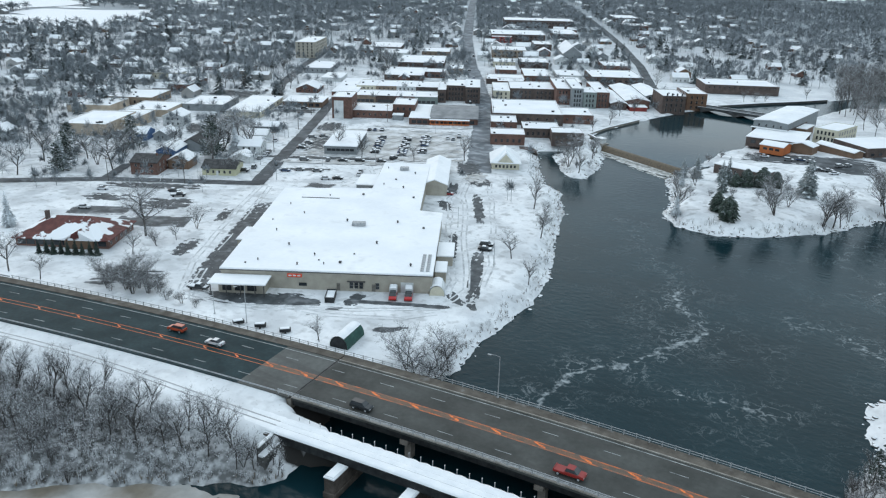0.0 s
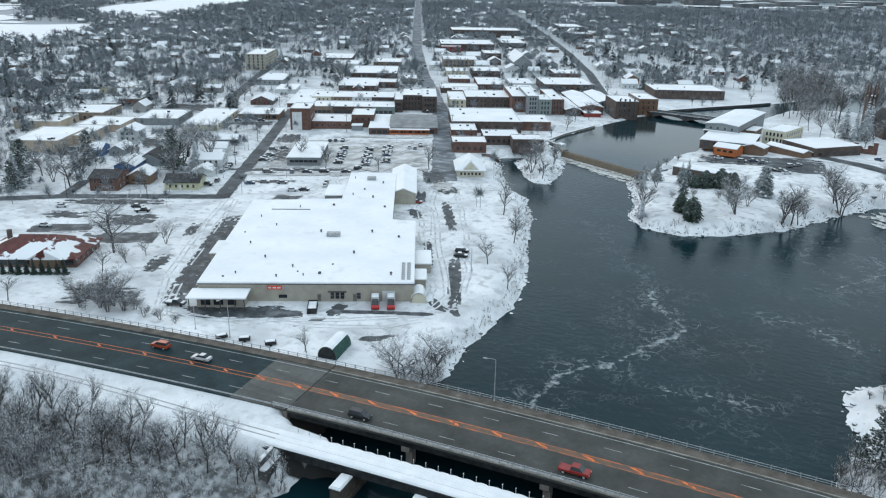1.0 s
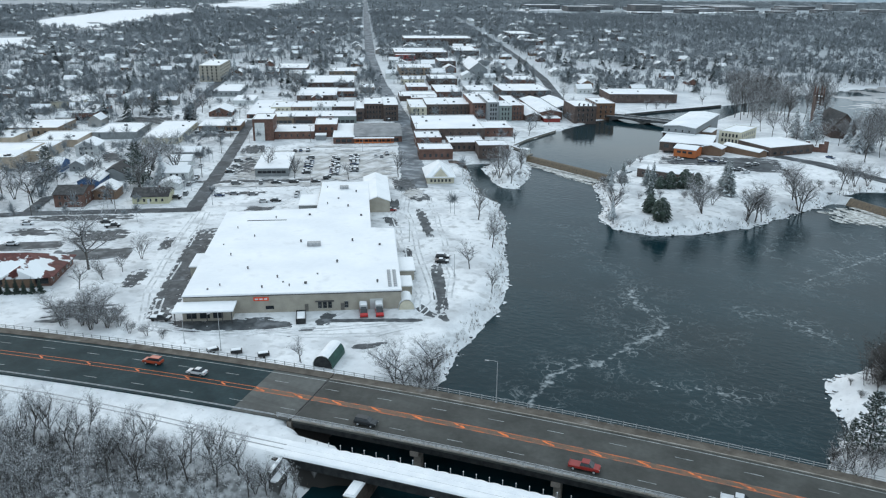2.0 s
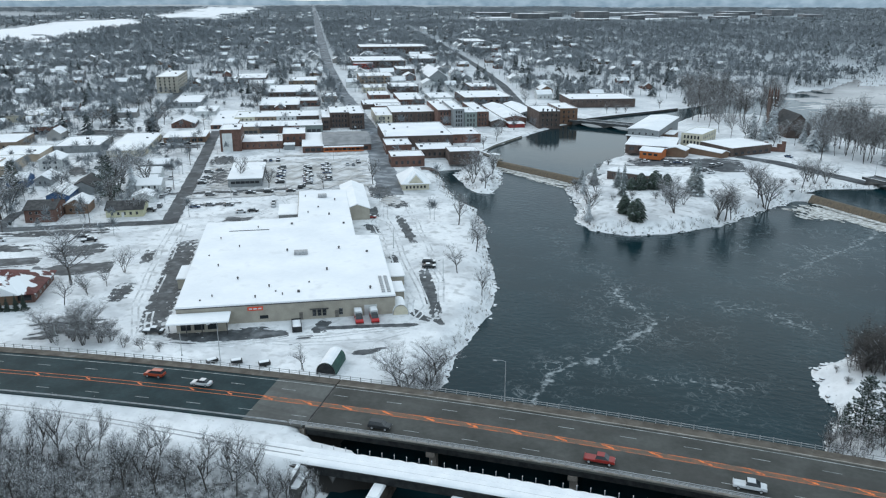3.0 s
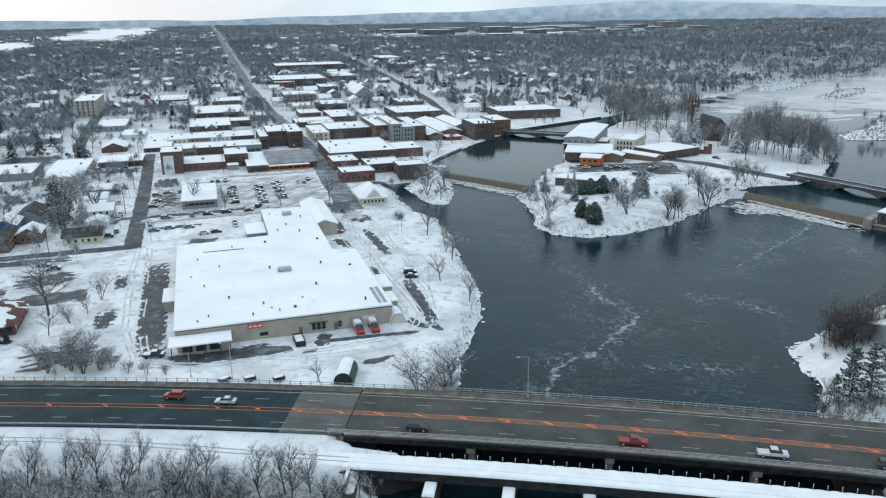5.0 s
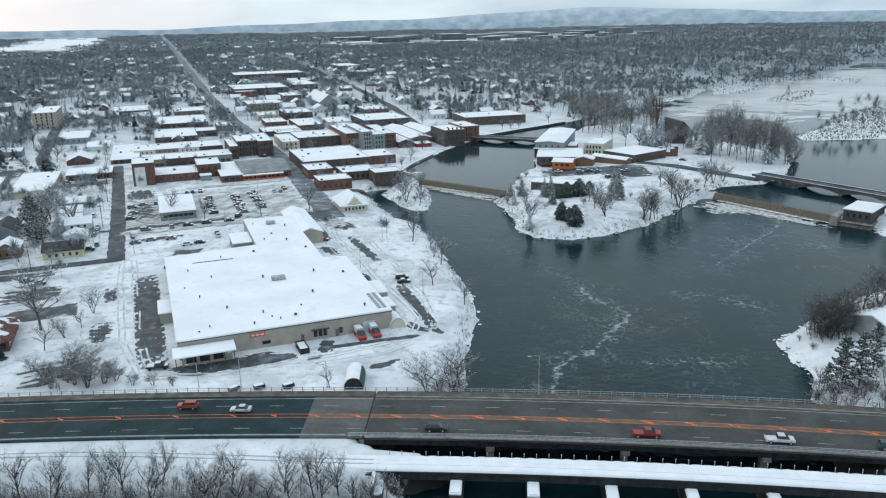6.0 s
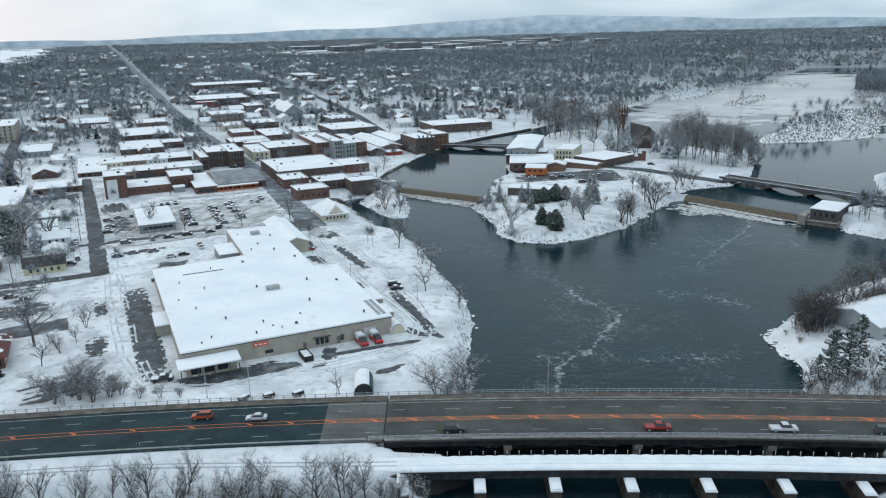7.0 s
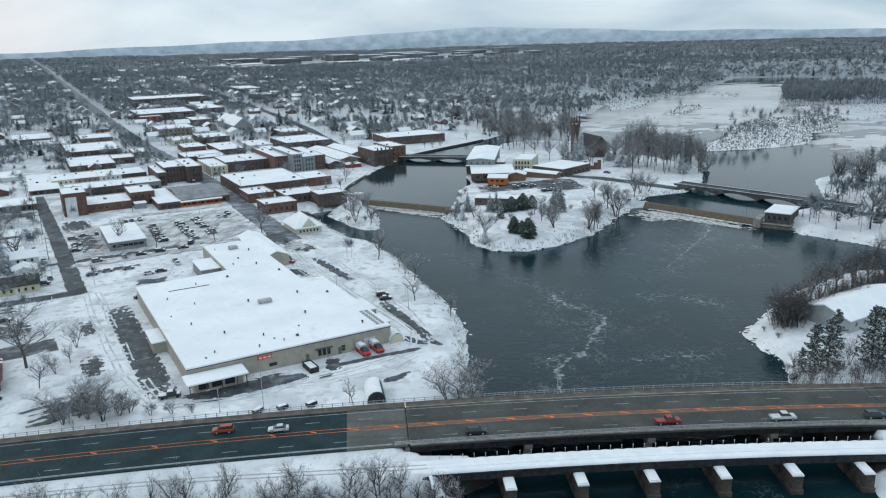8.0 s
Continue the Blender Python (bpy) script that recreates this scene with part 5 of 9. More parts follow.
def gable_house(u0, u1, v0, v1, h, rise, mat, label, ridge="u", name="house", category="house", base=None, roof_mat=None, front=None, right=None, left=None, chimney=None, turn=0.0, over_=0.45, m=None):
    """A house with a pitched roof; ridge along u or v."""
    w, d = u1 - u0, v1 - v0
    if base is None:
        base = LAND if v0 < 380 else height_at(*uvp((u0 + u1) / 2, v0 + d * 0.3))
    b = thing(name, m or town(u0, v0, base, turn), label, category)
    bm = bmesh.new()
    if ridge == "u":
        prof = [(0, -1.0), (d, -1.0), (d, h), (d / 2, h + rise), (0, h)]
        ends = [[bm.verts.new((x, y, z)) for y, z in prof] for x in (0, w)]
    else:
        prof = [(0, -1.0), (w, -1.0), (w, h), (w / 2, h + rise), (0, h)]
        ends = [[bm.verts.new((x, y, z)) for x, z in prof] for y in (d, 0)]
    bm.faces.new(ends[0][::-1] if ridge == "u" else ends[0][::-1])
    bm.faces.new(ends[1])
    for i in range(5):
        bm.faces.new((ends[0][i], ends[0][(i + 1) % 5], ends[1][(i + 1) % 5], ends[1][i]))
    bmesh.ops.recalc_face_normals(bm, faces=bm.faces)
    part("wall", bm, mat, b)
    bm = bmesh.new()
    half = (d if ridge == "u" else w) / 2
    k = rise / half
    for sgn in (-1, 1):
        e, t = half + over_, 0.32
        sec = [(0, h + rise + 0.02), (sgn * e, h - k * over_ + 0.02), (sgn * e, h - k * over_ + t), (0, h + rise + t + 0.08)]
        vs = []
        for q in ((-over_, w + over_) if ridge == "u" else (-over_, d + over_)):
            vs.append([bm.verts.new((q, d / 2 + a, z) if ridge == "u" else (w / 2 + a, q, z)) for a, z in sec])
        fs = [bm.faces.new(vs[0]), bm.faces.new(vs[1][::-1])]
        for i in range(4):
            fs.append(bm.faces.new((vs[0][i], vs[0][(i + 1) % 4], vs[1][(i + 1) % 4], vs[1][i])))
    bmesh.ops.recalc_face_normals(bm, faces=bm.faces)
    part("roof", bm, roof_mat or roof_snow, b, "pitched roof under snow" if not roof_mat else "dark pitched roof, partly bare")
    if chimney:
        cx, cy = chimney
        part("chimney", box_bm(cx - 0.35, cx + 0.35, cy - 0.35, cy + 0.35, h, h + rise + 1.0, 0.03), brick_red, b)
    for side, spec in (("front", front), ("right", right), ("left", left)):
        if spec:
            facade(b, side, w, d, **spec)
    return b


# ---- the large store by the river ----
store = thing("store_building", town(0, 0), "large beige metal store with a wide snow-covered flat roof", "store")
SH = 5.4
foot = [(0, 0), (60, 0), (60.3, 58), (52, 59.5), (52, 128), (32, 128), (32, 86), (-1.0, 83)]
bm = bmesh.new()
prism(bm, foot, -1, SH)
# shallow ribs along the front wall
for i in range(61):
    x = 0.5 + i * 59 / 60
    add_box(bm, x - 0.06, x + 0.06, -0.06, -0.002, -0.3, SH - 0.05)
part("wall", bm, beige_metal, store, "beige ribbed metal wall")
bm = bmesh.new()
cx, cy = 30, 55
fs = prism(bm, [(x + (0.25 if x > cx else -0.25), y + (0.25 if y > cy else -0.25)) for x, y in foot], SH + 0.003, SH + 0.42)
bmesh.ops.bevel(bm, geom=list(fs[0].edges), offset=0.15, segments=2, affect="EDGES")
part("roof", bm, roof_snow, store, "wide roof under smooth snow")
bm = bmesh.new()
add_box(bm, -0.1, 60.1, -0.2, -0.062, SH - 0.3, SH + 0.0)
part("gutter", bm, trim_dark, store)
for x, w, h in ((33.5, 1.1, 2.2), (43.5, 1.1, 2.2), (49.2, 1.1, 2.1)):
    put("door", DOOR["wide" if w > 1.5 else "plain"], store, x, -0.07, 0.1, 0)
for x in (37.2, 38.6, 40.0, 44.6):
    put("window", WIN["tall"], store, x, -0.07, 0.8, 0)
part("awning", box_bm(36.0, 41.2, -0.7, -0.07, 2.9, 3.1, 0.03), trim_dark, store)
ob = part("loading_door", box_bm(51.2, 54.8, -0.12, -0.062, 0.05, 3.2, 0.02), white_siding, store, "pale roll-up loading door")
part("window", box_bm(22.2, 24.5, -0.1, -0.062, 1.0, 2.0), glass, store)
bm = bmesh.new()
add_box(bm, 19.0, 23.2, -0.25, -0.065, 3.6, 4.7, 0.05)
part("sign", bm, sign_red, store, "red-orange sign board")
bm = bmesh.new()
for i in range(3):
    add_box(bm, 19.4 + i * 1.25, 20.3 + i * 1.25, -0.29, -0.251, 3.95, 4.35, 0.01)
part("sign_lettering", bm, trim_white, store, "pale bars of unreadable lettering")
# porch at the corner
part("porch_roof", box_bm(-1.6, 14.6, -7.4, -0.3, 3.55, 4.05, 0.12), roof_snow, store, "snow-covered porch roof")
part("porch_wall", box_bm(0.6, 13.6, -4.6, -0.07, -0.5, 3.54), beige_metal, store)
for x in (-0.9, 3.5, 7.5, 11.5, 14.0):
    part("porch_post", box_bm(x - 0.12, x + 0.12, -7.0, -6.76, -0.3, 3.54, 0.02), trim_dark, store)
for x in (3, 6.5, 10):
    put("window", WIN["shop"], store, x, -4.61, 0.8, 0)
# side sheds and dock
part("side_shed", box_bm(60.35, 63.6, 8, 16, -0.5, 3.4, 0.05), beige_metal, store)
part("side_shed_roof", box_bm(60.3, 63.9, 7.7, 16.3, 3.41, 3.8, 0.12), roof_snow, store, "snow on the side shed")
part("side_shed", box_bm(60.35, 65.2, 22, 34, -0.5, 3.0, 0.05), beige_metal, store)
part("side_shed_roof", box_bm(60.3, 65.6, 21.7, 34.3, 3.01, 3.45, 0.12), roof_snow, store, "snow on the side shed")
part("side_shed", box_bm(-4.2, -0.05, 30, 42, -0.5, 3.2, 0.05), beige_metal, store)
part("side_shed_roof", box_bm(-4.6, -0.03, 29.7, 42.3, 3.21, 3.65, 0.12), roof_snow, store, "snow on the side shed")
part("side_shed", box_bm(24.5, 31.95, 96, 112, -0.5, 4.2, 0.05), grey_siding, store)
part("side_shed_roof", box_bm(24.2, 31.94, 95.7, 112.3, 4.21, 4.6, 0.1), roof_snow, store, "snow on the side shed")
# annex with pitched roof
annex = gable_house(50.5, 60.5, 99, 141, 4.6, 1.9, beige_metal, "beige metal annex with a shallow snowy gable roof", ridge="v", name="store_annex", category="store")
# vents on the store roof
vent_r = random.Random(4)
VENTS = [(6, 4), (9, 6.5), (21, 4), (26.5, 8), (28.5, 5), (24.5, 12), (33, 6.5), (41.5, 24), (53.5, 6), (36, 14), (15, 20), (8, 33), (4, 44), (6, 62), (18, 74), (30, 77), (29, 45), (46, 45), (55, 40), (13, 52),
         (36, 92), (40, 100), (47, 110), (44, 88), (49, 75), (35, 118)]
for i, (x, y) in enumerate(VENTS):
    bm = bmesh.new()
    s = vent_r.uniform(0.18, 0.4)
    if i % 3:
        add_tube(bm, (0, 0, 0), (0, 0, 0.9 * s + 0.3), s * 0.7, s * 0.7, 8)
        add_tube(bm, (0, 0, 0.9 * s + 0.31), (0, 0, 0.9 * s + 0.6), s * 1.25, s * 0.4, 8)
    else:
        add_box(bm, -s, s, -s, s, 0, s * 1.5, 0.04)
    ob = part("roof_vent", bm, trim_dark, store, "small dark roof vent")
    ob.matrix_basis = pose(x, y, SH + 0.41)
for x, y, a, bb, hh in ((33.5, 41, 2.2, 1.1, 1.2), (42, 116, 1.8, 1.2, 1.3)):
    bm = bmesh.new()
    add_box(bm, -a, a, -bb, bb, 0.12, hh, 0.05)
    for k in range(6):
        add_box(bm, -a + 0.2 + k * 2 * a / 6, -a + 0.35 + k * 2 * a / 6, -bb - 0.05, -bb - 0.002, 0.2, hh - 0.15)
    ob = part("air_handler", bm, galv, store, "grey rooftop air-handling unit")
    ob.matrix_basis = pose(x, y, SH + 0.41)
part("roof_pipe", box_bm(8, 22, 70.9, 71.1, SH + 0.42, SH + 0.62), steel_dark, store, "dark pipe along the roof")
for k in range(8):
    for j in range(2):
        ob = part("roof_panel", box_bm(-0.5, 0.5, -0.5, 0.5, 0, 0.35, 0.04), galv, store, "grey rooftop condenser box")
        ob.matrix_basis = pose(57.0 + j * 1.6, 2.6 + k * 1.75, SH + 0.41)

# ---- blocks left of the main street ----
W = lambda rows, cols, kind="tall", z0=1.0, dz=3.2, **k: dict(rows=rows, cols=cols, kind=kind, z0=z0, dz=dz, **k)
t1 = flat_block(-13.6, -1.8, 256, 278, 12.6, brick_red, "tall red brick block with a white painted panel", vents=2, left=W(2, 3), right=W(1, 3, z0=6))
part("painted_panel", box_bm(1.2, 6.8, -0.12, -0.002, -0.3, 10.6, 0.02), white_siding, t1, "white painted wall panel")
flat_block(-1.7, 21.5, 260.5, 287, 4.4, brick_red, "long low red brick building with a snowy roof", vents=2, front=W(1, 6, "small", 1.6))
flat_block(21.6, 35, 266, 289.5, 7.6, brick_red, "red brick block with a snow-covered flat roof", vents=1, front=W(2, 3, "dark", 1.0, 3.2))
flat_block(22.5, 28.5, 256, 262, 3.2, grey_siding, "small grey shed with a snowy roof", "shed", "shed", parapet=0)
flat_block(33.2, 45.2, 245, 291, 4.0, brick_red, "shop with a white roof and orange timber porch", "shop", "shop", parapet=0, front=W(1, 3, "shop", 0.7))
a5 = gable_house(45.4, 73, 247, 292, 3.6, 2.4, brick_red, "brick shop hall with a wide grey metal roof", "u", "shop", "shop", roof_mat=grey_roof, front=W(1, 6, "shop", 0.7, door=("wide", 0.5)))
for bld, wdt in ((a5, 23),):
    part("porch_roof", box_bm(-0.5, wdt, -3.6, -0.35, 3.0, 3.35, 0.08), roof_snow, bld, "snow on the porch roof")
    for k in range(9):
        part("porch_post", box_bm(0.2 + k * wdt / 9, 0.45 + k * wdt / 9, -3.4, -3.15, -0.2, 2.98, 0.02), orange_wood, bld, "orange timber post")
    part("porch_beam", box_bm(-0.3, wdt - 0.2, -3.45, -3.1, 2.55, 2.97, 0.02), orange_wood, bld, "orange timber beam")
    part("porch_railing", box_bm(-0.3, wdt - 0.2, -3.38, -3.25, 0.4, 1.0, 0.02), orange_wood, bld, "orange timber railing")
u = -8.7
for wdt, mt in ((14, brick_tan), (13, brick_dark), (13, brick_red), (15, green_siding)):
    flat_block(u, u + wdt - 0.05, 313.5, 338, 4.9, mt, "low shop row building with a snowy roof", "shop", "shop", vents=1, front=W(1, 4, "shop", 0.6))
    u += wdt
u = -14.4
for wdt, mt in ((14, cream), (15, brick_tan), (14, white_siding), (16, brick_dark)):
    flat_block(u, u + wdt - 0.05, 360, 390, 4.4, mt, "row building with a snow-covered roof", "shop", "shop", vents=2, front=W(1, 4, "small", 2.2))
    u += wdt
flat_block(46, 51.5, 322.5, 362, 8.6, brick_dark, "dark brick commercial block", front=W(2, 2, "dark", 1.5, 3.2), vents=1)
flat_block(51.6, 64.5, 331, 363, 10.4, brick_dark, "dark brick commercial block with a rear gallery", front=W(3, 5, "tall", 0.8, 3.2), vents=2)
flat_block(64.6, 74.5, 322.5, 363.5, 10.8, brick_dark, "tall dark brick corner block on the main street", front=W(3, 4, "tall", 0.9, 3.3), right=W(3, 10, "tall", 0.9, 3.3), vents=2)
flat_block(-28.3, -11, 337, 404, 3.4, brick_red, "broad low building with a white flat roof", vents=3, front=W(1, 4, "shop", 0.6), parapet=0)
gable_house(-55, -39.5, 345, 366, 3.3, 3.2, brick_red, "brick hall with a gabled end and snowy roof", "v", "hall", "building", front=W(1, 4, "small", 1.2))
flat_block(-51, -26, 289, 312, 3.8, brown_wood, "flat-roofed drive-in with deep snowy eaves", "shop", "shop", parapet=0, front=W(1, 6, "shop", 0.7))
flat_block(0.3, 30.7, 408.2, 458.6, 4.1, brick_dark, "dark brick hall with a snowy roof", vents=3, front=W(1, 7, "small", 1.5))
gable_house(12.1, 19.9, 401.3, 412.1, 3.9, 2.2, brick_red, "gabled brick entrance wing under snow", "v", "entrance_wing", "building")
flat_block(31.1, 46.8, 426.8, 448.4, 4.5, brick_red, "red brick shop with a snowy roof", "shop", "shop", front=W(1, 4, "shop", 0.8))
flat_block(3.5, 43.9, 480.5, 539, 3.9, brick_dark, "broad brick building with a vaulted snowy roof", vents=3, front=W(1, 8, "small", 1.2))
flat_block(-46.4, -31.2, 395, 423.8, 3.1, white_siding, "low white building under snow", parapet=0)
flat_block(-33.6, -2.7, 578.5, 630.7, 4.2, brick_dark, "long dark institutional building with a snowy roof", front=W(1, 8, "wide", 1.5), vents=2)
flat_block(-93.3, -75.2, 517.7, 576.2, 13.8, beige_metal, "five-storey beige apartment block with a snowy roof", "apartment_building", "apartments", front=W(5, 4, "dark", 0.8, 2.7), right=W(5, 9, "dark", 0.8, 2.7), vents=2)
# parking-lot building
flat_block(-1.2, 14.5, 164, 201, 4.4, grey_siding, "low dark building with a big snowy roof beside parked cars", "shop", "shop", parapet=0, front=W(1, 6, "wide", 1.8), right=W(1, 8, "wide", 1.8))

# ---- right of the main street ----
flat_block(81.6, 123, 253, 304, 6.6, brick_dark, "big dark brick mill building with a wide snowy roof", "mill_building", "mill", vents=4, left=W(1, 5, "wide", 3.2), front=W(1, 7, "small", 3.2))
flat_block(123.1, 142, 262, 288, 5.2, brick_red, "low brick wing of the mill under snow", "mill_wing", "mill", vents=1, front=W(1, 4, "small", 2))
flat_block(80.4, 95, 232, 252.5, 5.4, brick_red, "small brick block with skylights and snow", vents=3, left=W(1, 4, "small", 2), front=W(1, 3, "small", 2))
flat_block(79.7, 97.4, 197.5, 213, 5.6, brick_red, "small red brick shop with a snowy roof", "shop", "shop", vents=1, left=W(1, 4, "dark", 1.5), front=W(1, 5, "dark", 1.5))
flat_block(97.6, 117.5, 218, 237, 5.0, brick_dark, "brick building beside the mill race", vents=3, front=W(1, 6, "dark", 1.5))
flat_block(112, 128.5, 203, 217.5, 6.2, brick_dark, "dark brick building standing over the mill race", vents=1, front=W(2, 5, "small", 0.8, 2.5))
PAVILION = (79.5, 92, 146, 165, 3.1, 5.4, "cream pavilion with a steep snowy hipped roof", "pavilion", "pavilion", cream, roof_snow, 6)
flat_block(83.5, 95.2, 339, 380, 6.6, cream, "cream two-storey building with a snowy roof", front=W(2, 3, "tall", 0.8, 3.0), left=W(2, 8, "tall", 0.8, 3.0), vents=1)
flat_block(79.7, 109.1, 406.7, 436.4, 3.7, brick_dark, "low dark building with a snowy roof", vents=1)
flat_block(95.5, 112, 346, 382, 7.6, brick_dark, "dark brick row building with tall windows", front=W(2, 5, "tall", 1.0, 3.2), vents=2)
flat_block(112.1, 126, 346, 382, 7.6, brick_dark, "dark brick row building beside a red one", front=W(2, 4, "tall", 1.0, 3.2), vents=2)
flat_block(126.1, 135.2, 329, 381, 10.8, brick_red, "narrow red brick row house of three storeys", front=W(3, 3, "tall", 1.0, 3.2), cornice=trim_dark, vents=2)
flat_block(135.3, 142.8, 319, 368, 12.6, grey_siding, "tall narrow grey row house", front=W(4, 3, "tall", 1.0, 2.9), vents=1)
flat_block(142.9, 151.6, 318, 343, 10.4, green_siding, "grey-green row house with rows of windows", front=W(3, 3, "tall", 1.0, 3.1), vents=1)
flat_block(151.7, 160.5, 321, 372, 10.2, brick_red, "red-brown brick row house", front=W(3, 3, "tall", 1.0, 3.0), vents=1)
gable_house(161, 171.4, 316, 370, 4.2, 1.6, brick_dark, "dark row building with a sloping snowy roof", "v", "riverside_building", "building", front=W(1, 3, "tall", 1.2))
gable_house(171.6, 187.6, 322, 392, 5.2, 1.8, brick_red, "red brick riverside building with a snowy gable roof", "v", "riverside_building", "building", front=W(1, 4, "tall", 1.2))
flat_block(173, 184, 312, 321.5, 3.0, red_metal, "small red porch building under snow", "shed", "shed", parapet=0)
gable_house(188, 200.5, 338, 390, 6.2, 1.6, grey_siding, "grey riverside building with a snowy roof", "v", "riverside_building", "building", front=W(2, 3, "tall", 1.0, 2.8))
flat_block(192, 207, 306, 336, 11.5, brick_dark, "tall dark brick mill at the pond", "mill_building", "mill", front=W(4, 4, "tall", 1.5, 3.3), right=W(4, 7, "tall", 1.5, 3.3), vents=2)
flat_block(212, 225, 322, 352, 11.0, brick_rust, "orange-brown brick block at the bridge end", front=W(3, 3, "tall", 1.2, 3.2), right=W(3, 6, "tall", 1.2, 3.2), vents=1)
flat_block(161.7, 201.2, 413, 458.9, 7, brick_dark, "broad dark brick hall with a snowy roof", front=W(1, 8, "wide", 3.6), vents=6)
flat_block(109.7, 130.2, 421.5, 469.2, 4.7, brick_red, "low red brick building with a snowy roof", front=W(1, 5, "small", 1.5), vents=2)
gable_house(152.3, 169.7, 540.7, 607.3, 7.1, 6.5, grey_siding, "grey church hall with a steep snowy roof", "v", "church_hall", "church", front=W(1, 3, "tall", 2.5))
flat_block(88, 147.8, 691.2, 757.5, 7.6, brick_dark, "large brick school wing with a snowy roof", "school_building", "school", front=W(2, 14, "wide", 1.2, 3.4), vents=4)
flat_block(88.6, 110.3, 678.9, 691.2, 6.3, red_metal, "red school entrance block", "school_building", "school", front=W(2, 5, "wide", 1.0, 3.0))
flat_block(86.6, 119.5, 558.6, 597.3, 7, brick_tan, "yellow-brown brick office with a snowy roof", "office_building", "office", front=W(2, 8, "wide", 1.0, 3.2), vents=2)
flat_block(108, 200, 867.5, 924.6, 9.5, brick_dark, "long dark brick school building with rows of windows", "school_building", "school", front=W(2, 22, "wide", 1.5, 4.2), vents=4)
flat_block(160.8, 189.4, 730.3, 807.4, 5.6, brick_dark, "dark brick building with a snowy roof", front=W(1, 8, "wide", 1.8), vents=2)
flat_block(273.1, 307.9, 976.8, 1052.8, 7.2, brick_dark, "brick building among trees with a snowy roof", front=W(2, 8, "wide", 1.2, 3.2))
flat_block(270.2, 299.6, 876.2, 920.5, 5.4, brick_red, "brick building among trees with a snowy roof", front=W(1, 8, "wide", 1.8))
flat_block(245, 299, 398, 434, 3.6, brick_dark, "long low dark brick building by the pond", front=W(1, 14, "small", 1.4, 3.0), vents=3, turn=-4, base=7.2)

# infill beyond the centre
for u0, u1, v0, v1, h, mt in ((49, 60.7, 450.2, 477.4, 4.2, brick_tan), (88, 108, 395, 414, 4.4, brick_red), (136, 152, 395, 425, 5.0, brick_dark), (136.6, 156, 431.8, 466.8, 4.4, white_siding), (87.8, 105.2, 449.6, 478.7, 4.6, brick_red), (109.9, 134.8, 489.6, 524.1, 5.6, brick_dark), (86.8, 106, 498.2, 526.9, 4.2, cream),
                              (182.2, 205.1, 487.3, 521.7, 4.6, brick_red), (130.4, 148.8, 620.2, 657.1, 6, brick_dark), (19.8, 46.2, 554, 591.7, 4.4, brick_tan), (-67.8, -46.3, 433, 481.7, 4, grey_siding), (-18.1, 6.6, 538.4, 572.5, 4.2, white_siding), (-130, -108, 400, 440, 4.4, brick_tan), (-178, -150, 380, 420, 4.6, cream), (-215, -190, 345, 380, 4.2, white_siding)):
    flat_block(u0, u1, v0, v1, h, mt, "low building with a snow-covered flat roof", "building", "building", vents=2, front=W(1, 5, "small", 1.4), right=W(1, 5, "small", 1.4))
for u, v, w, d, h, mt, rg in ((143.2, 520.9, 12, 16, 4.2, white_siding, "v"), (185, 550.8, 11, 15, 4.6, grey_siding, "v"), (116, 545.1, 14, 11, 4.2, white_siding, "u"), (132, 575.6, 12, 14, 4.4, brick_red, "v"), (182.8, 596.5, 12, 15, 4.2, white_siding, "v"), (112.2, 613.6, 14, 12, 4.4, grey_siding, "u"), (231.7, 445, 13, 10, 4.2, white_siding, "u"),
                             (241.6, 469, 11, 14, 4.4, brown_wood, "v"), (249, 500.7, 13, 10, 4.2, white_siding, "u"), (278.8, 442.5, 12, 10, 4.0, brick_red, "u"), (231.8, 540.9, 12, 14, 4.4, white_siding, "v"), (171.3, 626.5, 12, 14, 4.2, grey_siding, "v"), (86.2, 621.5, 12, 13, 4.2, white_siding, "v")):
    gable_house(u, u + w, v, v + d, h, 3.0, mt, "house with a steep snowy gable roof", rg, front=W(1, 3, "small", 1.0), right=W(1, 3, "small", 1.0))

# ---- left side: shops and small houses ----
flat_block(-143, -119, 188, 226, 6.0, tan_render, "tan rendered shop block with a snowy roof", vents=2)
flat_block(-128, -112, 205, 236, 5.4, tan_render, "tan rendered wing with a snowy roof", vents=1)
flat_block(-171, -145, 250, 277, 4.4, tan_render, "tan rendered low wing with a snowy roof", vents=2)
flat_block(-161, -131, 278, 310, 5.0, brick_tan, "tan block with a broad snowy roof", vents=3, front=W(1, 7, "dark", 1.4), right=W(1, 6, "dark", 1.4))
flat_block(-133, -108, 243, 272, 4.0, tan_render, "pale tan warehouse with a snowy roof", vents=1)
flat_block(-107.5, -82.5, 266, 300, 4.0, grey_siding, "grey warehouse with a broad snowy roof", vents=1)
flat_block(-75, -55, 249, 306, 3.9, cream, "cream warehouse with a broad snowy roof", parapet=0, vents=2, right=W(1, 6, "wide", 1.4))
flat_block(-147, -126, 331, 369, 6.0, brick_red, "brick shop with a snowy roof", "shop", "shop", parapet=0, front=W(1, 5, "shop", 1.0))
gable_house(-50, -35.5, 212, 222, 2.8, 1.8, grey_siding, "grey bungalow under snow", "u", front=W(1, 4, "small", 0.9))
gable_house(-46, -36, 190, 200, 2.8, 2.0, white_siding, "small white house under snow", "u", front=W(1, 3, "small", 0.9))
gable_house(-47, -35, 172, 183, 2.9, 1.6, white_siding, "low white house under snow", "u", front=W(1, 3, "small", 0.9))
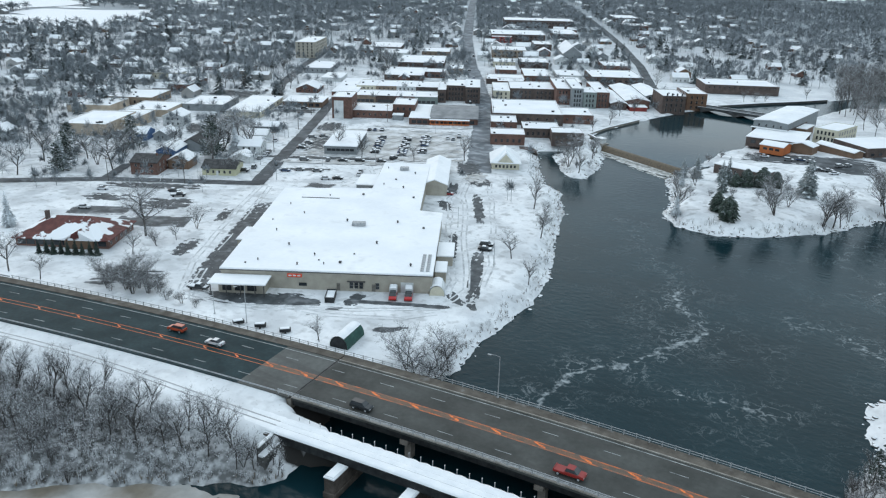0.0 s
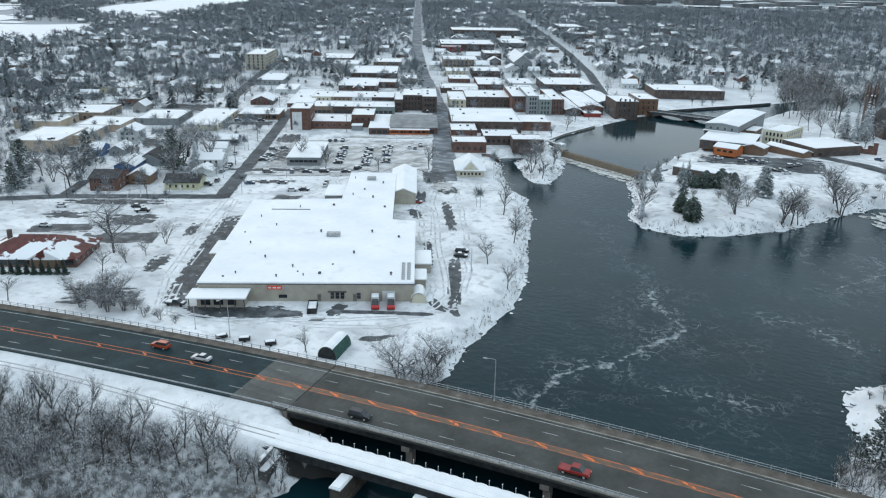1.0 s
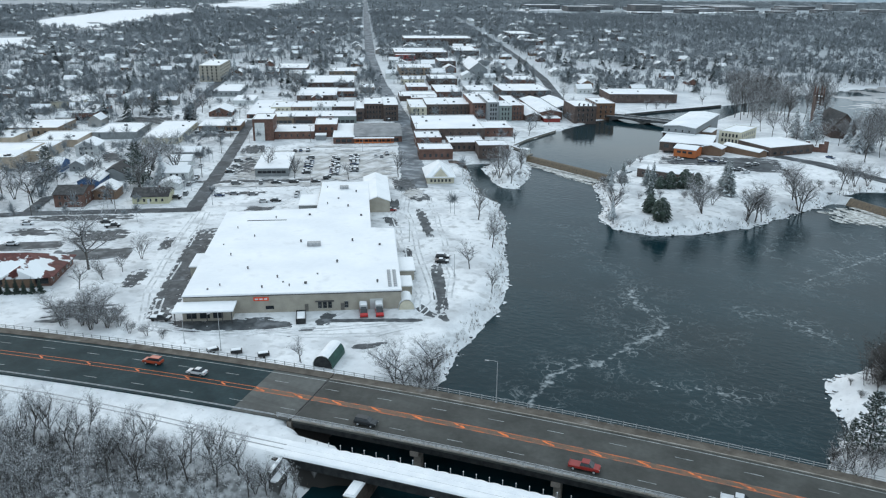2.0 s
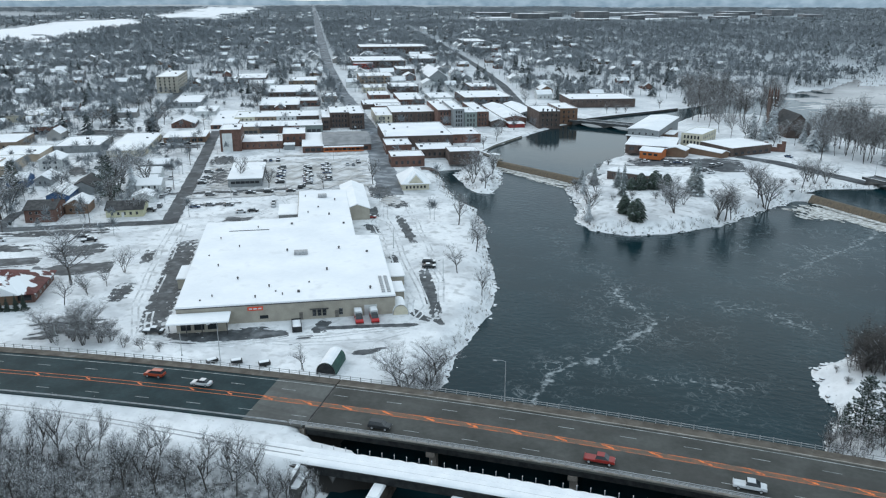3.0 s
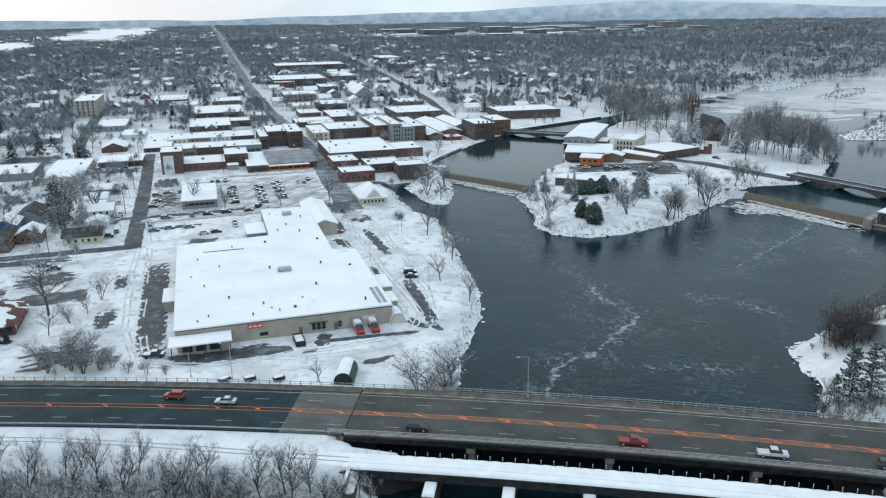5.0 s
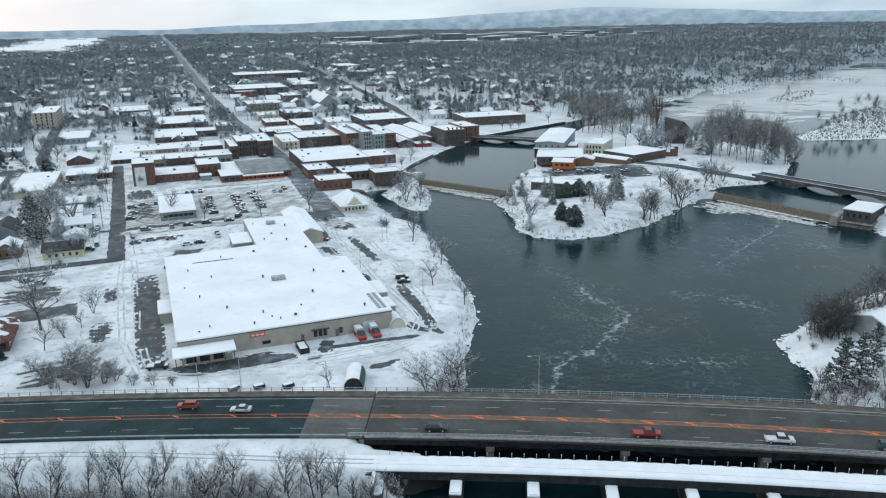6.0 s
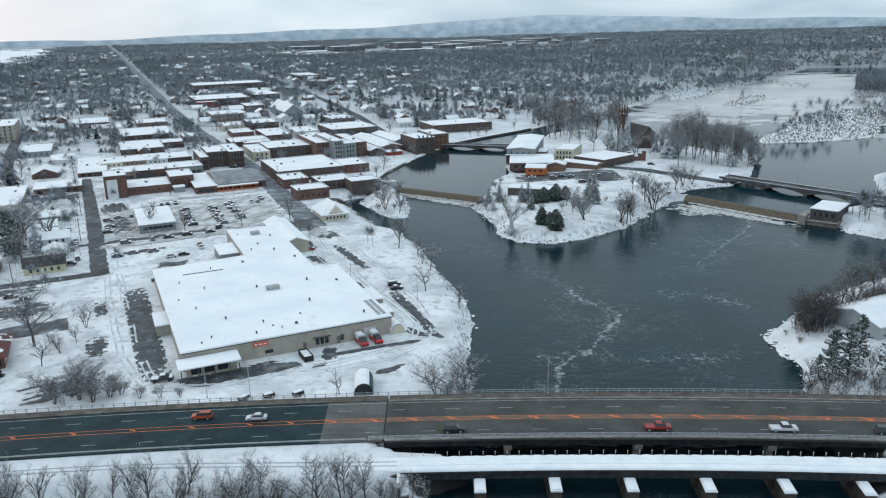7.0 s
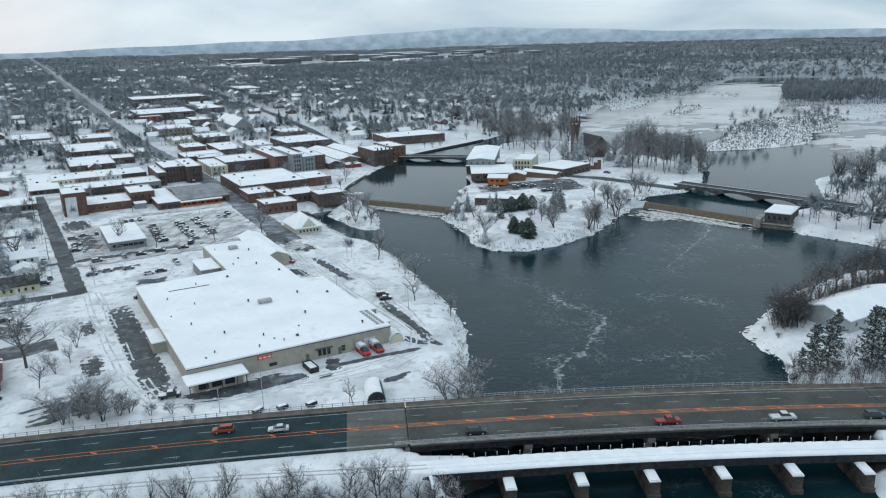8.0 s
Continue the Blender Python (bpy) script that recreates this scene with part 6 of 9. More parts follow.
gable_house(-40, -29.8, 154, 166, 5.0, 1.8, white_siding, "two-storey white house with a snowy roof", "u", front=W(2, 3, "small", 0.9, 2.4), right=W(2, 3, "small", 0.9, 2.4))
gable_house(-40, -31, 141, 150, 2.8, 1.6, white_siding, "small white garage under snow", "v", "garage", "garage")
gable_house(-101, -90, 218, 232, 5.4, 2.4, white_siding, "two-storey white house with a snowy roof", "v", front=W(2, 3, "small", 0.9, 2.6), right=W(2, 3, "small", 0.9, 2.6))
gable_house(-104, -95, 180, 192, 3.6, 2.2, blue_siding, "dark blue house under snow", "u", front=W(1, 3, "small", 1.0))
gable_house(-92, -85, 182, 196, 3.2, 2.0, grey_siding, "grey house under snow", "v", front=W(1, 2, "small", 1.0))
gable_house(-76, -66.8, 145, 160, 3.8, 2.2, blue_siding, "blue house with a snowy roof", "v", front=W(1, 3, "small", 1.2), right=W(1, 4, "small", 1.2))
gable_house(-70, -60, 160, 178, 3.6, 2.6, grey_siding, "grey barn with a bare dark roof", "v", "barn", "barn", roof_mat=dark_roof)
gable_house(-63.5, -54.5, 127, 138, 4.0, 2.2, brown_wood, "brown timber house with a snowy roof", "v", front=W(1, 3, "small", 1.2))
gable_house(-75.5, -64, 116, 131, 5.2, 2.0, brick_red, "brick two-storey house with a bare dark roof", "u", roof_mat=dark_roof, front=W(2, 4, "small", 0.9, 2.4), right=W(2, 3, "small", 0.9, 2.4), chimney=(9.5, 6))
gable_house(-45.5, -31, 118.5, 130, 3.2, 2.2, yellow_siding, "pale yellow house with a dark roof", "u", roof_mat=dark_roof, front=W(1, 5, "small", 1.0, door=("white", 0.45)), chimney=(10, 6))
gable_house(-202, -189, 303, 320, 4.4, 3.0, white_siding, "white house with a snowy roof", "v", front=W(2, 3, "small", 0.9, 2.3))
gable_house(-188, -174, 308, 322, 3.6, 2.2, white_siding, "white house under snow", "u", front=W(1, 4, "small", 0.9), chimney=(12, 6))
# red-roofed pavilion
def hip_house(u0, u1, v0, v1, h, rise, label, name, category, wall, top, windows):
    w, d = u1 - u0, v1 - v0
    b = thing(name, town(u0, v0), label, category)
    part("wall", box_bm(0, w, 0, d, -1, h), wall, b)
    o, k = 0.9, min(w, d) / 2
    bm = bmesh.new()
    c = [bm.verts.new(p) for p in ((-o, -o, h), (w + o, -o, h), (w + o, d + o, h), (-o, d + o, h))]
    lo = [bm.verts.new((p.co.x, p.co.y, h - 0.3)) for p in c]
    r = [bm.verts.new((k, k, h + rise)), bm.verts.new((w - k, k, h + rise) if w > d else (k, d - k, h + rise))]
    if w > d:
        fs = ((c[0], c[1], r[1], r[0]), (c[1], c[2], r[1]), (c[2], c[3], r[0], r[1]), (c[3], c[0], r[0]), lo[::-1])
    else:
        fs = ((c[0], c[1], r[0]), (c[1], c[2], r[1], r[0]), (c[2], c[3], r[1]), (c[3], c[0], r[0], r[1]), lo[::-1])
    for f in fs:
        bm.faces.new(f)
    for i in range(4):
        bm.faces.new((lo[i], lo[(i + 1) % 4], c[(i + 1) % 4], c[i]))
    part("roof", bm, top, b, "hipped roof with snow")
    for i in range(windows):
        put("window", WIN["shop" if w > 20 else "small"], b, 2 + (w - 4) * i / (windows - 1), 0, 0.7, 0)
    for i in range(5):
        put("window", WIN["small"], b, w, 2 + (d - 4) * i / 4, 0.8, 90)
    return b


pav = hip_house(*PAVILION)
# cross gable towards the river walk
bm = bmesh.new()
for y0, y1, pts in ((-0.6, 9.5, [(1.9, 3.1), (10.6, 3.1), (6.25, 8.0)]),):
    e0 = [bm.verts.new((x, y0, z)) for x, z in pts]
    e1 = [bm.verts.new((x, y1, z)) for x, z in pts]
    bm.faces.new(e0)
    for i in range(3):
        bm.faces.new((e0[i], e1[i], e1[(i + 1) % 3], e0[(i + 1) % 3]))
bmesh.ops.recalc_face_normals(bm, faces=bm.faces)
part("cross_gable", bm, roof_snow, pav, "snowy cross gable")
bm = bmesh.new()
bm.faces.new([bm.verts.new(p) for p in ((2.7, -0.63, 3.2), (9.8, -0.63, 3.2), (6.25, -0.63, 7.2))])
part("gable_wall", bm, cream, pav, "cream gable wall")
red_patchy = material("red_roof_snow_patches", (0.085, 0.026, 0.023), (0.14, 0.042, 0.036), 0.6, 0.6, fine=0.12)
over(red_patchy, SNOW_C, 0.13, 0.50, 0.52)
rest = hip_house(-74.5, -44.5, 26, 45, 3.0, 4.6, "low brick restaurant with a hipped dark red roof", "restaurant", "restaurant", brick_red, red_patchy, 10)
bm = bmesh.new()
e0 = [bm.verts.new(p) for p in ((15.5, -1.6, 2.9), (26.5, -1.6, 2.9), (21, -1.6, 6.0))]
e1 = [bm.verts.new(p) for p in ((15.5, 8.5, 2.9), (26.5, 8.5, 2.9), (21, 8.5, 6.0))]
bm.faces.new(e0)
for i in range(3):
    bm.faces.new((e0[i], e1[i], e1[(i + 1) % 3], e0[(i + 1) % 3]))
bmesh.ops.recalc_face_normals(bm, faces=bm.faces)
part("cross_gable", bm, red_patchy, rest, "dark red entrance gable with snow")
part("chimney", box_bm(5.6, 6.8, 9.0, 10.2, 5.5, 9.0, 0.05), brick_dark, rest)
part("porch_wall", box_bm(16.5, 25.5, -1.2, -0.02, -0.3, 2.88), brown_wood, rest)

# ---- island ----
IZ = 6.0
def isl(x, y, turn, z=IZ):
    return Matrix.Translation((x, y, z)) @ Matrix.Rotation(radians(turn), 4, "Z")



# ---- trees ----
BLOCKS = []
for o in scene.objects:
    if o.parent is None and o.type == "EMPTY":
        for c in o.children:
            if c.name.split(".")[0] == "wall":
                pts = [c.matrix_basis @ Vector(q) for q in c.bound_box]
                d = o.matrix_world.translation
                q = Vector((d.x, d.y)) - GO
                BLOCKS.append((q.dot(GU), q.dot(GV), max(p.x for p in pts), max(p.y for p in pts)))


def ob_near(u, v, b, gap=1.5):
    return b[0] - gap < u < b[0] + b[2] + gap and b[1] - gap < v < b[1] + b[3] + gap


def branch_set(seed, height, spread_, levels, kids, twigs, lean=0.0, stems=1, girth=1.0):
    """Limbs as (a, b, ra, rb) and end twigs as (a, b, width)."""
    r = random.Random(seed)
    limbs, ends = [], []

    def grow(p, d, length, rad, level):
        n = 3 if level == 0 else 2
        q = Vector(p)
        dirn = Vector(d)
        for i in range(n):
            dirn = (dirn + Vector((r.uniform(-1, 1), r.uniform(-1, 1), r.uniform(-0.3, 0.7))) * 0.16).normalized()
            nq = q + dirn * length / n
            r0, r1 = rad * (1 - 0.35 * i / n), rad * (1 - 0.35 * (i + 1) / n)
            limbs.append((q.copy(), nq.copy(), r0, r1))
            if level < levels:
                for k in range(kids[level] if i else (0 if level == 0 else kids[level] // 2)):
                    az = r.uniform(0, 6.283)
                    side = Vector((math.cos(az), math.sin(az), r.uniform(-0.05, 0.5)))
                    nd = (dirn * r.uniform(0.5, 0.9) + side * spread_).normalized()
                    f = r.uniform(0.3, 1.0)
                    grow(q + (nq - q) * f, nd, length * r.uniform(0.42, 0.66), rad * 0.5, level + 1)
            else:
                for k in range(twigs):
                    az = r.uniform(0, 6.283)
                    nd = (dirn * 0.8 + Vector((math.cos(az), math.sin(az), r.uniform(-0.3, 0.6))) * 0.8).normalized()
                    a = q + (nq - q) * r.random()
                    ends.append((a, a + nd * r.uniform(0.5, 1.3) * height / 12, 0.013 * height / 10 + 0.010))
            q = nq

    for s in range(stems):
        az = r.uniform(0, 6.283)
        d = Vector((math.cos(az) * 0.25 * (stems > 1) + lean, math.sin(az) * 0.25 * (stems > 1), 1)).normalized()
        grow((math.cos(az) * 0.2 * (stems > 1), math.sin(az) * 0.2 * (stems > 1), -0.3), d, height * r.uniform(0.55, 0.68), (height * 0.017 / stems ** 0.4 + 0.03) * girth, 0)
    return limbs, ends


def tree_template(kind, label, seed, height, spread_=0.8, levels=3, kids=(4, 3, 3), twigs=3, stems=1, lean=0.0, category="tree", crown=None, clots=80, girth=1.0):
    t = thing(kind, pose(0, 0, -500), label, category)
    limbs, ends = branch_set(seed, height, spread_, levels, kids, twigs, lean, stems, girth)
    bm = bmesh.new()
    thin = []
    for a, b, ra, rb in limbs:
        if ra > 0.055:
            add_tube(bm, a, b, ra, rb, 5 if ra > 0.12 else 4, cap=False)
        else:
            thin.append((a, b, max(ra, 0.016) * 1.35))
    part("trunk", bm, bark, t)
    V, F = [], []
    r = random.Random(seed + 1)
    for a, b, w in thin + ends:
        d = (b - a).normalized()
        s = d.cross(Vector((r.uniform(-1, 1), r.uniform(-1, 1), r.uniform(-1, 1)))).normalized() * w / 2
        k = len(V)
        V += [a - s, a + s, b + s * 0.4, b - s * 0.4]
        F.append((k, k + 1, k + 2, k + 3))
    mesh_object("crown", V, F, crown or twig, t)
    # small clots of snow held in the forks and on the outer twigs
    V, F = [], []
    for a, b, w in r.sample(thin + ends, min(len(thin + ends), clots)):
        f = r.uniform(0.2, 0.8)
        c, d = a + (b - a) * f, (b - a).normalized()
        across = Vector((-d.y, d.x, 0.05)).normalized()
        k, q, ln = len(V), r.uniform(0.035, 0.085) * (height / 12) ** 0.5, min((b - a).length * 0.5, r.uniform(0.12, 0.4))
        V += [c - d * ln, c - across * q, c + d * ln, c + across * q, c + Vector((0, 0, q * 1.1))]
        F += [(k, k + 1, k + 4), (k + 1, k + 2, k + 4), (k + 2, k + 3, k + 4), (k + 3, k, k + 4), (k + 3, k + 2, k + 1, k)]
    tagged(mesh_object("branch_snow", V, F, snow, t), "clots of snow on the twigs", kind="stuff")
    t["span"] = height
    return t


def conifer_template(kind, label, seed, height, width, layers, per, droop=0.25, bare=0.08, rounded=False, mat=needle):
    t = thing(kind, pose(0, 0, -500), label, "conifer")
    bm = bmesh.new()
    add_tube(bm, (0, 0, -0.3), (0, 0, height * 0.95), height * 0.016 + 0.05, 0.03, 6)
    part("trunk", bm, bark, t)
    r = random.Random(seed)
    V, F = [], []
    for i in range(layers):
        f = (i + r.random() * 0.6) / layers
        z = height * (bare + (1 - bare) * f)
        reach = width * (math.sqrt(max(0.0, 1 - (2 * f - 0.75) ** 2 / 1.6)) if rounded else (1 - f) ** 0.85) * r.uniform(0.75, 1.1) + 0.15
        count = max(5, int(per * (1 - (0.2 if rounded else 0.5) * f)))
        for k in range(count):
            az = 6.283 * k / count + r.uniform(-0.4, 0.4)
            c, s = math.cos(az), math.sin(az)
            rr = reach * r.uniform(0.6, 1.15)
            # a bough: ragged leaves of spray to either side of its rib
            pts = [Vector((c * rr * q, s * rr * q, z + rr * (0.12 * q - droop * q * q * 1.6) + r.uniform(-0.06, 0.06) * rr)) for q in (0.08, 0.4, 0.72, 1.0)]
            side = Vector((-s, c, 0))
            for j in range(3):
                w0 = rr * (0.06, 0.30, 0.22)[j] * r.uniform(0.7, 1.3)
                w1 = rr * (0.24, 0.17, 0.03)[j] * r.uniform(0.7, 1.3)
                for sg in (-1, 1):
                    b0 = len(V)
                    V += [pts[j], pts[j] + side * sg * w0 - Vector((0, 0, 0.55 * w0)), pts[j + 1] + side * sg * w1 - Vector((0, 0, 0.6 * w1)), pts[j + 1]]
                    F.append((b0, b0 + 1, b0 + 2, b0 + 3) if sg < 0 else (b0, b0 + 3, b0 + 2, b0 + 1))
    mesh_object("crown", V, F, mat, t)
    t["span"] = height
    return t


def pine_template(kind, label, seed, height, width, boughs):
    """Uneven boughs with fans of needle sprays and lumps of snow."""
    t = thing(kind, pose(0, 0, -500), label, "conifer")
    r = random.Random(seed)
    bm = bmesh.new()
    add_tube(bm, (0, 0, -0.3), (0.15, 0.1, height * 0.96), height * 0.017 + 0.04, 0.03, 6)
    V, F, SV, SF = [], [], [], []
    for k in range(boughs):
        f = ((k + r.random()) / boughs) ** 0.9
        z, az = height * (0.06 + 0.92 * f), r.uniform(0, 6.283)
        reach = width * (1 - f) ** 0.65 * r.uniform(0.45, 1.1) + 0.35
        out = Vector((math.cos(az), math.sin(az), 0))
        a = Vector((0.15 * f, 0.1 * f, z))
        rise = r.uniform(-0.12, 0.22) + 0.35 * f
        b = a + out * reach + Vector((0, 0, rise * reach))
        add_tube(bm, a, b, 0.05, 0.015, 3, cap=False)
        side = Vector((-out.y, out.x, 0))
        for q in range(36):
            g = r.uniform(0.2, 1.02)
            spread_ = reach * 0.34 * (1.15 - g)
            c = a + (b - a) * g + side * r.uniform(-1, 1) * spread_ + Vector((0, 0, r.uniform(-0.1, 0.15)))
            d = (out * r.uniform(0.2, 1.0) + side * r.uniform(-0.9, 0.9) + Vector((0, 0, r.uniform(-0.15, 0.7)))).normalized() * r.uniform(0.35, 0.75)
            w = d.cross(Vector((r.uniform(-1, 1), r.uniform(-1, 1), r.uniform(-0.4, 1)))).normalized() * r.uniform(0.10, 0.2)
            n = len(V)
            V += [c - d * 0.35, c + w, c + d * 0.65, c - w]
            F.append((n, n + 1, n + 2, n + 3))
        for q in range(r.choice((0, 1, 1, 2))):
            c = a + (b - a) * r.uniform(0.35, 1.0) + side * r.uniform(-0.25, 0.25) * reach * 0.5 + Vector((0, 0, 0.1))
            n, e = len(SV), r.uniform(0.10, 0.25)
            SV += [c + Vector((math.cos(x) * e * r.uniform(0.7, 1.4), math.sin(x) * e * r.uniform(0.7, 1.4), -0.15 * e)) for x in (0.2, 1.5, 2.8, 4.1, 5.3)] + [c + Vector((0, 0, e * 0.6))]
            SF += [(n + p, n + (p + 1) % 5, n + 5) for p in range(5)]
    part("trunk", bm, bark, t)
    mesh_object("crown", V, F, pine_needle, t)
    tagged(mesh_object("bough_snow", SV, SF, snow, t), "lumps of snow on the boughs", kind="stuff")
    t["span"] = height
    return t


BARE = [tree_template("bare_tree", "bare broadleaf tree with snow-dusted branches", 11, 12, 0.75, 3, (5, 3, 3), 4),
        tree_template("bare_tree", "bare broadleaf tree with snow-dusted branches", 12, 12, 0.95, 3, (5, 3, 3), 4),
        tree_template("bare_tree", "slender bare tree with snow on its twigs", 13, 12, 0.55, 3, (6, 3, 2), 4),
        tree_template("bare_tree", "bare tree with several stems and frosted twigs", 14, 11, 0.7, 3, (4, 3, 2), 5, stems=3)]
TALL = [tree_template("bare_tree", "tall slender bare tree with frosted twigs", 71, 14, 0.5, 3, (6, 4, 3), 4, girth=0.55, clots=60),
        tree_template("bare_tree", "tall bare tree with a light frosted crown", 72, 14, 0.65, 3, (6, 4, 3), 4, girth=0.6, clots=60)]
SOMBRE = [tree_template("bare_tree", "dark leafless tree of several stems beside the far bank", 15, 11, 0.7, 3, (4, 3, 2), 6, stems=3, crown=dark_twig, clots=8),
          tree_template("bare_tree", "dark leafless tree on the far bank", 16, 12, 0.7, 3, (5, 3, 3), 5, crown=dark_twig, clots=8)]
LADEN = [tree_template("bare_tree", "tall dark bare tree with snow-lined branches on the wooded bank", 61, 13, 0.6, 3, (5, 4, 3), 4, crown=laden_twig, clots=330),
         tree_template("bare_tree", "forked bare tree with snow along its branches", 62, 13, 0.55, 3, (5, 3, 3), 5, stems=2, crown=laden_twig, clots=330),
         tree_template("bare_tree", "slender leaning bare tree lined with snow", 63, 13, 0.5, 3, (6, 3, 2), 5, lean=0.12, crown=laden_twig, clots=280)]
BIG = tree_template("bare_tree", "tall spreading bare tree beside the car park", 21, 12, 1.0, 3, (6, 4, 3), 4)
BUSH = [tree_template("bare_shrub", "leafless snow-dusted shrub with many stems", 31, 6, 0.9, 2, (5, 5), 5, stems=5, category="shrub"),
        tree_template("bare_shrub", "tangled leafless shrub with many stems", 32, 6, 1.1, 2, (5, 4), 6, stems=6, category="shrub")]
SPRUCE = [conifer_template("spruce_tree", "dark green spruce with snow on its boughs", 41, 14, 3.1, 24, 13, 0.28),
          conifer_template("spruce_tree", "tall narrow spruce with snow-laden boughs", 42, 14, 2.7, 25, 12, 0.38, mat=laden_needle)]
PINE = [pine_template("pine_tree", "green pine with snow caught in its open boughs", 43, 14, 4.6, 120),
        pine_template("pine_tree", "open green pine with snowy boughs", 44, 14, 4.2, 100)]
CEDAR = [conifer_template("cedar_bush", "rounded dark evergreen bush dusted with snow", 45, 9, 4.4, 20, 17, 0.3, 0.02, True, cedar_needle)]
CONE = conifer_template("hedge_conifer", "narrow clipped dark evergreen beside the restaurant", 46, 9, 2.0, 22, 14, 0.3, 0.02, False, dark_needle)
plant_r = random.Random(99)


def plant(kinds, x, y, h, wide=1.0, z=None):
    t = plant_r.choice(kinds) if isinstance(kinds, list) else kinds
    k = h / t["span"]
    if z is None:
        z = height_at(x, y)
    m = Matrix.Translation((x, y, z - 0.05)) @ Matrix.Rotation(plant_r.uniform(0, 6.28), 4, "Z") @ Matrix.Diagonal((k * wide, k * wide, k, 1))
    return copy_thing(t, m)


# by the store, the car parks and the river walk
plant(BIG, -128.8, 9.3, 20, 1.1)
for x, y, h in ((-133.8, -34, 13), (-120.7, -32, 8.5), (-117.6, -3.8, 8.4), (-118, 5.6, 7.2), (-117.7, 12.8, 6.2), (-121.7, 24.5, 8.2), (-30.2, -13.7, 6.5), (-39.9, 118, 13),
                (-22.6, 90, 11), (-20.5, 65.5, 10), (-7.5, 52.7, 8), (-30, 108, 8), (-27, 98, 6), (-163.7, 146.8, 13), (-143.8, 140.2, 11), (-102.5, 166.8, 13), (-120, 150, 9)):
    plant(BARE, x, y, h)
for k, x, y, h, w in ((1, -3.3, -11.1, 11.5, 1.15), (3, -6.0, -10.0, 10, 1.2), (0, -0.5, -10.5, 9.5, 1.2), (1, 0.2, -2.3, 11.5, 1.1), (3, -1.0, -4.0, 9.5, 1.2), (0, 1.2, -8.0, 8, 1.2)):
    plant(BARE[k], x, y, h, w)
for x, y, h in ((-103, -22, 9), (-100, -18, 9.5), (-96, -16, 8.5), (-93, -19, 9), (-98, -21, 8)):
    plant(BARE[3], x, y, h, 1.1)
for x, y, h in ((-100, -24.5, 6), (-95, -22, 6), (-91, -22.7, 7), (-88, -20, 6), (-86, -18, 5), (-80, -20, 4), (-75, -19, 4), (-70, -18.5, 3), (-104, -19, 5), (-90, -15, 5)):
    plant(BUSH, x, y, h, 1.1)
# among the small houses
for x, y, h in ((-200, 101, 22), (-208, 112, 20), (-215, 129, 18), (-203, 76, 13), (-167, 80, 10.5), (-236, 25, 14), (-214, 55, 15), (-220, 63, 17), (-220, 143, 10), (-190, 90, 14),
                (-185, 70, 9), (-240, 60, 14), (-250, 45, 15), (-247, 75, 14), (-262, 30, 13), (-230, 100, 12), (-319, 390, 20), (-228, 12, 12), (-195, 118, 15)):
    plant(BARE, x, y, h, 1.15)
plant(SPRUCE, -230.5, 41.6, 17, 1.3)
plant(SPRUCE, -174, -12, 13, 1.2)
plant(SPRUCE, -195, 108, 16, 1.4)
for x, y, h in ((-202, 101, 19), (-197, 96, 17), (-234, 46, 15), (-226, 37, 13), (-250, 58, 16), (-240, 84, 17)):
    plant(PINE, x, y, h, 1.2)
for x, y, h in ((-390, 535, 16), (-373, 552, 18), (-470, 480, 18), (-455, 470, 16), (-330, 520, 14)):
    plant(SPRUCE, x, y, h)
for i in range(9):
    p = uvp(-64 + i * 2.3, 20.3 + 0.3 * (i % 2))
    plant(CONE, p[0], p[1], 4.6 + 0.4 * (i % 3), 1.25)
# islet and mill race
for x, y, h in ((-61, 194, 13), (-52.5, 187, 10), (-64, 205, 12), (-58, 215, 11), (-68, 222, 10), (-62, 230, 9)):
    plant(BARE, x, y, h, 1.2)
for x, y, h in ((-56, 192, 3.5), (-66, 198, 4), (-70, 215, 4), (-60, 222, 3.5), (-54, 203, 3.5)):
    plant(BUSH, x, y, h)
# island
for x, y, h, w in ((4.6, 153, 14, 1.1), (37.6, 168, 12.5, 1.1), (54.4, 170.3, 15, 1), (57.7, 175, 15, 1), (73.4, 203, 20, 1), (70, 209, 15, 1), (89, 238, 14, 1), (57.6, 418, 24, 1), (76, 325, 13, 1), (62, 185, 9, 1), (33, 178, 8, 1.2), (30, 190, 9, 1.2)):
    plant(BARE, x, y, h, w)
for x, y, h, w in ((5, 151, 10, 1.2), (12.9, 186, 12, 1.0), (-6, 192, 9, 1.2), (44, 200, 17, 1.2)):
    plant(SPRUCE, x, y, h, w)
for x, y, h, w in ((38, 167, 12, 1.2), (55, 172, 14, 1.0), (74, 202, 15, 1.0), (95, 248, 12, 1.1), (92, 252, 11, 1.1), (100, 252, 10, 1.1), (60, 177, 11, 1.0), (0, 192, 9, 1.2), (34, 196, 9, 1.2), (40, 180, 8, 1.2), (70, 220, 10, 1), (66, 232, 10, 1)):
    plant(BARE, x, y, h, w)
for x, y, h in ((-12, 205, 4), (-10, 196, 4), (2, 178, 3), (10, 178, 3), (18, 182, 4), (28, 184, 4), (34, 186, 4), (36, 200, 4), (50, 205, 3), (58, 215, 3), (80, 238, 4), (86, 242, 4), (100, 258, 4), (-14, 212, 4), (-8, 240, 4), (-6, 255, 4)):
    plant(BUSH, x, y, h, 1.2)
for x, y, h in ((19, 200, 8), (25, 202, 9), (30, 205, 7), (15, 198, 6)):
    plant(CEDAR, x, y, h, 0.9)
plant(CEDAR, 18.5, 158, 8, 0.8)
plant(CEDAR, 24.6, 150.5, 9.5, 0.85)
plant(CEDAR, 22, 156, 6.5, 0.8)
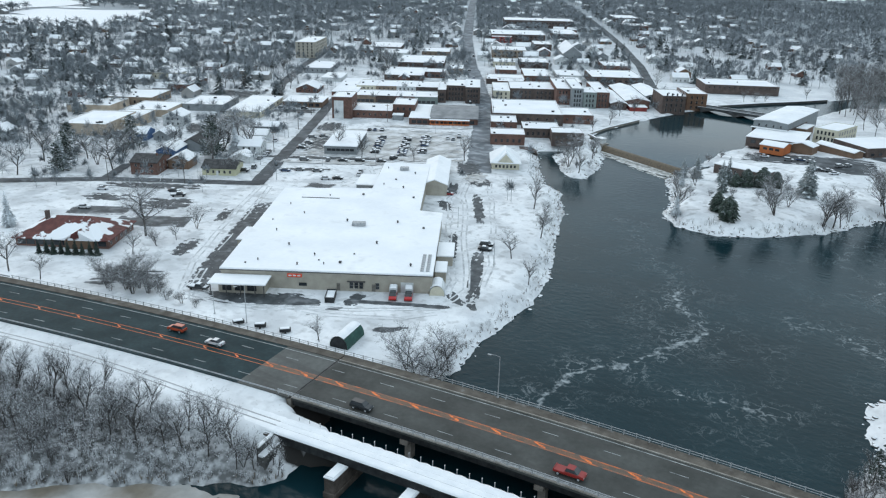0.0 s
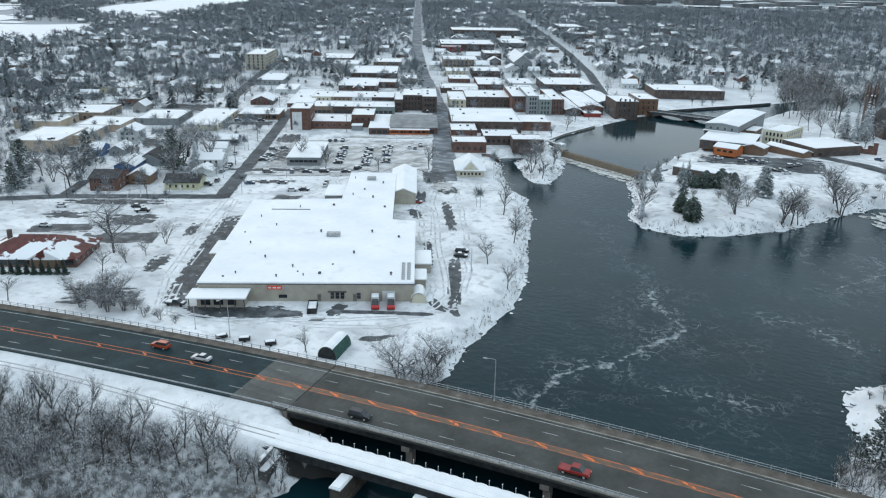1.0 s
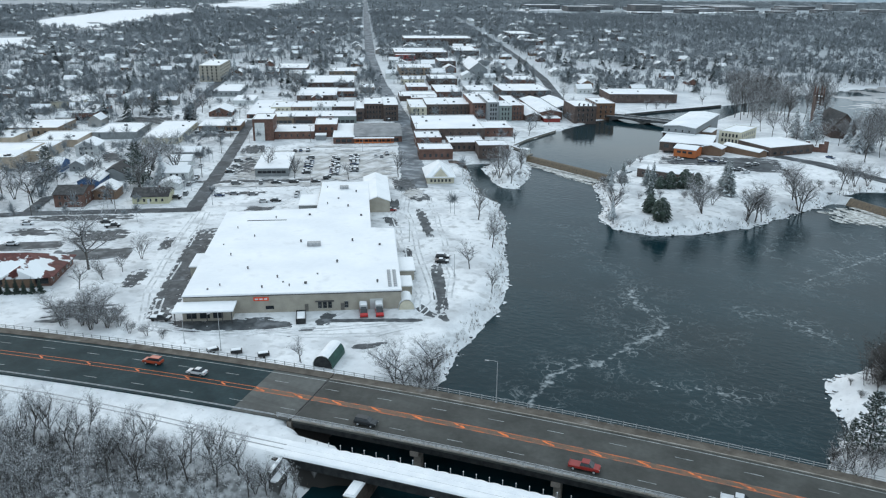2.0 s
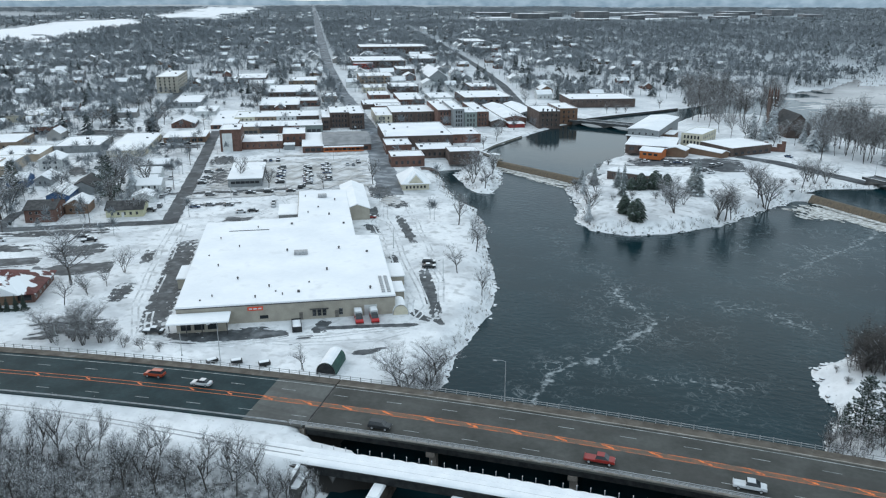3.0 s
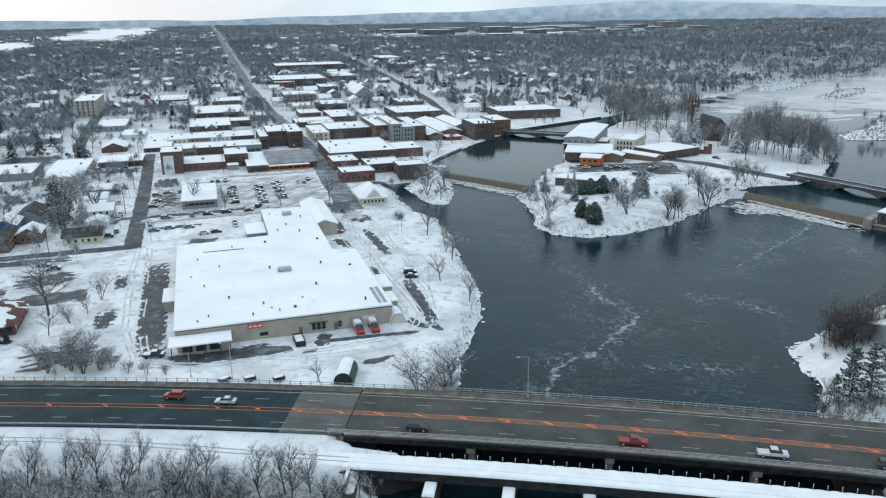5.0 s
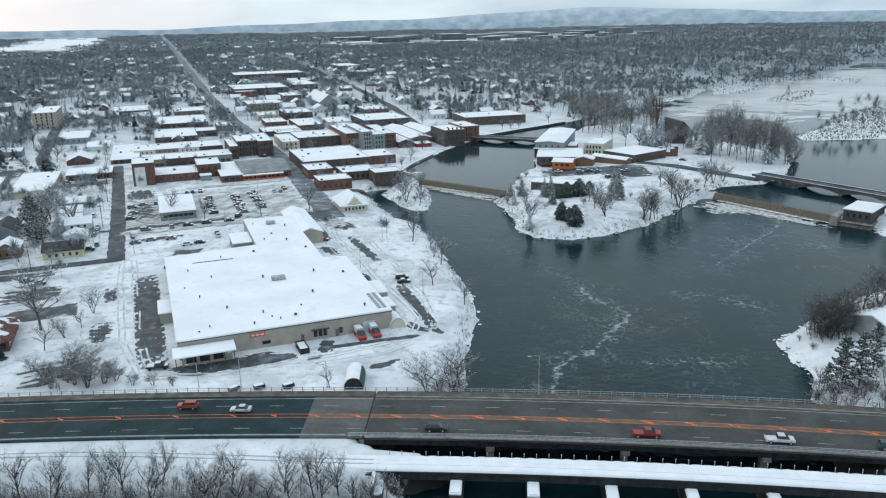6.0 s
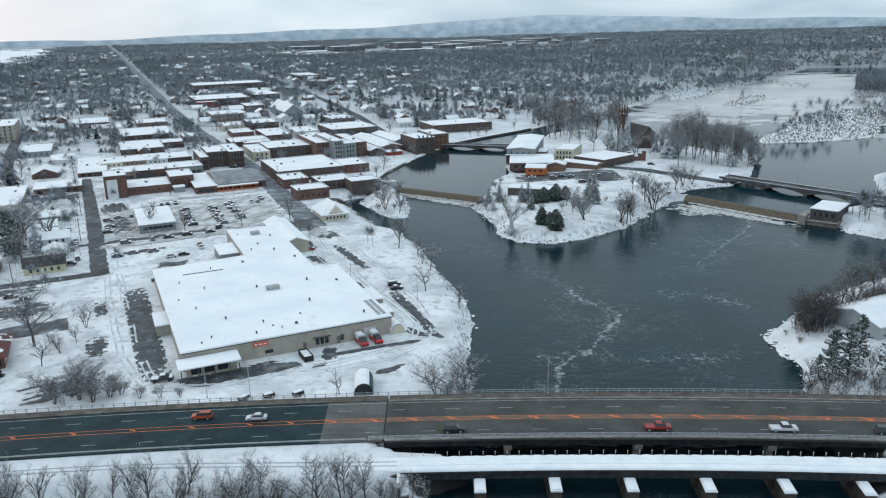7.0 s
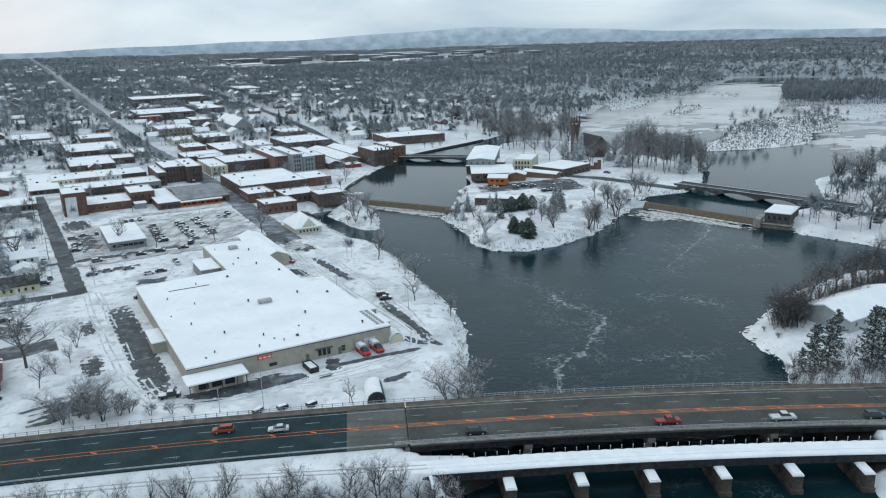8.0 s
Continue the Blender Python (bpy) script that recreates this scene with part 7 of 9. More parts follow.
for x, y, h, w in ((11.2, 200, 13, 1.0), (-3.6, 205, 11, 1.3), (8, 203, 10, 1.4), (-9, 203, 9, 1.4), (42, 204, 16, 1.3)):
    plant(SPRUCE, x, y, h, w)
for x, y, h, w in ((64, 358, 23, 1), (76, 366, 23, 1), (74, 358, 25, 1.0), (70, 352, 20, 1.0), (98, 326, 27, 1.2), (133, 307, 24, 1.0), (142, 336, 24, 1.1), (103, 352, 24, 1.1), (102, 334, 24, 1.2), (150, 318, 24, 1.0), (93, 352, 17, 1.0), (98, 357, 15, 1.1)):
    plant(SPRUCE[1], x, y, h, w)
for x, y, h in ((88, 340, 16), (80, 336, 14), (108, 318, 16), (114, 326, 18), (60, 340, 15), (52, 352, 17), (66, 330, 12), (44, 372, 18), (36, 392, 18)):
    plant(TALL, x, y, h, 1.0)
isl_r = random.Random(7)
for i in range(22):
    a, q = isl_r.uniform(0, 1), isl_r.uniform(-1, 1)
    x, y = 100 + a * 46 + q * 10, 300 + a * 26 + isl_r.uniform(-8, 80)
    plant(TALL, x, y, isl_r.uniform(17, 25), 0.85)
for i in range(30):
    a = isl_r.random()
    plant(TALL, 22 + a * 60 + isl_r.uniform(-4, 4), 425 + isl_r.uniform(0, 50), isl_r.uniform(17, 27), 0.9)
# beside the pond's far bank
for x, y, h in ((-36, 452, 7), (-30, 458, 6), (-8, 492, 8), (12, 512, 20), (22, 530, 18), (30, 545, 20), (-42, 446, 8), (-90, 330, 11), (-84, 300, 10), (-86, 345, 12), (-82, 270, 8)):
    plant(BARE, x, y, h, 1.0)
for i in range(18):
    x, y = isl_r.uniform(0, 60), isl_r.uniform(490, 570)
    if height_at(x, y) > 3.4:
        plant(TALL, x, y, isl_r.uniform(15, 23), 0.9)
for i in range(26):
    a = isl_r.random()
    plant(TALL, 96 + a * 50 + isl_r.uniform(-4, 4), 340 - a * 48 + isl_r.uniform(-4, 40), isl_r.uniform(17, 26), 0.8)
# right bank
for x, y, h in ((208.8, 259, 20), (217, 250, 20), (228, 258, 20), (240, 262, 18), (222, 268, 19), (236, 280, 20), (180, 158, 22), (171, 134, 13), (196, 140, 18), (250, 280, 20), (262, 300, 18)):
    plant(BARE, x, y, h)
for k, x, y, h, w in ((0, 92.5, 5.5, 13.5, 0.95), (1, 97, 7.5, 14, 0.95), (1, 89.5, 6.5, 8, 0.9), (1, 103, 17, 13, 0.85), (0, 107.5, 6, 18, 0.95), (1, 112, 9, 17, 0.95), (0, 117, 8, 18, 0.95), (1, 122, 13, 16, 1.0), (0, 127, 8, 17, 1.0)):
    plant(PINE[k], x, y, h, w)
for x, y, h in ((95.6, 36, 9), (98, 37, 10), (100.6, 37, 11), (97, 40, 10), (101, 42, 11), (104, 47, 10), (108, 53, 10), (113, 59, 11), (120, 67, 12), (127, 71, 12), (134, 75, 13), (141, 78, 13), (150, 82, 14), (158, 86, 15)):
    plant(SOMBRE, x, y, h, 1.2)
for x, y, h in ((88.5, 9, 7), (95, 12, 7), (103, 8, 8), (86.5, 1.5, 6), (88.5, -2, 7), (87.5, -6, 6), (90, -9, 7)):
    plant(BARE, x, y, h, 0.8)
for x, y, h in ((87, -4, 5), (90, 0, 5.5), (93, -3, 5), (96, 1, 5.5), (99, -4, 5), (103, 0, 6), (107, -3, 6), (111, 1, 6), (115, -3, 6)):
    plant(SOMBRE, x, y, h, 1.1)
for x, y, h in ((86.5, 4, 4), (88, 12, 3), (92, 30, 2.5), (90, 36, 2)):
    plant(BUSH, x, y, h)
# wooded bank beside the railway
wood_r = random.Random(5)
WOOD = []
# tall ones along the edge
for k, s, o, h, w in ((0, -60, -25.6, 14, 0.75), (2, -67.8, -23.5, 11, 0.7), (2, -63, -27, 13, 0.7), (1, -53.8, -27.0, 13.5, 0.75), (2, -53.0, -23.0, 11, 0.75), (1, -41.5, -26.6, 14, 0.95), (0, -43, -29, 12, 0.8), (2, -38.5, -24.5, 10, 0.8), (0, -22.2, -25.6, 11.5, 0.9), (2, -17.5, -24.8, 10, 0.8), (1, -13, -26.5, 8, 0.9), (2, -6.5, -24.5, 7, 0.7),
                   (0, -80, -26, 12, 0.8), (1, -88, -25, 13, 0.8), (2, -96, -26, 12, 0.8), (0, -104, -25, 13, 0.8), (1, -73, -28, 13, 0.8), (2, -113, -26, 12, 0.8), (0, -122, -25, 13, 0.8), (1, -131, -26, 12, 0.8), (0, -141, -25, 13, 0.8)):
    x, y, _ = road_at(s, o)
    z = height_at(x, y)
    plant(LADEN[k], x, y, h * 0.82, w, z)
    WOOD.append((x, y, z, h))
count = 0
while count < 66:
    s, o = wood_r.uniform(-150, -6), wood_r.uniform(-62, -30)
    x, y, _ = road_at(s, o)
    z = height_at(x, y)
    if z < 0.5 or z > 4.6:
        continue
    h = wood_r.uniform(6.5, 9.5) + (4.0 * wood_r.random() if s < -62 else 0.0)
    plant(LADEN, x, y, h, 0.85, z)
    WOOD.append((x, y, z, h))
    count += 1
count = 0
while count < 70:
    s, o = wood_r.uniform(-130, 2), wood_r.uniform(-60, -24)
    x, y, _ = road_at(s, o)
    z = height_at(x, y)
    if z < 0.3 or z > 5.2:
        continue
    plant(BUSH, x, y, wood_r.uniform(1.8, 5.0), 1.1, z)
    count += 1


def thicket(name, X, Y, Z, H, stems, twigs, width, seed, label, mat, clumps=0):
    """Saplings and brush past counting: leaning stems with side twigs, each a thin tapered blade."""
    rr = np.random.RandomState(seed)
    n = len(X)
    C = np.stack([X, Y, Z - 0.1], -1)
    az = rr.uniform(0, 6.283, (n, stems))
    lean = rr.uniform(0.05, 0.45, (n, stems))
    h = H[:, None] * rr.uniform(0.55, 1.0, (n, stems))
    way = np.stack([np.cos(az) * lean, np.sin(az) * lean, np.ones_like(az)], -1)
    a = C[:, None, :] + np.stack([np.cos(az) * 0.25, np.sin(az) * 0.25, 0 * az], -1)
    b = a + way * h[..., None]
    f = rr.uniform(0.2, 1.0, (n, stems, twigs, 1))
    ta = a[:, :, None, :] + (b - a)[:, :, None, :] * f
    t_az, up = rr.uniform(0, 6.283, (n, stems, twigs)), rr.uniform(-0.1, 0.9, (n, stems, twigs))
    ln = H[:, None, None] * rr.uniform(0.10, 0.30, (n, stems, twigs)) * (1.25 - f[..., 0])
    tb = ta + np.stack([np.cos(t_az), np.sin(t_az), up], -1) * ln[..., None]
    A = np.concatenate([a.reshape(-1, 3), ta.reshape(-1, 3)])
    B = np.concatenate([b.reshape(-1, 3), tb.reshape(-1, 3)])
    W = np.concatenate([np.full(n * stems, width * 1.5), np.full(n * stems * twigs, width)])[:, None] * rr.uniform(0.6, 1.4, (len(A), 1))
    side = np.cross(B - A, rr.normal(0, 1, A.shape))
    side = side / np.maximum(np.linalg.norm(side, axis=1, keepdims=True), 1e-6) * W / 2
    V = np.stack([A - side, A + side, B], 1).reshape(-1, 3)
    if clumps:
        # small clots of snow caught in the twigs
        pick = rr.randint(0, len(B), clumps)
        c = A[pick] + (B - A)[pick] * rr.uniform(0.5, 1.0, (clumps, 1))
        e = rr.normal(0, 1, (2, clumps, 3))
        e = e / np.linalg.norm(e, axis=2, keepdims=True) * rr.uniform(0.10, 0.28, (1, clumps, 1))
        tagged(triangles("branch_snow", np.stack([c, c + e[0], c + e[1]], 1).reshape(-1, 3), snow), "clots of snow caught in the brush", "snow", kind="stuff")
    ob = triangles(name, V, mat)
    return tagged(ob, label, "undergrowth", kind="stuff")


def triangles(name, V, mat):
    me = bpy.data.meshes.new(name)
    nv = len(V)
    me.vertices.add(nv)
    me.vertices.foreach_set("co", V.ravel())
    me.loops.add(nv)
    me.loops.foreach_set("vertex_index", np.arange(nv, dtype=np.int32))
    me.polygons.add(nv // 3)
    me.polygons.foreach_set("loop_start", np.arange(0, nv, 3, dtype=np.int32))
    me.polygons.foreach_set("loop_total", np.full(nv // 3, 3, dtype=np.int32))
    me.update()
    me.validate()
    me.materials.append(mat)
    return new(name, me)


brush_r = np.random.RandomState(51)
bs, bo = brush_r.uniform(-165, 2, 9000), brush_r.uniform(-66, -22.5, 9000)
bp = np.array([road_at(a, b)[:2] for a, b in zip(bs, bo)])
bz = land_height(bp[:, 0], bp[:, 1])
# thins out towards the bridge's abutment
keep = (bz > 0.4) & (bz < np.where(bs > -11, 4.0, 5.2)) & (brush_r.uniform(0, 1, len(bz)) < np.clip((12 - bs) / 40, 0.3, 1))
bh = brush_r.uniform(1.0, 4.0, len(bz)) * np.clip((40 - bs) / 100, 0.45, 1)
thicket("undergrowth", bp[keep, 0], bp[keep, 1], bz[keep], bh[keep], 3, 12, 0.06, 52, "frosted brush and saplings on the wooded bank", brush_mat, 15000)
for x, y, h in ((-14, -56, 9), (-10, -58.5, 8), (-7, -57, 7.5), (-16, -60, 9.5), (-21, -62, 10), (-25, -63, 9), (-29, -66, 9.5), (-5, -54, 6.5), (-18, -56, 9), (-24, -58, 10)):
    z = height_at(x, y)
    plant(BARE, x, y, h, 0.85, z)
    WOOD.append((x, y, z, h))
# brush under the clumps by the river walk and the highway fence
spots = np.array([(-4, -11.9), (0, -0.6), (-1.5, -8), (-3, -14), (0, -4), (-100, -20), (-96, -17), (-92, -20), (-103, -22), (-98, -23), (-88, -19)])
spots = np.repeat(spots, 3, axis=0) + brush_r.normal(0, 1.3, (33, 2))
thicket("undergrowth", spots[:, 0], spots[:, 1], land_height(spots[:, 0], spots[:, 1]), brush_r.uniform(4, 8.5, 33), 5, 26, 0.05, 56, "dense leafless shrubs flecked with snow", brush_mat, 500)
crowns = np.repeat(np.array(WOOD), 90, axis=0)
k = len(crowns)
c = crowns[:, :3] + np.stack([brush_r.normal(0, 0.14, k) * crowns[:, 3], brush_r.normal(0, 0.14, k) * crowns[:, 3], brush_r.uniform(0.35, 0.92, k) * crowns[:, 3]], -1)
e = brush_r.normal(0, 1, (2, k, 3))
e = e / np.linalg.norm(e, axis=2, keepdims=True) * brush_r.uniform(0.10, 0.26, (1, k, 1))
tagged(triangles("branch_snow", np.stack([c, c + e[0], c + e[1]], 1).reshape(-1, 3), snow), "clots of snow caught in the bare crowns", "snow", kind="stuff")
# low brush on the island's shore
n = 260
t_ = brush_r.randint(0, 12, n)
f = brush_r.uniform(0, 1, n)
ia = np.array(ISLAND)
px = ia[t_, 0] * (1 - f) + ia[t_ + 1, 0] * f + brush_r.normal(0, 3.5, n)
py = ia[t_, 1] * (1 - f) + ia[t_ + 1, 1] * f + brush_r.normal(0, 3.5, n)
pz = land_height(px, py)
ok = pz > 0.7
thicket("undergrowth", px[ok], py[ok], pz[ok], brush_r.uniform(1.2, 3.6, n)[ok], 3, 10, 0.09, 54, "low leafless brush along the island's shore", brush_mat)
ra = np.array(RIVER)
n = 260
t_, f = brush_r.randint(0, 10, n), brush_r.uniform(0, 1, n)
px = ra[t_, 0] * (1 - f) + ra[t_ + 1, 0] * f + brush_r.normal(-1.5, 2.0, n)
py = ra[t_, 1] * (1 - f) + ra[t_ + 1, 1] * f + brush_r.normal(0, 2.0, n)
pz = land_height(px, py)
ok = pz > 0.5
thicket("undergrowth", px[ok], py[ok], pz[ok], brush_r.uniform(0.6, 2.2, n)[ok], 3, 8, 0.06, 57, "low dry brush along the river walk's shore", brush_mat)
n = 240
px, py = brush_r.uniform(85.5, 118, n), brush_r.uniform(-10, 10, n)
thicket("undergrowth", px, py, land_height(px, py), brush_r.uniform(1.5, 4.0, n), 3, 12, 0.08, 55, "leafless brush below the pines by the highway", brush_mat)
# dense brush behind the long building on the far bank
n = 270
f = brush_r.uniform(0, 1, n)
px = np.interp(f, [0, 0.25, 1], [94, 104, 168]) + brush_r.normal(0, 2.2, n)
py = np.interp(f, [0, 0.25, 1], [37, 46, 90]) + brush_r.normal(0, 2.0, n)
thicket("undergrowth", px, py, land_height(px, py), brush_r.uniform(6.5, 13.5, n), 4, 26, 0.085, 53, "dense dark leafless thicket along the far bank", dark_twig)
town_r = random.Random(41)
done = 0
while done < 24:
    u, v = town_r.uniform(-150, 235), town_r.uniform(105, 480)
    x, y = uvp(u, v)
    if not (u < -26 or v > 380) or abs(u - 75) < 7 or abs(u + 22) < 5 or any(ob_near(u, v, b) for b in BLOCKS) or height_at(x, y) < 3.2 or u > 225 - 0.2 * (480 - v):
        continue
    plant(BARE if town_r.random() < 0.75 else BUSH, x, y, town_r.uniform(5, 13), 1.05)
    done += 1
for o in BARE + TALL + SOMBRE + LADEN + BUSH + SPRUCE + PINE + CEDAR + [BIG, CONE]:
    for c in list(o.children_recursive):
        bpy.data.objects.remove(c)
    bpy.data.objects.remove(o)

# ---- far woods: one mass of small haze-coloured crowns for each belt ----
def u_street(u, v):
    """On the slanting street or the avenue."""
    return abs(u - 206 - (v - 390) * 0.1) < 9 and v > 385 or abs(u + 76) < 7 and v > 330


def open_land(X, Y):
    """Where woods stand: not on water, streets, fields, or in the town's core."""
    dx, dy = X - GO.x, Y - GO.y
    u, v = dx * GU.x + dy * GU.y, dx * GV.x + dy * GV.y
    ok = np.ones(X.shape, bool)
    ok &= ~((u > -62) & (u < 235) & (v > -40) & (v < 480))
    ok &= ~((u > -150) & (u < 0) & (v > -60) & (v < 320) & ~((u < -62) & (np.abs(v - 150) > 165)))
    ok &= ~((np.abs(u - np.interp(v, [420, 800, 1300, 2000, 4300], [72, 62, 62, 66, 74])) < 9) & (v > 400))
    for b in BLOCKS:
        if b[1] > 400:
            ok &= ~((u > b[0] - 3) & (u < b[0] + b[2] + 3) & (v > b[1] - 17) & (v < b[1] + b[3] + 3))
    ok &= ~((u > 222) & (u < 345) & (v > 320) & (v < 440))
    slant = np.interp(v, [383, 518, 667, 845, 1187], [203, 220, 229, 237, 248])
    ok &= ~((np.abs(u - slant) < 10) & (v > 380) & (v < 1500))
    ok &= ~((np.abs(u + 80) < 8) & (v > 330) & (v < 700))
    # snowy fields
    for cu, cv, a, b in ((-440, 1560, 110, 470), (-260, 2700, 140, 850), (-460, 850, 100, 160), (-640, 1000, 90, 160), (-900, 1250, 260, 200), (-900, 2300, 300, 300), (760, 3300, 420, 240), (1500, 3000, 300, 200), (900, 1880, 480, 210), (1330, 1950, 170, 180), (300, 560, 30, 40)):
        ok &= ((u - cu) / a) ** 2 + ((v - cv) / b) ** 2 > 1 + 0.35 * np.sin(u * 0.021 + v * 0.013)
    sp, sr = signed(POND, X, Y), signed(RIVER, X, Y)
    ok &= (sp < -4) & (sr < -6)
    ok &= signed(ISLAND, X, Y) < -3
    ok &= np.hypot(X - 140, Y - 60) > 75
    return ok


def scatter(r0, r1, spacing, seed):
    rr = np.random.RandomState(seed)
    n = int(((r1 * r1 - r0 * r0) * 0.5 * radians(104)) / spacing ** 2)
    rad = np.sqrt(rr.uniform(r0 * r0, r1 * r1, n))
    az = radians(90) + rr.uniform(radians(-33), radians(71), n)
    X, Y = 25 + rad * np.cos(az), -160 + rad * np.sin(az)
    keep = open_land(X, Y) & (wobble(X, Y, 70, 64) + 0.5 * wobble(X, Y, 260, 65) + 0.35 * wobble(X, Y, 150, 66) + 0.35 * rr.uniform(-1, 1, n) > np.where((X < -250) & (Y > 380), -0.22, np.where(np.hypot(X, Y) > 850, -0.10, -0.28)))
    X, Y = X[keep], Y[keep]
    free = np.ones(X.shape, bool)
    for i, (hx, hy) in enumerate(placed):
        if r0 - 200 < math.hypot(hx - 25, hy + 160) < r1 + 200:
            # yards: cleared further on the camera's side, so that the houses show
            gap = 1.0 if i < 290 else 0.65
            free &= (np.abs(X - hx - 1.0) > 8.5 * gap) | (np.abs(Y - hy + 4.0) > 12.5 * gap)
    X, Y = X[free], Y[free]
    return X, Y, land_height(X, Y), rr


def far_wood(name, r0, r1, spacing, tufts, hgt, girth, width, seed, label, spots=None, mat=far_twig):
    X, Y, Z, rr = spots or scatter(r0, r1, spacing, seed)
    n = len(X)
    h = hgt * rr.uniform(0.6, 1.25, n)
    C = np.stack([X, Y, Z], -1)[:, None, :]
    k = tufts
    az = rr.uniform(0, 6.283, (n, k))
    el = rr.uniform(-0.45, 1.0, (n, k))                     # sine of the twig's slope
    flat = np.sqrt(np.clip(1 - el ** 2, 0, 1))
    way = np.stack([np.cos(az) * flat, np.sin(az) * flat, el], -1)
    R = np.stack([girth * (h / hgt) * rr.uniform(0.7, 1.2, n)] * 2 + [0.42 * h], -1)[:, None, :]
    mid = np.zeros((n, 1, 3))
    mid[:, 0, 2] = 0.56 * h
    bend = rr.normal(0, 0.16, (n, k, 3))
    base = mid + way * R * rr.uniform(0.1, 0.5, (n, k, 1))
    tip = mid + (way + bend) * R * rr.uniform(0.75, 1.1, (n, k, 1))
    w = width * rr.uniform(0.6, 1.4, (n, k, 1))
    side = np.stack([-np.sin(az), np.cos(az), rr.uniform(-0.9, 0.9, (n, k))], -1) * w
    # the first one is the stem
    base[:, 0, :] = [0, 0, -0.5]
    tip[:, 0, :2] = 0
    tip[:, 0, 2] = h * 0.8
    V = np.stack([C + tip, C + base - side * 0.5, C + base + side * 0.5], 2).reshape(-1, 3)
    ob = triangles(name, V, mat)
    tagged(ob, label, "woods", kind="stuff")
    return n


def far_conifers(name, r0, r1, spacing, layers, per, hgt, seed, label):
    X, Y, Z, rr = scatter(r0, r1, spacing, seed)
    n, k = len(X), layers * per
    h = (hgt * rr.uniform(0.55, 1.25, n))[:, None]
    f = (np.repeat(np.arange(layers), per)[None, :] + rr.uniform(0, 0.9, (n, k))) / layers
    az = rr.uniform(0, 6.283, (n, k))
    reach = h * (0.23 * (1 - f) + 0.015) * rr.uniform(0.7, 1.2, (n, k))
    c, s = np.cos(az), np.sin(az)
    z = Z[:, None] + h * (0.06 + 0.94 * f)
    top = np.stack([X[:, None] + 0 * c, Y[:, None] + 0 * c, z + reach * 0.35], -1)
    half = reach * rr.uniform(0.35, 0.6, (n, k))
    l = np.stack([X[:, None] + c * reach - s * half, Y[:, None] + s * reach + c * half, z - reach * 0.30], -1)
    r = np.stack([X[:, None] + c * reach + s * half, Y[:, None] + s * reach - c * half, z - reach * 0.45], -1)
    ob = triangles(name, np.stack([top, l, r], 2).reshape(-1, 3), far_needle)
    tagged(ob, label, "woods", kind="stuff")


# ---- houses among the trees ----
HOUSE_KINDS = []
for w, d, h, rise, mt, lb in ((11, 8, 3.0, 2.4, white_siding, "white house under snow among bare trees"), (9, 10, 5.2, 2.6, grey_siding, "grey two-storey house under snow among bare trees"),
                              (12, 9, 3.0, 2.6, brick_red, "brick bungalow under snow among bare trees"), (8.5, 9.5, 5.4, 2.8, white_siding, "white two-storey house under snow among trees"), (13, 9, 3.1, 2.2, brown_wood, "brown house under snow among bare trees")):
    HOUSE_KINDS.append(gable_house(0, w, 0, d, h, rise, mt, lb, "u" if w > d else "v", m=pose(0, 0, -600), front=dict(rows=2 if h > 4 else 1, cols=2, kind="small", z0=0.9, dz=2.5), right=dict(rows=1, cols=1, kind="small", z0=0.9, dz=2.5)))
for hk in HOUSE_KINDS:
    hk["group"] = "houses among the trees"
house_r = random.Random(17)
placed = []
tries = 0
while len(placed) < 295 and tries < 12000:
    tries += 1
    west = house_r.random() < 0.5
    u, v = (house_r.uniform(-520, -95), house_r.uniform(90, 800)) if west else (house_r.uniform(-90, 420), house_r.uniform(490, 1500))
    u, v = (round(u / 21) * 21 + house_r.uniform(-3, 3), round(v / 33) * 33 + house_r.uniform(-4, 4))
    x, y = uvp(u, v)
    A = np.array([x]), np.array([y])
    if not open_land(*A)[0] or any(math.hypot(x - a, y - b) < 17 for a, b in placed):
        continue
    placed.append((x, y))
    copy_thing(house_r.choice(HOUSE_KINDS), Matrix.Translation((x, y, height_at(x, y))) @ Matrix.Rotation(GRID + house_r.choice((0, 0, math.pi / 2)) + house_r.uniform(-0.06, 0.06), 4, "Z"))
for hk in HOUSE_KINDS:
    for c in list(hk.children):
        bpy.data.objects.remove(c)
    bpy.data.objects.remove(hk)

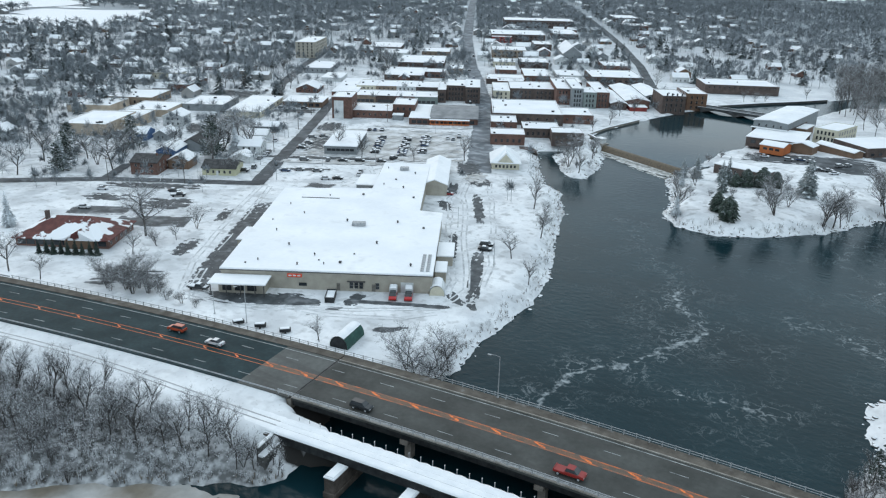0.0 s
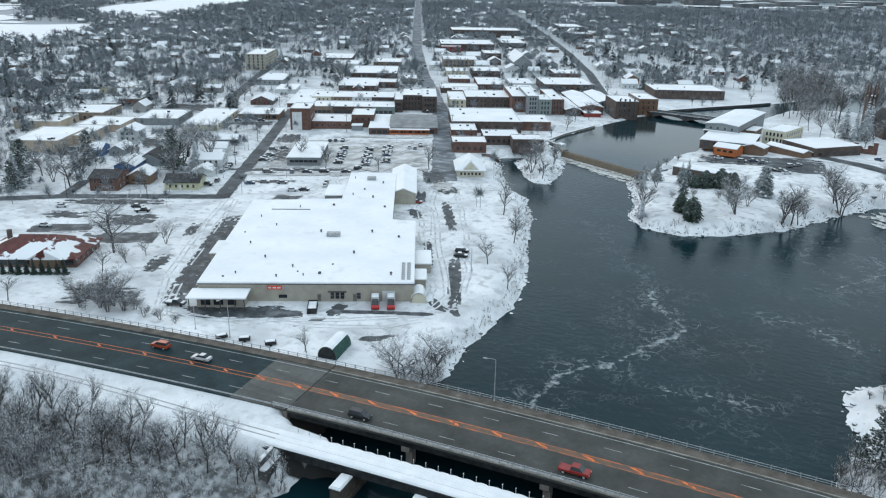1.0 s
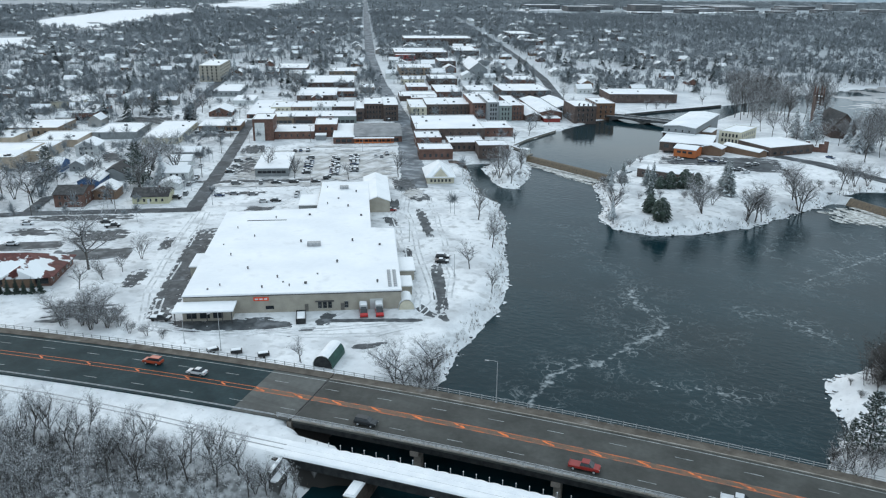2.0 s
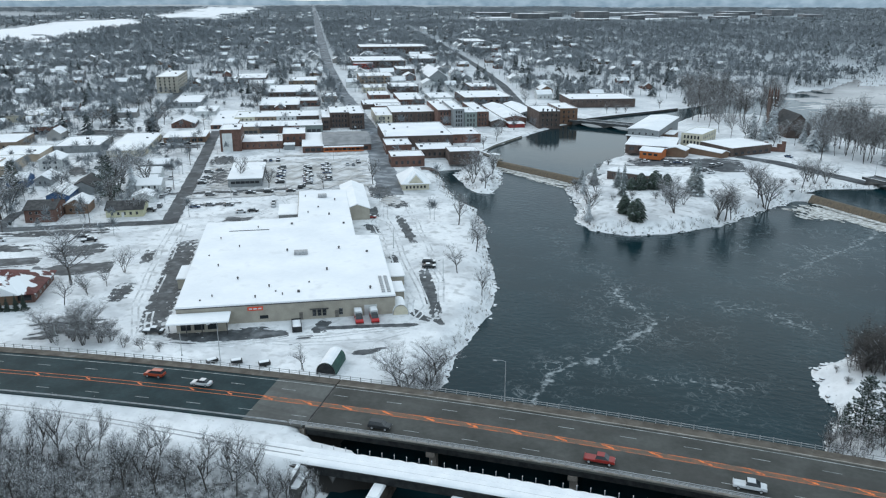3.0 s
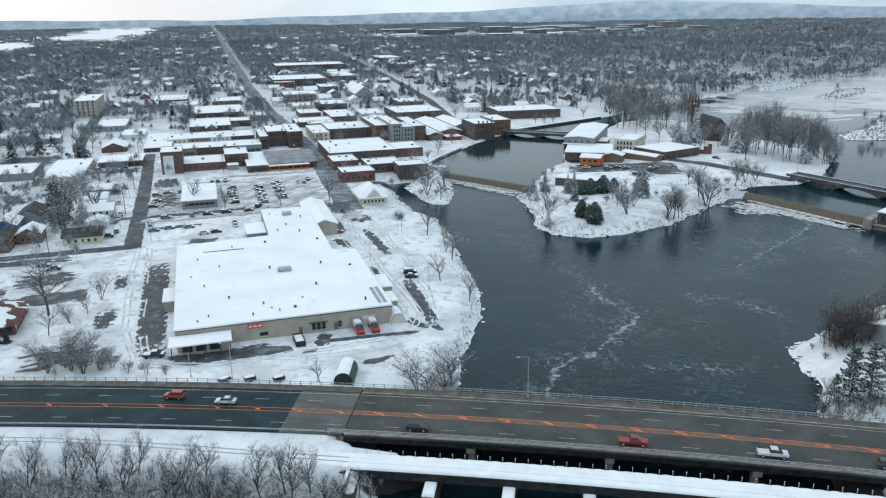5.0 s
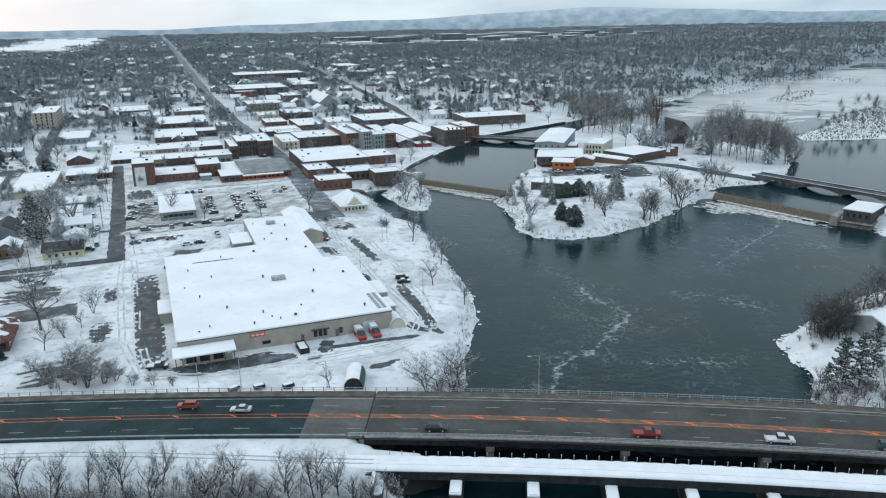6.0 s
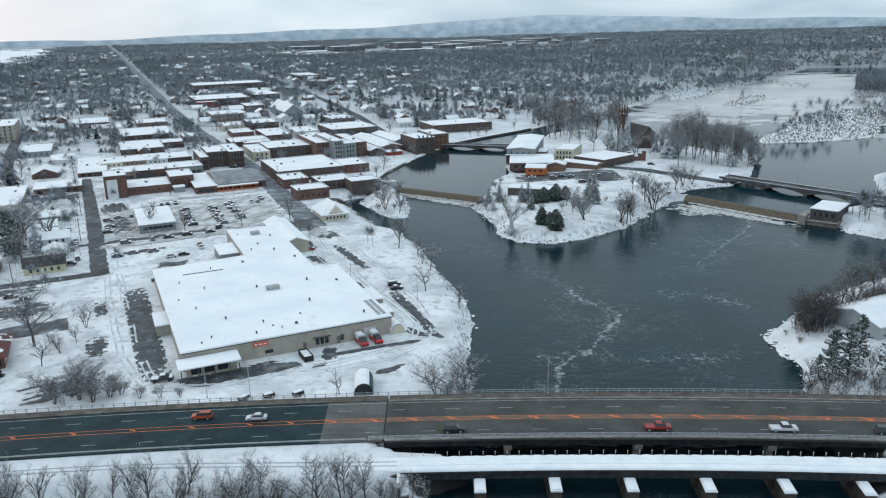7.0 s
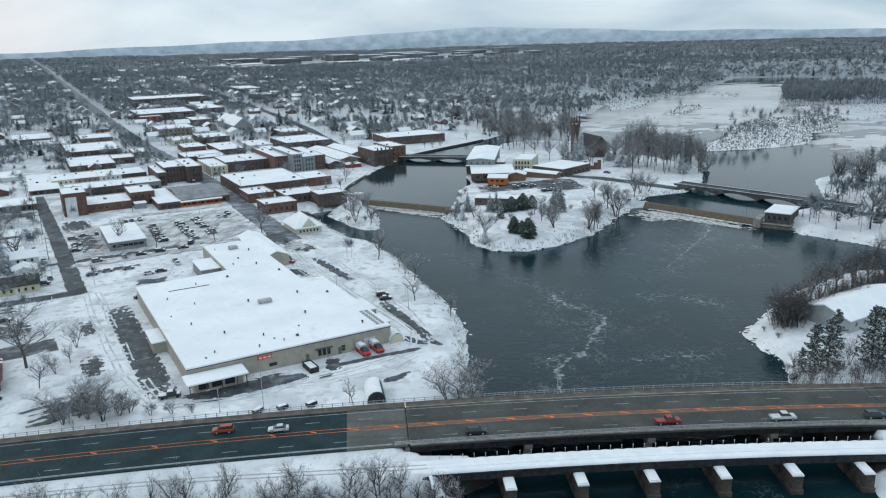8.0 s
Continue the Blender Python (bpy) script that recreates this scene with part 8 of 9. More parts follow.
# far homes past counting: walls and snowy gables, one mass
hr = np.random.RandomState(19)
HV, HF, HM = [], [], []
for k in range(2600):
    u, v = (hr.uniform(-900, 520), hr.uniform(600, 2300)) if k % 3 else (hr.uniform(-700, -100), hr.uniform(300, 1000))
    u, v = round(u / 24) * 24 + hr.uniform(-4, 4), round(v / 40) * 40 + hr.uniform(-5, 5)
    x, y = uvp(u, v)
    if len(HV) > 10 * 380 or not open_land(np.array([x]), np.array([y]))[0] or any(math.hypot(x - a, y - b) < 20 for a, b in placed):
        continue
    placed.append((x, y))
    w, d, h, rise, z = hr.uniform(9, 15), hr.uniform(8, 10), hr.uniform(3, 5.6), hr.uniform(2.2, 3.4), height_at(x, y)
    a = GRID + (math.pi / 2 if hr.rand() < 0.4 else 0) + hr.uniform(-0.08, 0.08)
    c, s_ = math.cos(a), math.sin(a)
    b0 = len(HV)
    for px, py, pz in ((-w, -d, -1), (w, -d, -1), (w, d, -1), (-w, d, -1), (-w, -d, h * 2), (w, -d, h * 2), (w, d, h * 2), (-w, d, h * 2), (-w - 1, 0, h * 2 + rise * 2), (w + 1, 0, h * 2 + rise * 2)):
        HV.append((x + (px * c - py * s_) / 2, y + (px * s_ + py * c) / 2, z + pz / 2))
    for q, mi in (((0, 1, 5, 4), 0), ((1, 2, 6, 5), 0), ((2, 3, 7, 6), 0), ((3, 0, 4, 7), 0), ((4, 8, 7), 0), ((5, 6, 9), 0), ((4, 5, 9, 8), 1), ((6, 7, 8, 9), 1)):
        HF.append(tuple(b0 + i for i in q))
        HM.append(mi)
ob = mesh_object("far_homes", HV, HF, far_home_wall)
ob.data.materials.append(roof_snow)
ob.data.polygons.foreach_set("material_index", HM)
tagged(ob, "distant homes with snowy gable roofs among trees", "homes", kind="stuff")

# snow-dusted trees between the buildings of the centre
cr = np.random.RandomState(66)
cu, cv = cr.uniform(-260, 300, 4200), cr.uniform(90, 560, 4200)
good = np.array([not any(ob_near(a, b, q, 2.0) for q in BLOCKS) and abs(a - 75) > 8 and abs(a + 22) > 6 and abs(b - 107) > 6 and not (-24 < a < 66 and 130 < b < 245) and not (u_street(a, b)) for a, b in zip(cu, cv)])
cx, cy = GO.x + cu * GU.x + cv * GV.x, GO.y + cu * GU.y + cv * GV.y
cz = land_height(cx, cy)
good &= (cz > 3.0) & (signed(ISLAND, cx, cy) < -4) & (signed(POND, cx, cy) < -2) & ((cr.uniform(0, 1, 4200) < np.where((cu > 212) & (cv > 320) & (cv < 445), 0.0, np.where((cu > -170) & (cu < -26) & (cv > 300) & (cv < 430), 0.18, np.where((cu < -24) | (cv > 380), 0.85, 0.22)))))
sx, sy = np.concatenate([cr.uniform(140, 600, 5000), cr.uniform(160, 370, 16000)]), np.concatenate([cr.uniform(640, 1050, 5000), cr.uniform(395, 650, 16000)])
inside = np.max([signed(q, sx, sy) for q in SPITS], 0) > 1.0
sx, sy = sx[inside], sy[inside]
wooded = signed(SPITS[4], sx, sy) > 1.0
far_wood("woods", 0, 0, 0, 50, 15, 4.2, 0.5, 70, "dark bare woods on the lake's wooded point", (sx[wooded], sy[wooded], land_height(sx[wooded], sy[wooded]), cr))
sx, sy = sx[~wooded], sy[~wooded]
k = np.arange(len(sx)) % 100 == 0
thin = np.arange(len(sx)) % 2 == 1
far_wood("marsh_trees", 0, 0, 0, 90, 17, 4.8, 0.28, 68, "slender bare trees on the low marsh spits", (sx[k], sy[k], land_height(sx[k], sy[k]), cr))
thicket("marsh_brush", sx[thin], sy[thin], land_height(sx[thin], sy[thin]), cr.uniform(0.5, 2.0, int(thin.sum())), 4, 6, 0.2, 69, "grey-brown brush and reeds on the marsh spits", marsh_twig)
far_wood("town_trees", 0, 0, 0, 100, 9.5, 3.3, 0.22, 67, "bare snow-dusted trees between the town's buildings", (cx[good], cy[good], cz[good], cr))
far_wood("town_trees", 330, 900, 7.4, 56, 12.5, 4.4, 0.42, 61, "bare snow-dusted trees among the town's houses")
far_wood("woods", 900, 1900, 7.6, 38, 12.0, 5.8, 0.6, 62, "bare woods beyond the town, distance haze in their colour")
far_wood("woods", 1900, 3500, 12.5, 22, 10, 10, 1.3, 63, "distant woods up to the horizon, paled by painted haze", mat=haze_twig)

far_conifers("conifers", 330, 900, 27, 9, 7, 15, 71, "dark snow-dusted conifers among the town's trees")
far_conifers("conifers", 900, 2600, 40, 6, 6, 15, 72, "dark conifers in the far woods")

# open snowy fields among the far woods
for cu, cv, a, b, sd in ((-440, 1560, 110, 460, 501), (-260, 2700, 140, 820, 502), (-460, 850, 100, 155, 503), (-640, 1000, 90, 155, 508), (-900, 1250, 240, 190, 504), (760, 1850, 190, 60, 505), (1010, 1850, 170, 55, 506), (560, 1990, 120, 50, 507)):
    ragged("snow_field", town(cu, cv, 0), 2 * a, 2 * b, snow, sd, 12.0, -0.7, 260, 1.0, 0.7, "open white field among the far woods", "field")

# ---- hospital and works on the rise ----
for u, v, w, d, h, mt in ((600, 1900, 110, 70, 12, far_wall), (690, 2020, 90, 60, 12, far_wall), (520, 2050, 120, 80, 10, far_wall), (700, 1640, 70, 50, 9, far_wall), (770, 1860, 90, 70, 16, far_wall), (870, 1800, 60, 50, 10, far_wall), (940, 1900, 80, 60, 9, far_wall), (1030, 1930, 130, 70, 12, far_wall), (1180, 1880, 60, 50, 9, far_wall), (1100, 1760, 70, 50, 8, far_wall), (1240, 1800, 50, 40, 8, far_wall),
                          (1330, 1720, 60, 40, 13, far_wall), (1390, 1980, 90, 50, 17, far_wall), (1290, 2060, 120, 60, 9, far_wall), (900, 2050, 160, 90, 9, far_wall), (1060, 2120, 180, 90, 9, far_wall), (800, 1990, 70, 60, 8, far_wall), (1000, 1740, 60, 40, 8, far_wall)):
    x, y = uvp(u, v)
    flat_block(u, u + w * 0.8, v, v + d, h, mt, "large far building with a snowy flat roof on the rise", "institution", "institution", base=height_at(x, y) + 1, front=dict(rows=3 if h > 15 else 2, cols=12, kind="wide", z0=2.0, dz=4.5))

# ---- backdrop hills on the horizon, their mist painted on ----
az = np.radians(np.arange(20, 200, 0.4))
V, F = [], []
m = 7
for i, a in enumerate(az):
    top = 66 + 58 * math.exp(-((math.degrees(a) - 90) / 15) ** 2) + 5 * math.sin(a * 17) + 3 * math.sin(a * 41)
    for k in range(m):
        f = k / (m - 1)
        r = 3300 + 1150 * f + 60 * math.sin(a * 23 + k)
        V.append((25 + r * math.cos(a), -60 + r * math.sin(a), 2 + top * f ** 1.3 + (5 * math.sin(a * 31 + k * 2) if 0 < k < m - 1 else 0)))
for i in range(len(az) - 1):
    for k in range(m - 1):
        F.append((i * m + k, i * m + k + 1, i * m + m + k + 1, i * m + m + k))
tagged(mesh_object("backdrop", V, F, mist, smooth=True), "backdrop of blue-grey wooded hills with painted mist and a faint glow", "hills", kind="structure")
# ---- island buildings ----
def place(b, x, y, turn, z=IZ):
    b.matrix_world = isl(x, y, turn, z)
    return b


place(gable_house(0, 18, 0, 62, 8.2, 0.9, grey_siding, "long pale grey hall with a shallow snowy roof by the pond", "v", "pond_hall", "hall", front=dict(rows=1, cols=4, kind="small", z0=5.4, dz=3), left=dict(rows=1, cols=12, kind="wide", z0=5.0, dz=3)), -5.5, 313.5, -5)
part("brick_base", box_bm(-0.25, 18.2, -0.25, 40, -1.5, 4.4, 0.05), brick_dark, scene.objects["pond_hall"], "dark brick lower storey")
part("canopy", box_bm(-0.6, 18.6, -2.6, -0.3, 4.45, 4.9, 0.1), roof_snow, scene.objects["pond_hall"], "snow-covered canopy above the brick storey")
part("lean_to", box_bm(18.25, 23.5, 18, 34, -1.0, 3.6, 0.05), brown_wood, scene.objects["pond_hall"], "low dark lean-to")
part("lean_to_roof", box_bm(18.22, 24.0, 17.6, 34.4, 3.605, 4.0, 0.1), roof_snow, scene.objects["pond_hall"], "snow on the lean-to")
place(flat_block(0, 27, 0, 32, 4.2, brick_dark, "low dark building with a broad snowy roof on the island", "restaurant", "restaurant", parapet=0, front=dict(rows=1, cols=5, kind="shop", z0=0.8, dz=3)), -2, 285, 2)
ob = place(gable_house(0, 11.5, 0, 12, 3.2, 1.2, orange_wood, "small orange timber building with a snowy roof", "u", "cafe", "cafe", front=dict(rows=1, cols=3, kind="wide", z0=1.0, dz=3)), 7.8, 273, -8)
place(flat_block(0, 12.5, 0, 26, 7.0, cream, "cream two-storey inn with a snowy flat roof", "inn", "inn", front=dict(rows=2, cols=5, kind="tall", z0=0.9, dz=3.1), right=dict(rows=2, cols=7, kind="tall", z0=0.9, dz=3.1), left=dict(rows=2, cols=7, kind="tall", z0=0.9, dz=3.1)), 25, 319, -14)
place(flat_block(0, 24, 0, 30, 5.0, brick_dark, "low brick wing of the inn with a snowy roof", "inn_wing", "inn", parapet=0.3, front=dict(rows=1, cols=7, kind="wide", z0=1.2, dz=3), right=dict(rows=1, cols=6, kind="wide", z0=1.2, dz=3)), 37, 305, -42)
place(gable_house(0, 24, 0, 6, 3.0, 1.0, brown_wood, "long dark brown porch under snow beside the inn", "u", "porch", "porch"), 30.5, 297, -36)
place(gable_house(0, 11, 0, 8, 3.0, 1.4, brown_wood, "small brown gabled entrance under snow", "v", "entrance_wing", "porch"), 20, 285, -10)
place(flat_block(0, 24.5, 0, 9, 4.0, brick_dark, "low brick building with a snowy roof among evergreens", "cottage", "building", parapet=0, front=dict(rows=1, cols=6, kind="small", z0=1.2, dz=3)), 0, 219, -13, 4.6)
# ruined gate walls by the church
gatew = thing("brick_wall_ruin", isl(71, 316, 0), "broken red brick wall with snow on its top", "wall")
bm = bmesh.new()
for x0, x1, h in ((0, 2.2, 5.5), (2.21, 4.5, 3.4), (4.51, 6.8, 2.6), (6.81, 9.2, 4.6), (9.21, 11.5, 6.2)):
    add_box(bm, x0, x1, 0, 1.2, -1, h)
part("wall", bm, brick_red, gatew)
for x0, x1, h in ((0, 2.2, 5.5), (2.21, 4.5, 3.4), (4.51, 6.8, 2.6), (6.81, 9.2, 4.6), (9.21, 11.5, 6.2)):
    part("snow_cap", box_bm(x0 - 0.1, x1 + 0.1, -0.1, 1.3, h + 0.002, h + 0.3, 0.1), snow, gatew)

# church with a pinnacled tower
church = thing("church", isl(84, 368, 20), "red brick church with a dark steep roof and pinnacled tower", "church")
bm = bmesh.new()
w, d, h, rise = 14, 28, 7.2, 6.8
prof = [(0, -1), (w, -1), (w, h), (w / 2, h + rise), (0, h)]
e0 = [bm.verts.new((x, 0, z)) for x, z in prof]
e1 = [bm.verts.new((x, d, z)) for x, z in prof]
bm.faces.new(e0); bm.faces.new(e1[::-1])
for i in range(5):
    bm.faces.new((e0[i], e1[i], e1[(i + 1) % 5], e0[(i + 1) % 5]))
bmesh.ops.recalc_face_normals(bm, faces=bm.faces)
part("nave", bm, brick_dark, church)
bm = bmesh.new()
for sg in (-1, 1):
    sec = [(w / 2, h + rise + 0.05), (w / 2 + sg * (w / 2 + 0.6), h - 0.55), (w / 2 + sg * (w / 2 + 0.6), h - 0.2), (w / 2, h + rise + 0.45)]
    a = [bm.verts.new((x, -0.5, z)) for x, z in sec]
    b = [bm.verts.new((x, d + 0.5, z)) for x, z in sec]
    bm.faces.new(a); bm.faces.new(b[::-1])
    for i in range(4):
        bm.faces.new((a[i], b[i], b[(i + 1) % 4], a[(i + 1) % 4]))
bmesh.ops.recalc_face_normals(bm, faces=bm.faces)
part("roof", bm, dark_roof, church, "dark slate roof, mostly bare of snow")
for k in range(5):
    put("window", WIN["tall"], church, w, 4 + k * 5.5, 3, 90)
for x in (5, 9, 13):
    put("window", WIN["tall"], church, x, 0, 3.5, 0)
bm = bmesh.new()
add_box(bm, -5.8, -1, 17.5, 22.5, -1, 22)
for y in (17.5, 21.5):
    for x in (-5.8, -2.0):
        add_box(bm, x - 0.25 * (x < -4), x + 1.0 + 0.25 * (x > -4), y - 0.25 * (y < 19), y + 1.0 + 0.25 * (y > 19), 22.01, 24.0)
add_box(bm, -6.1, -0.7, 17.2, 22.8, 20.2, 20.7)
part("tower", bm, brick_dark, church)
for x in (-5.4, -1.4):
    for y in (17.9, 22.1):
        bm = bmesh.new()
        add_tube(bm, (x, y, 24.01), (x, y, 26.0), 0.45, 0.4, 6)
        add_tube(bm, (x, y, 26.01), (x, y, 29.0), 0.5, 0.03, 6)
        part("pinnacle", bm, brick_red, church)
for z in (8, 15, 21):
    put("window", WIN["tall"], church, -3.4, 17.5, z, 0)
part("snow_cap", box_bm(-5.5, -1.3, 17.8, 22.2, 22.002, 22.3, 0.1), snow, church)

# ---- bridges above the dams ----
def small_bridge(a, b, width, z, label, arches, mat, rails=galv):
    a, b = Vector(a), Vector(b)
    L = (b - a).length
    ang = math.atan2(b.y - a.y, b.x - a.x)
    g = thing("bridge", Matrix.Translation((a.x, a.y, 0)) @ Matrix.Rotation(ang, 4, "Z"), label, "bridge")
    part("deck", box_bm(-3, L + 3, 0, width, z - 0.8, z, 0.03), mat, g)
    for y in (-0.1, width - 0.3):
        part("parapet", box_bm(-3, L + 3, y, y + 0.3, z + 0.002, z + 0.5, 0.05), dark_concrete, g, "weathered concrete parapet")
        part("snow_cap", box_bm(-3, L + 3, y - 0.05, y + 0.35, z + 0.502, z + 0.6, 0.04), snow, g)
    for k in range(arches + 1):
        x = L * k / arches
        part("pier", box_bm(x - 0.8, x + 0.8, 0.1, width - 0.1, -1, z - 0.802), dark_concrete, g)
    for k in range(arches):
        x0, x1 = L * k / arches + 0.82, L * (k + 1) / arches - 0.82
        n = 12
        for y0, y1 in ((0.1, 0.6), (width - 0.6, width - 0.1)):
            bm = bmesh.new()
            top = [(x0 + (x1 - x0) * i / n, z - 0.803) for i in range(n + 1)]
            bot = [(x0 + (x1 - x0) * i / n, z - 1.0 - 1.7 * (2 * i / n - 1) ** 2) for i in range(n + 1)]
            va = [[bm.verts.new((x, y, zz)) for x, zz in row] for row in (top, bot) for y in (y0, y1)]
            t0, t1, b0, b1 = va
            for i in range(n):
                bm.faces.new((b0[i], b0[i + 1], t0[i + 1], t0[i])); bm.faces.new((b1[i + 1], b1[i], t1[i], t1[i + 1])); bm.faces.new((b0[i + 1], b0[i], b1[i], b1[i + 1]))
            part("arch", bm, dark_concrete, g, "shallow concrete arch")
    return g


small_bridge((-54, 383), (-8, 374), 10.5, 6.2, "concrete arch road bridge with snowy parapets over the pond", 2, street_mat)
small_bridge((118, 256), (184, 190), 8.5, 6.6, "long low road bridge over the lake's outlet", 4, street_mat)
ribbon("road", [(58, 292), (80, 282), (100, 270), (120, 258)], 8.5, street_mat, 0.09, "wet road across the island", "street")
ribbon("road", [(184, 194), (215, 165), (260, 130), (330, 90)], 8.5, street_mat, 0.09, "wet road along the far bank", "street")
ribbon("road", [uvp(226, 360), (-62, 398), (-54, 389)], 9, street_mat, 0.08, "wet street to the arch bridge", "street")
quay = thing("quay_wall", pose(0, 0, 0), "low snow-topped concrete quay wall curving by the pond", "wall")
qpts = [(-50, 410), (-30, 440), (-8, 470), (6, 492)]
for (x0, y0), (x1, y1) in zip(qpts[:-1], qpts[1:]):
    L, ang = math.hypot(x1 - x0, y1 - y0), math.degrees(math.atan2(y1 - y0, x1 - x0))
    ob = part("wall", box_bm(0, L, -0.5, 0.5, 1, 4.5, 0.05), dark_concrete, quay)
    ob.matrix_basis = pose(x0, y0, 0, rz=ang)
    ob = part("snow_cap", box_bm(0, L, -0.9, 0.9, 4.502, 4.9, 0.1), snow, quay)
    ob.matrix_basis = pose(x0, y0, 0, rz=ang)
for pts in ([(-70, 252), (-81, 262), (-80, 285), (-74, 322)],):
    wq = thing("quay_wall", pose(0, 0, 0), "low concrete wall with snow along the mill pond", "wall")
    for (x0, y0), (x1, y1) in zip(pts[:-1], pts[1:]):
        L, ang = math.hypot(x1 - x0, y1 - y0), math.degrees(math.atan2(y1 - y0, x1 - x0))
        ob = part("wall", box_bm(0, L, -0.4, 0.4, 1, 4.3, 0.05), kerb_mat, wq)
        ob.matrix_basis = pose(x0, y0, 0, rz=ang)
        ob = part("snow_cap", box_bm(0, L, -0.6, 0.6, 4.302, 4.6, 0.1), snow, wq)
        ob.matrix_basis = pose(x0, y0, 0, rz=ang)
# mill-race bridge on the main street
race = thing("bridge", town(84, 188.5, 0), "small brick arch bridge over the mill race", "bridge")
bm = bmesh.new()
for k in range(10):
    a0, a1 = math.pi * k / 10, math.pi * (k + 1) / 10
    vs = [bm.verts.new((12 - 8 * math.cos(a), y, 0.2 + 2.6 * math.sin(a) + dz)) for a in (a0, a1) for y in (0, 7) for dz in (0, 0.8)]
    bm.faces.new((vs[0], vs[4], vs[5], vs[1])); bm.faces.new((vs[2], vs[3], vs[7], vs[6])); bm.faces.new((vs[1], vs[5], vs[7], vs[3])); bm.faces.new((vs[0], vs[2], vs[6], vs[4]))
bmesh.ops.remove_doubles(bm, verts=bm.verts, dist=0.001)
part("arch", bm, brick_dark, race)
# gatehouse at the dam's end
gate = thing("sluice_house", Matrix.Translation((-67, 247, 0)) @ Matrix.Rotation(radians(-27), 4, "Z"), "small white sluice house at the end of the dam", "sluice")
part("base", box_bm(-4, 3, -2, 3, -1, 3.6, 0.1), kerb_mat, gate)
part("hut", box_bm(-3, 1.5, -1, 2, 3.602, 6.0, 0.05), white_siding, gate)
part("roof", box_bm(-3.3, 1.8, -1.3, 2.3, 6.002, 6.35, 0.1), snow, gate)
power = thing("powerhouse", Matrix.Translation((140, 178.5, 0)) @ Matrix.Rotation(radians(-33), 4, "Z"), "grey hydro powerhouse with a snowy roof on a concrete base", "powerhouse")
part("base", box_bm(-1.0, 12.2, -1.6, 20, -2, 2.4, 0.1), pier_mat, power)
part("wall", box_bm(0, 11.4, 0, 19, 2.402, 7.2), dark_concrete, power)
part("roof", box_bm(-0.4, 11.8, -0.4, 19.4, 7.203, 7.7, 0.12), roof_snow, power, "thick snow on the roof")
part("gallery", box_bm(-1.2, 12.4, -2.6, -0.02, 2.0, 2.3, 0.03), kerb_mat, power)
for k in range(4):
    put("window", WIN["dark"], power, 2 + k * 2.5, 0, 4.2, 0)
part("spillway", box_bm(-4.5, -1.02, -3, 8, -2, 4.4, 0.3), kerb_mat, power, "pale concrete spillway wall")
# house on the right bank
place(gable_house(0, 36, 0, 17, 4.0, 2.6, pale_siding, "long pale grey building under deep snow beside pines", "u", "boat_house", "building", front=dict(rows=1, cols=8, kind="small", z0=1.6, dz=3)), 113.5, 31.5, 33, 3.4)

# ---- yard things near the store ----
def arch_tent(name, m, width, length, height, skin, end_mat, label, category, cover=True):
    t = thing(name, m, label, category)
    n = 10

    def rise(f):
        return max(0.0, math.sin(math.pi * f)) ** 0.8

    bm = bmesh.new()
    rows = [[bm.verts.new((width / 2 * math.cos(math.pi * i / n), y, -0.1 + height * rise(i / n))) for i in range(n + 1)] for y in (0, length)]
    for i in range(n):
        bm.faces.new((rows[0][i], rows[0][i + 1], rows[1][i + 1], rows[1][i]))
    bmesh.ops.recalc_face_normals(bm, faces=bm.faces)
    part("skin", bm, skin, t)
    for y, flip in ((0.05, False), (length - 0.05, True)):
        bm = bmesh.new()
        f = bm.faces.new([bm.verts.new((width / 2 * 0.97 * math.cos(math.pi * i / n), y, -0.1 + height * 0.97 * rise(i / n))) for i in range(n + 1)])
        part("end_wall", bm, end_mat, t)
    if cover:
        bm = bmesh.new()
        rows = [[bm.verts.new(((width / 2 + 0.1) * math.cos(math.pi * i / n), y, (height + 0.12) * rise(i / n))) for i in range(3, 11)] for y in (-0.1, length + 0.1)]
        for i in range(7):
            bm.faces.new((rows[0][i], rows[0][i + 1], rows[1][i + 1], rows[1][i]))
        bmesh.ops.recalc_face_normals(bm, faces=bm.faces)
        part("snow_cover", bm, snow, t, "snow sliding off the curved cover")
    return t


arch_tent("green_shelter", pose(-24.0, -13.6, LAND, rz=13), 4.8, 9, 3.2, green_tarp, steel_dark, "green tarpaulin shelter half covered by snow", "shelter")
arch_tent("storage_tent", town(61.5, -1.2, LAND), 4.4, 6.5, 3.0, white_siding, cream, "pale arched storage tent under snow", "tent")
bin_ = thing("dumpster", town(32.3, -5.8, LAND, 3), "dark open dumpster filled with snow", "dumpster")
bm = bmesh.new()
for x0, x1, y0, y1 in ((-1.3, -1.2, -3, 3), (1.2, 1.3, -3, 3), (-1.2, 1.2, -3, -2.9), (-1.2, 1.2, 2.9, 3)):
    add_box(bm, x0, x1, y0, y1, 0, 1.6)
part("box", bm, steel_dark, bin_)
part("snow_fill", box_bm(-1.19, 1.19, -2.5, 2.89, 0.1, 1.25, 0.1), snow, bin_)


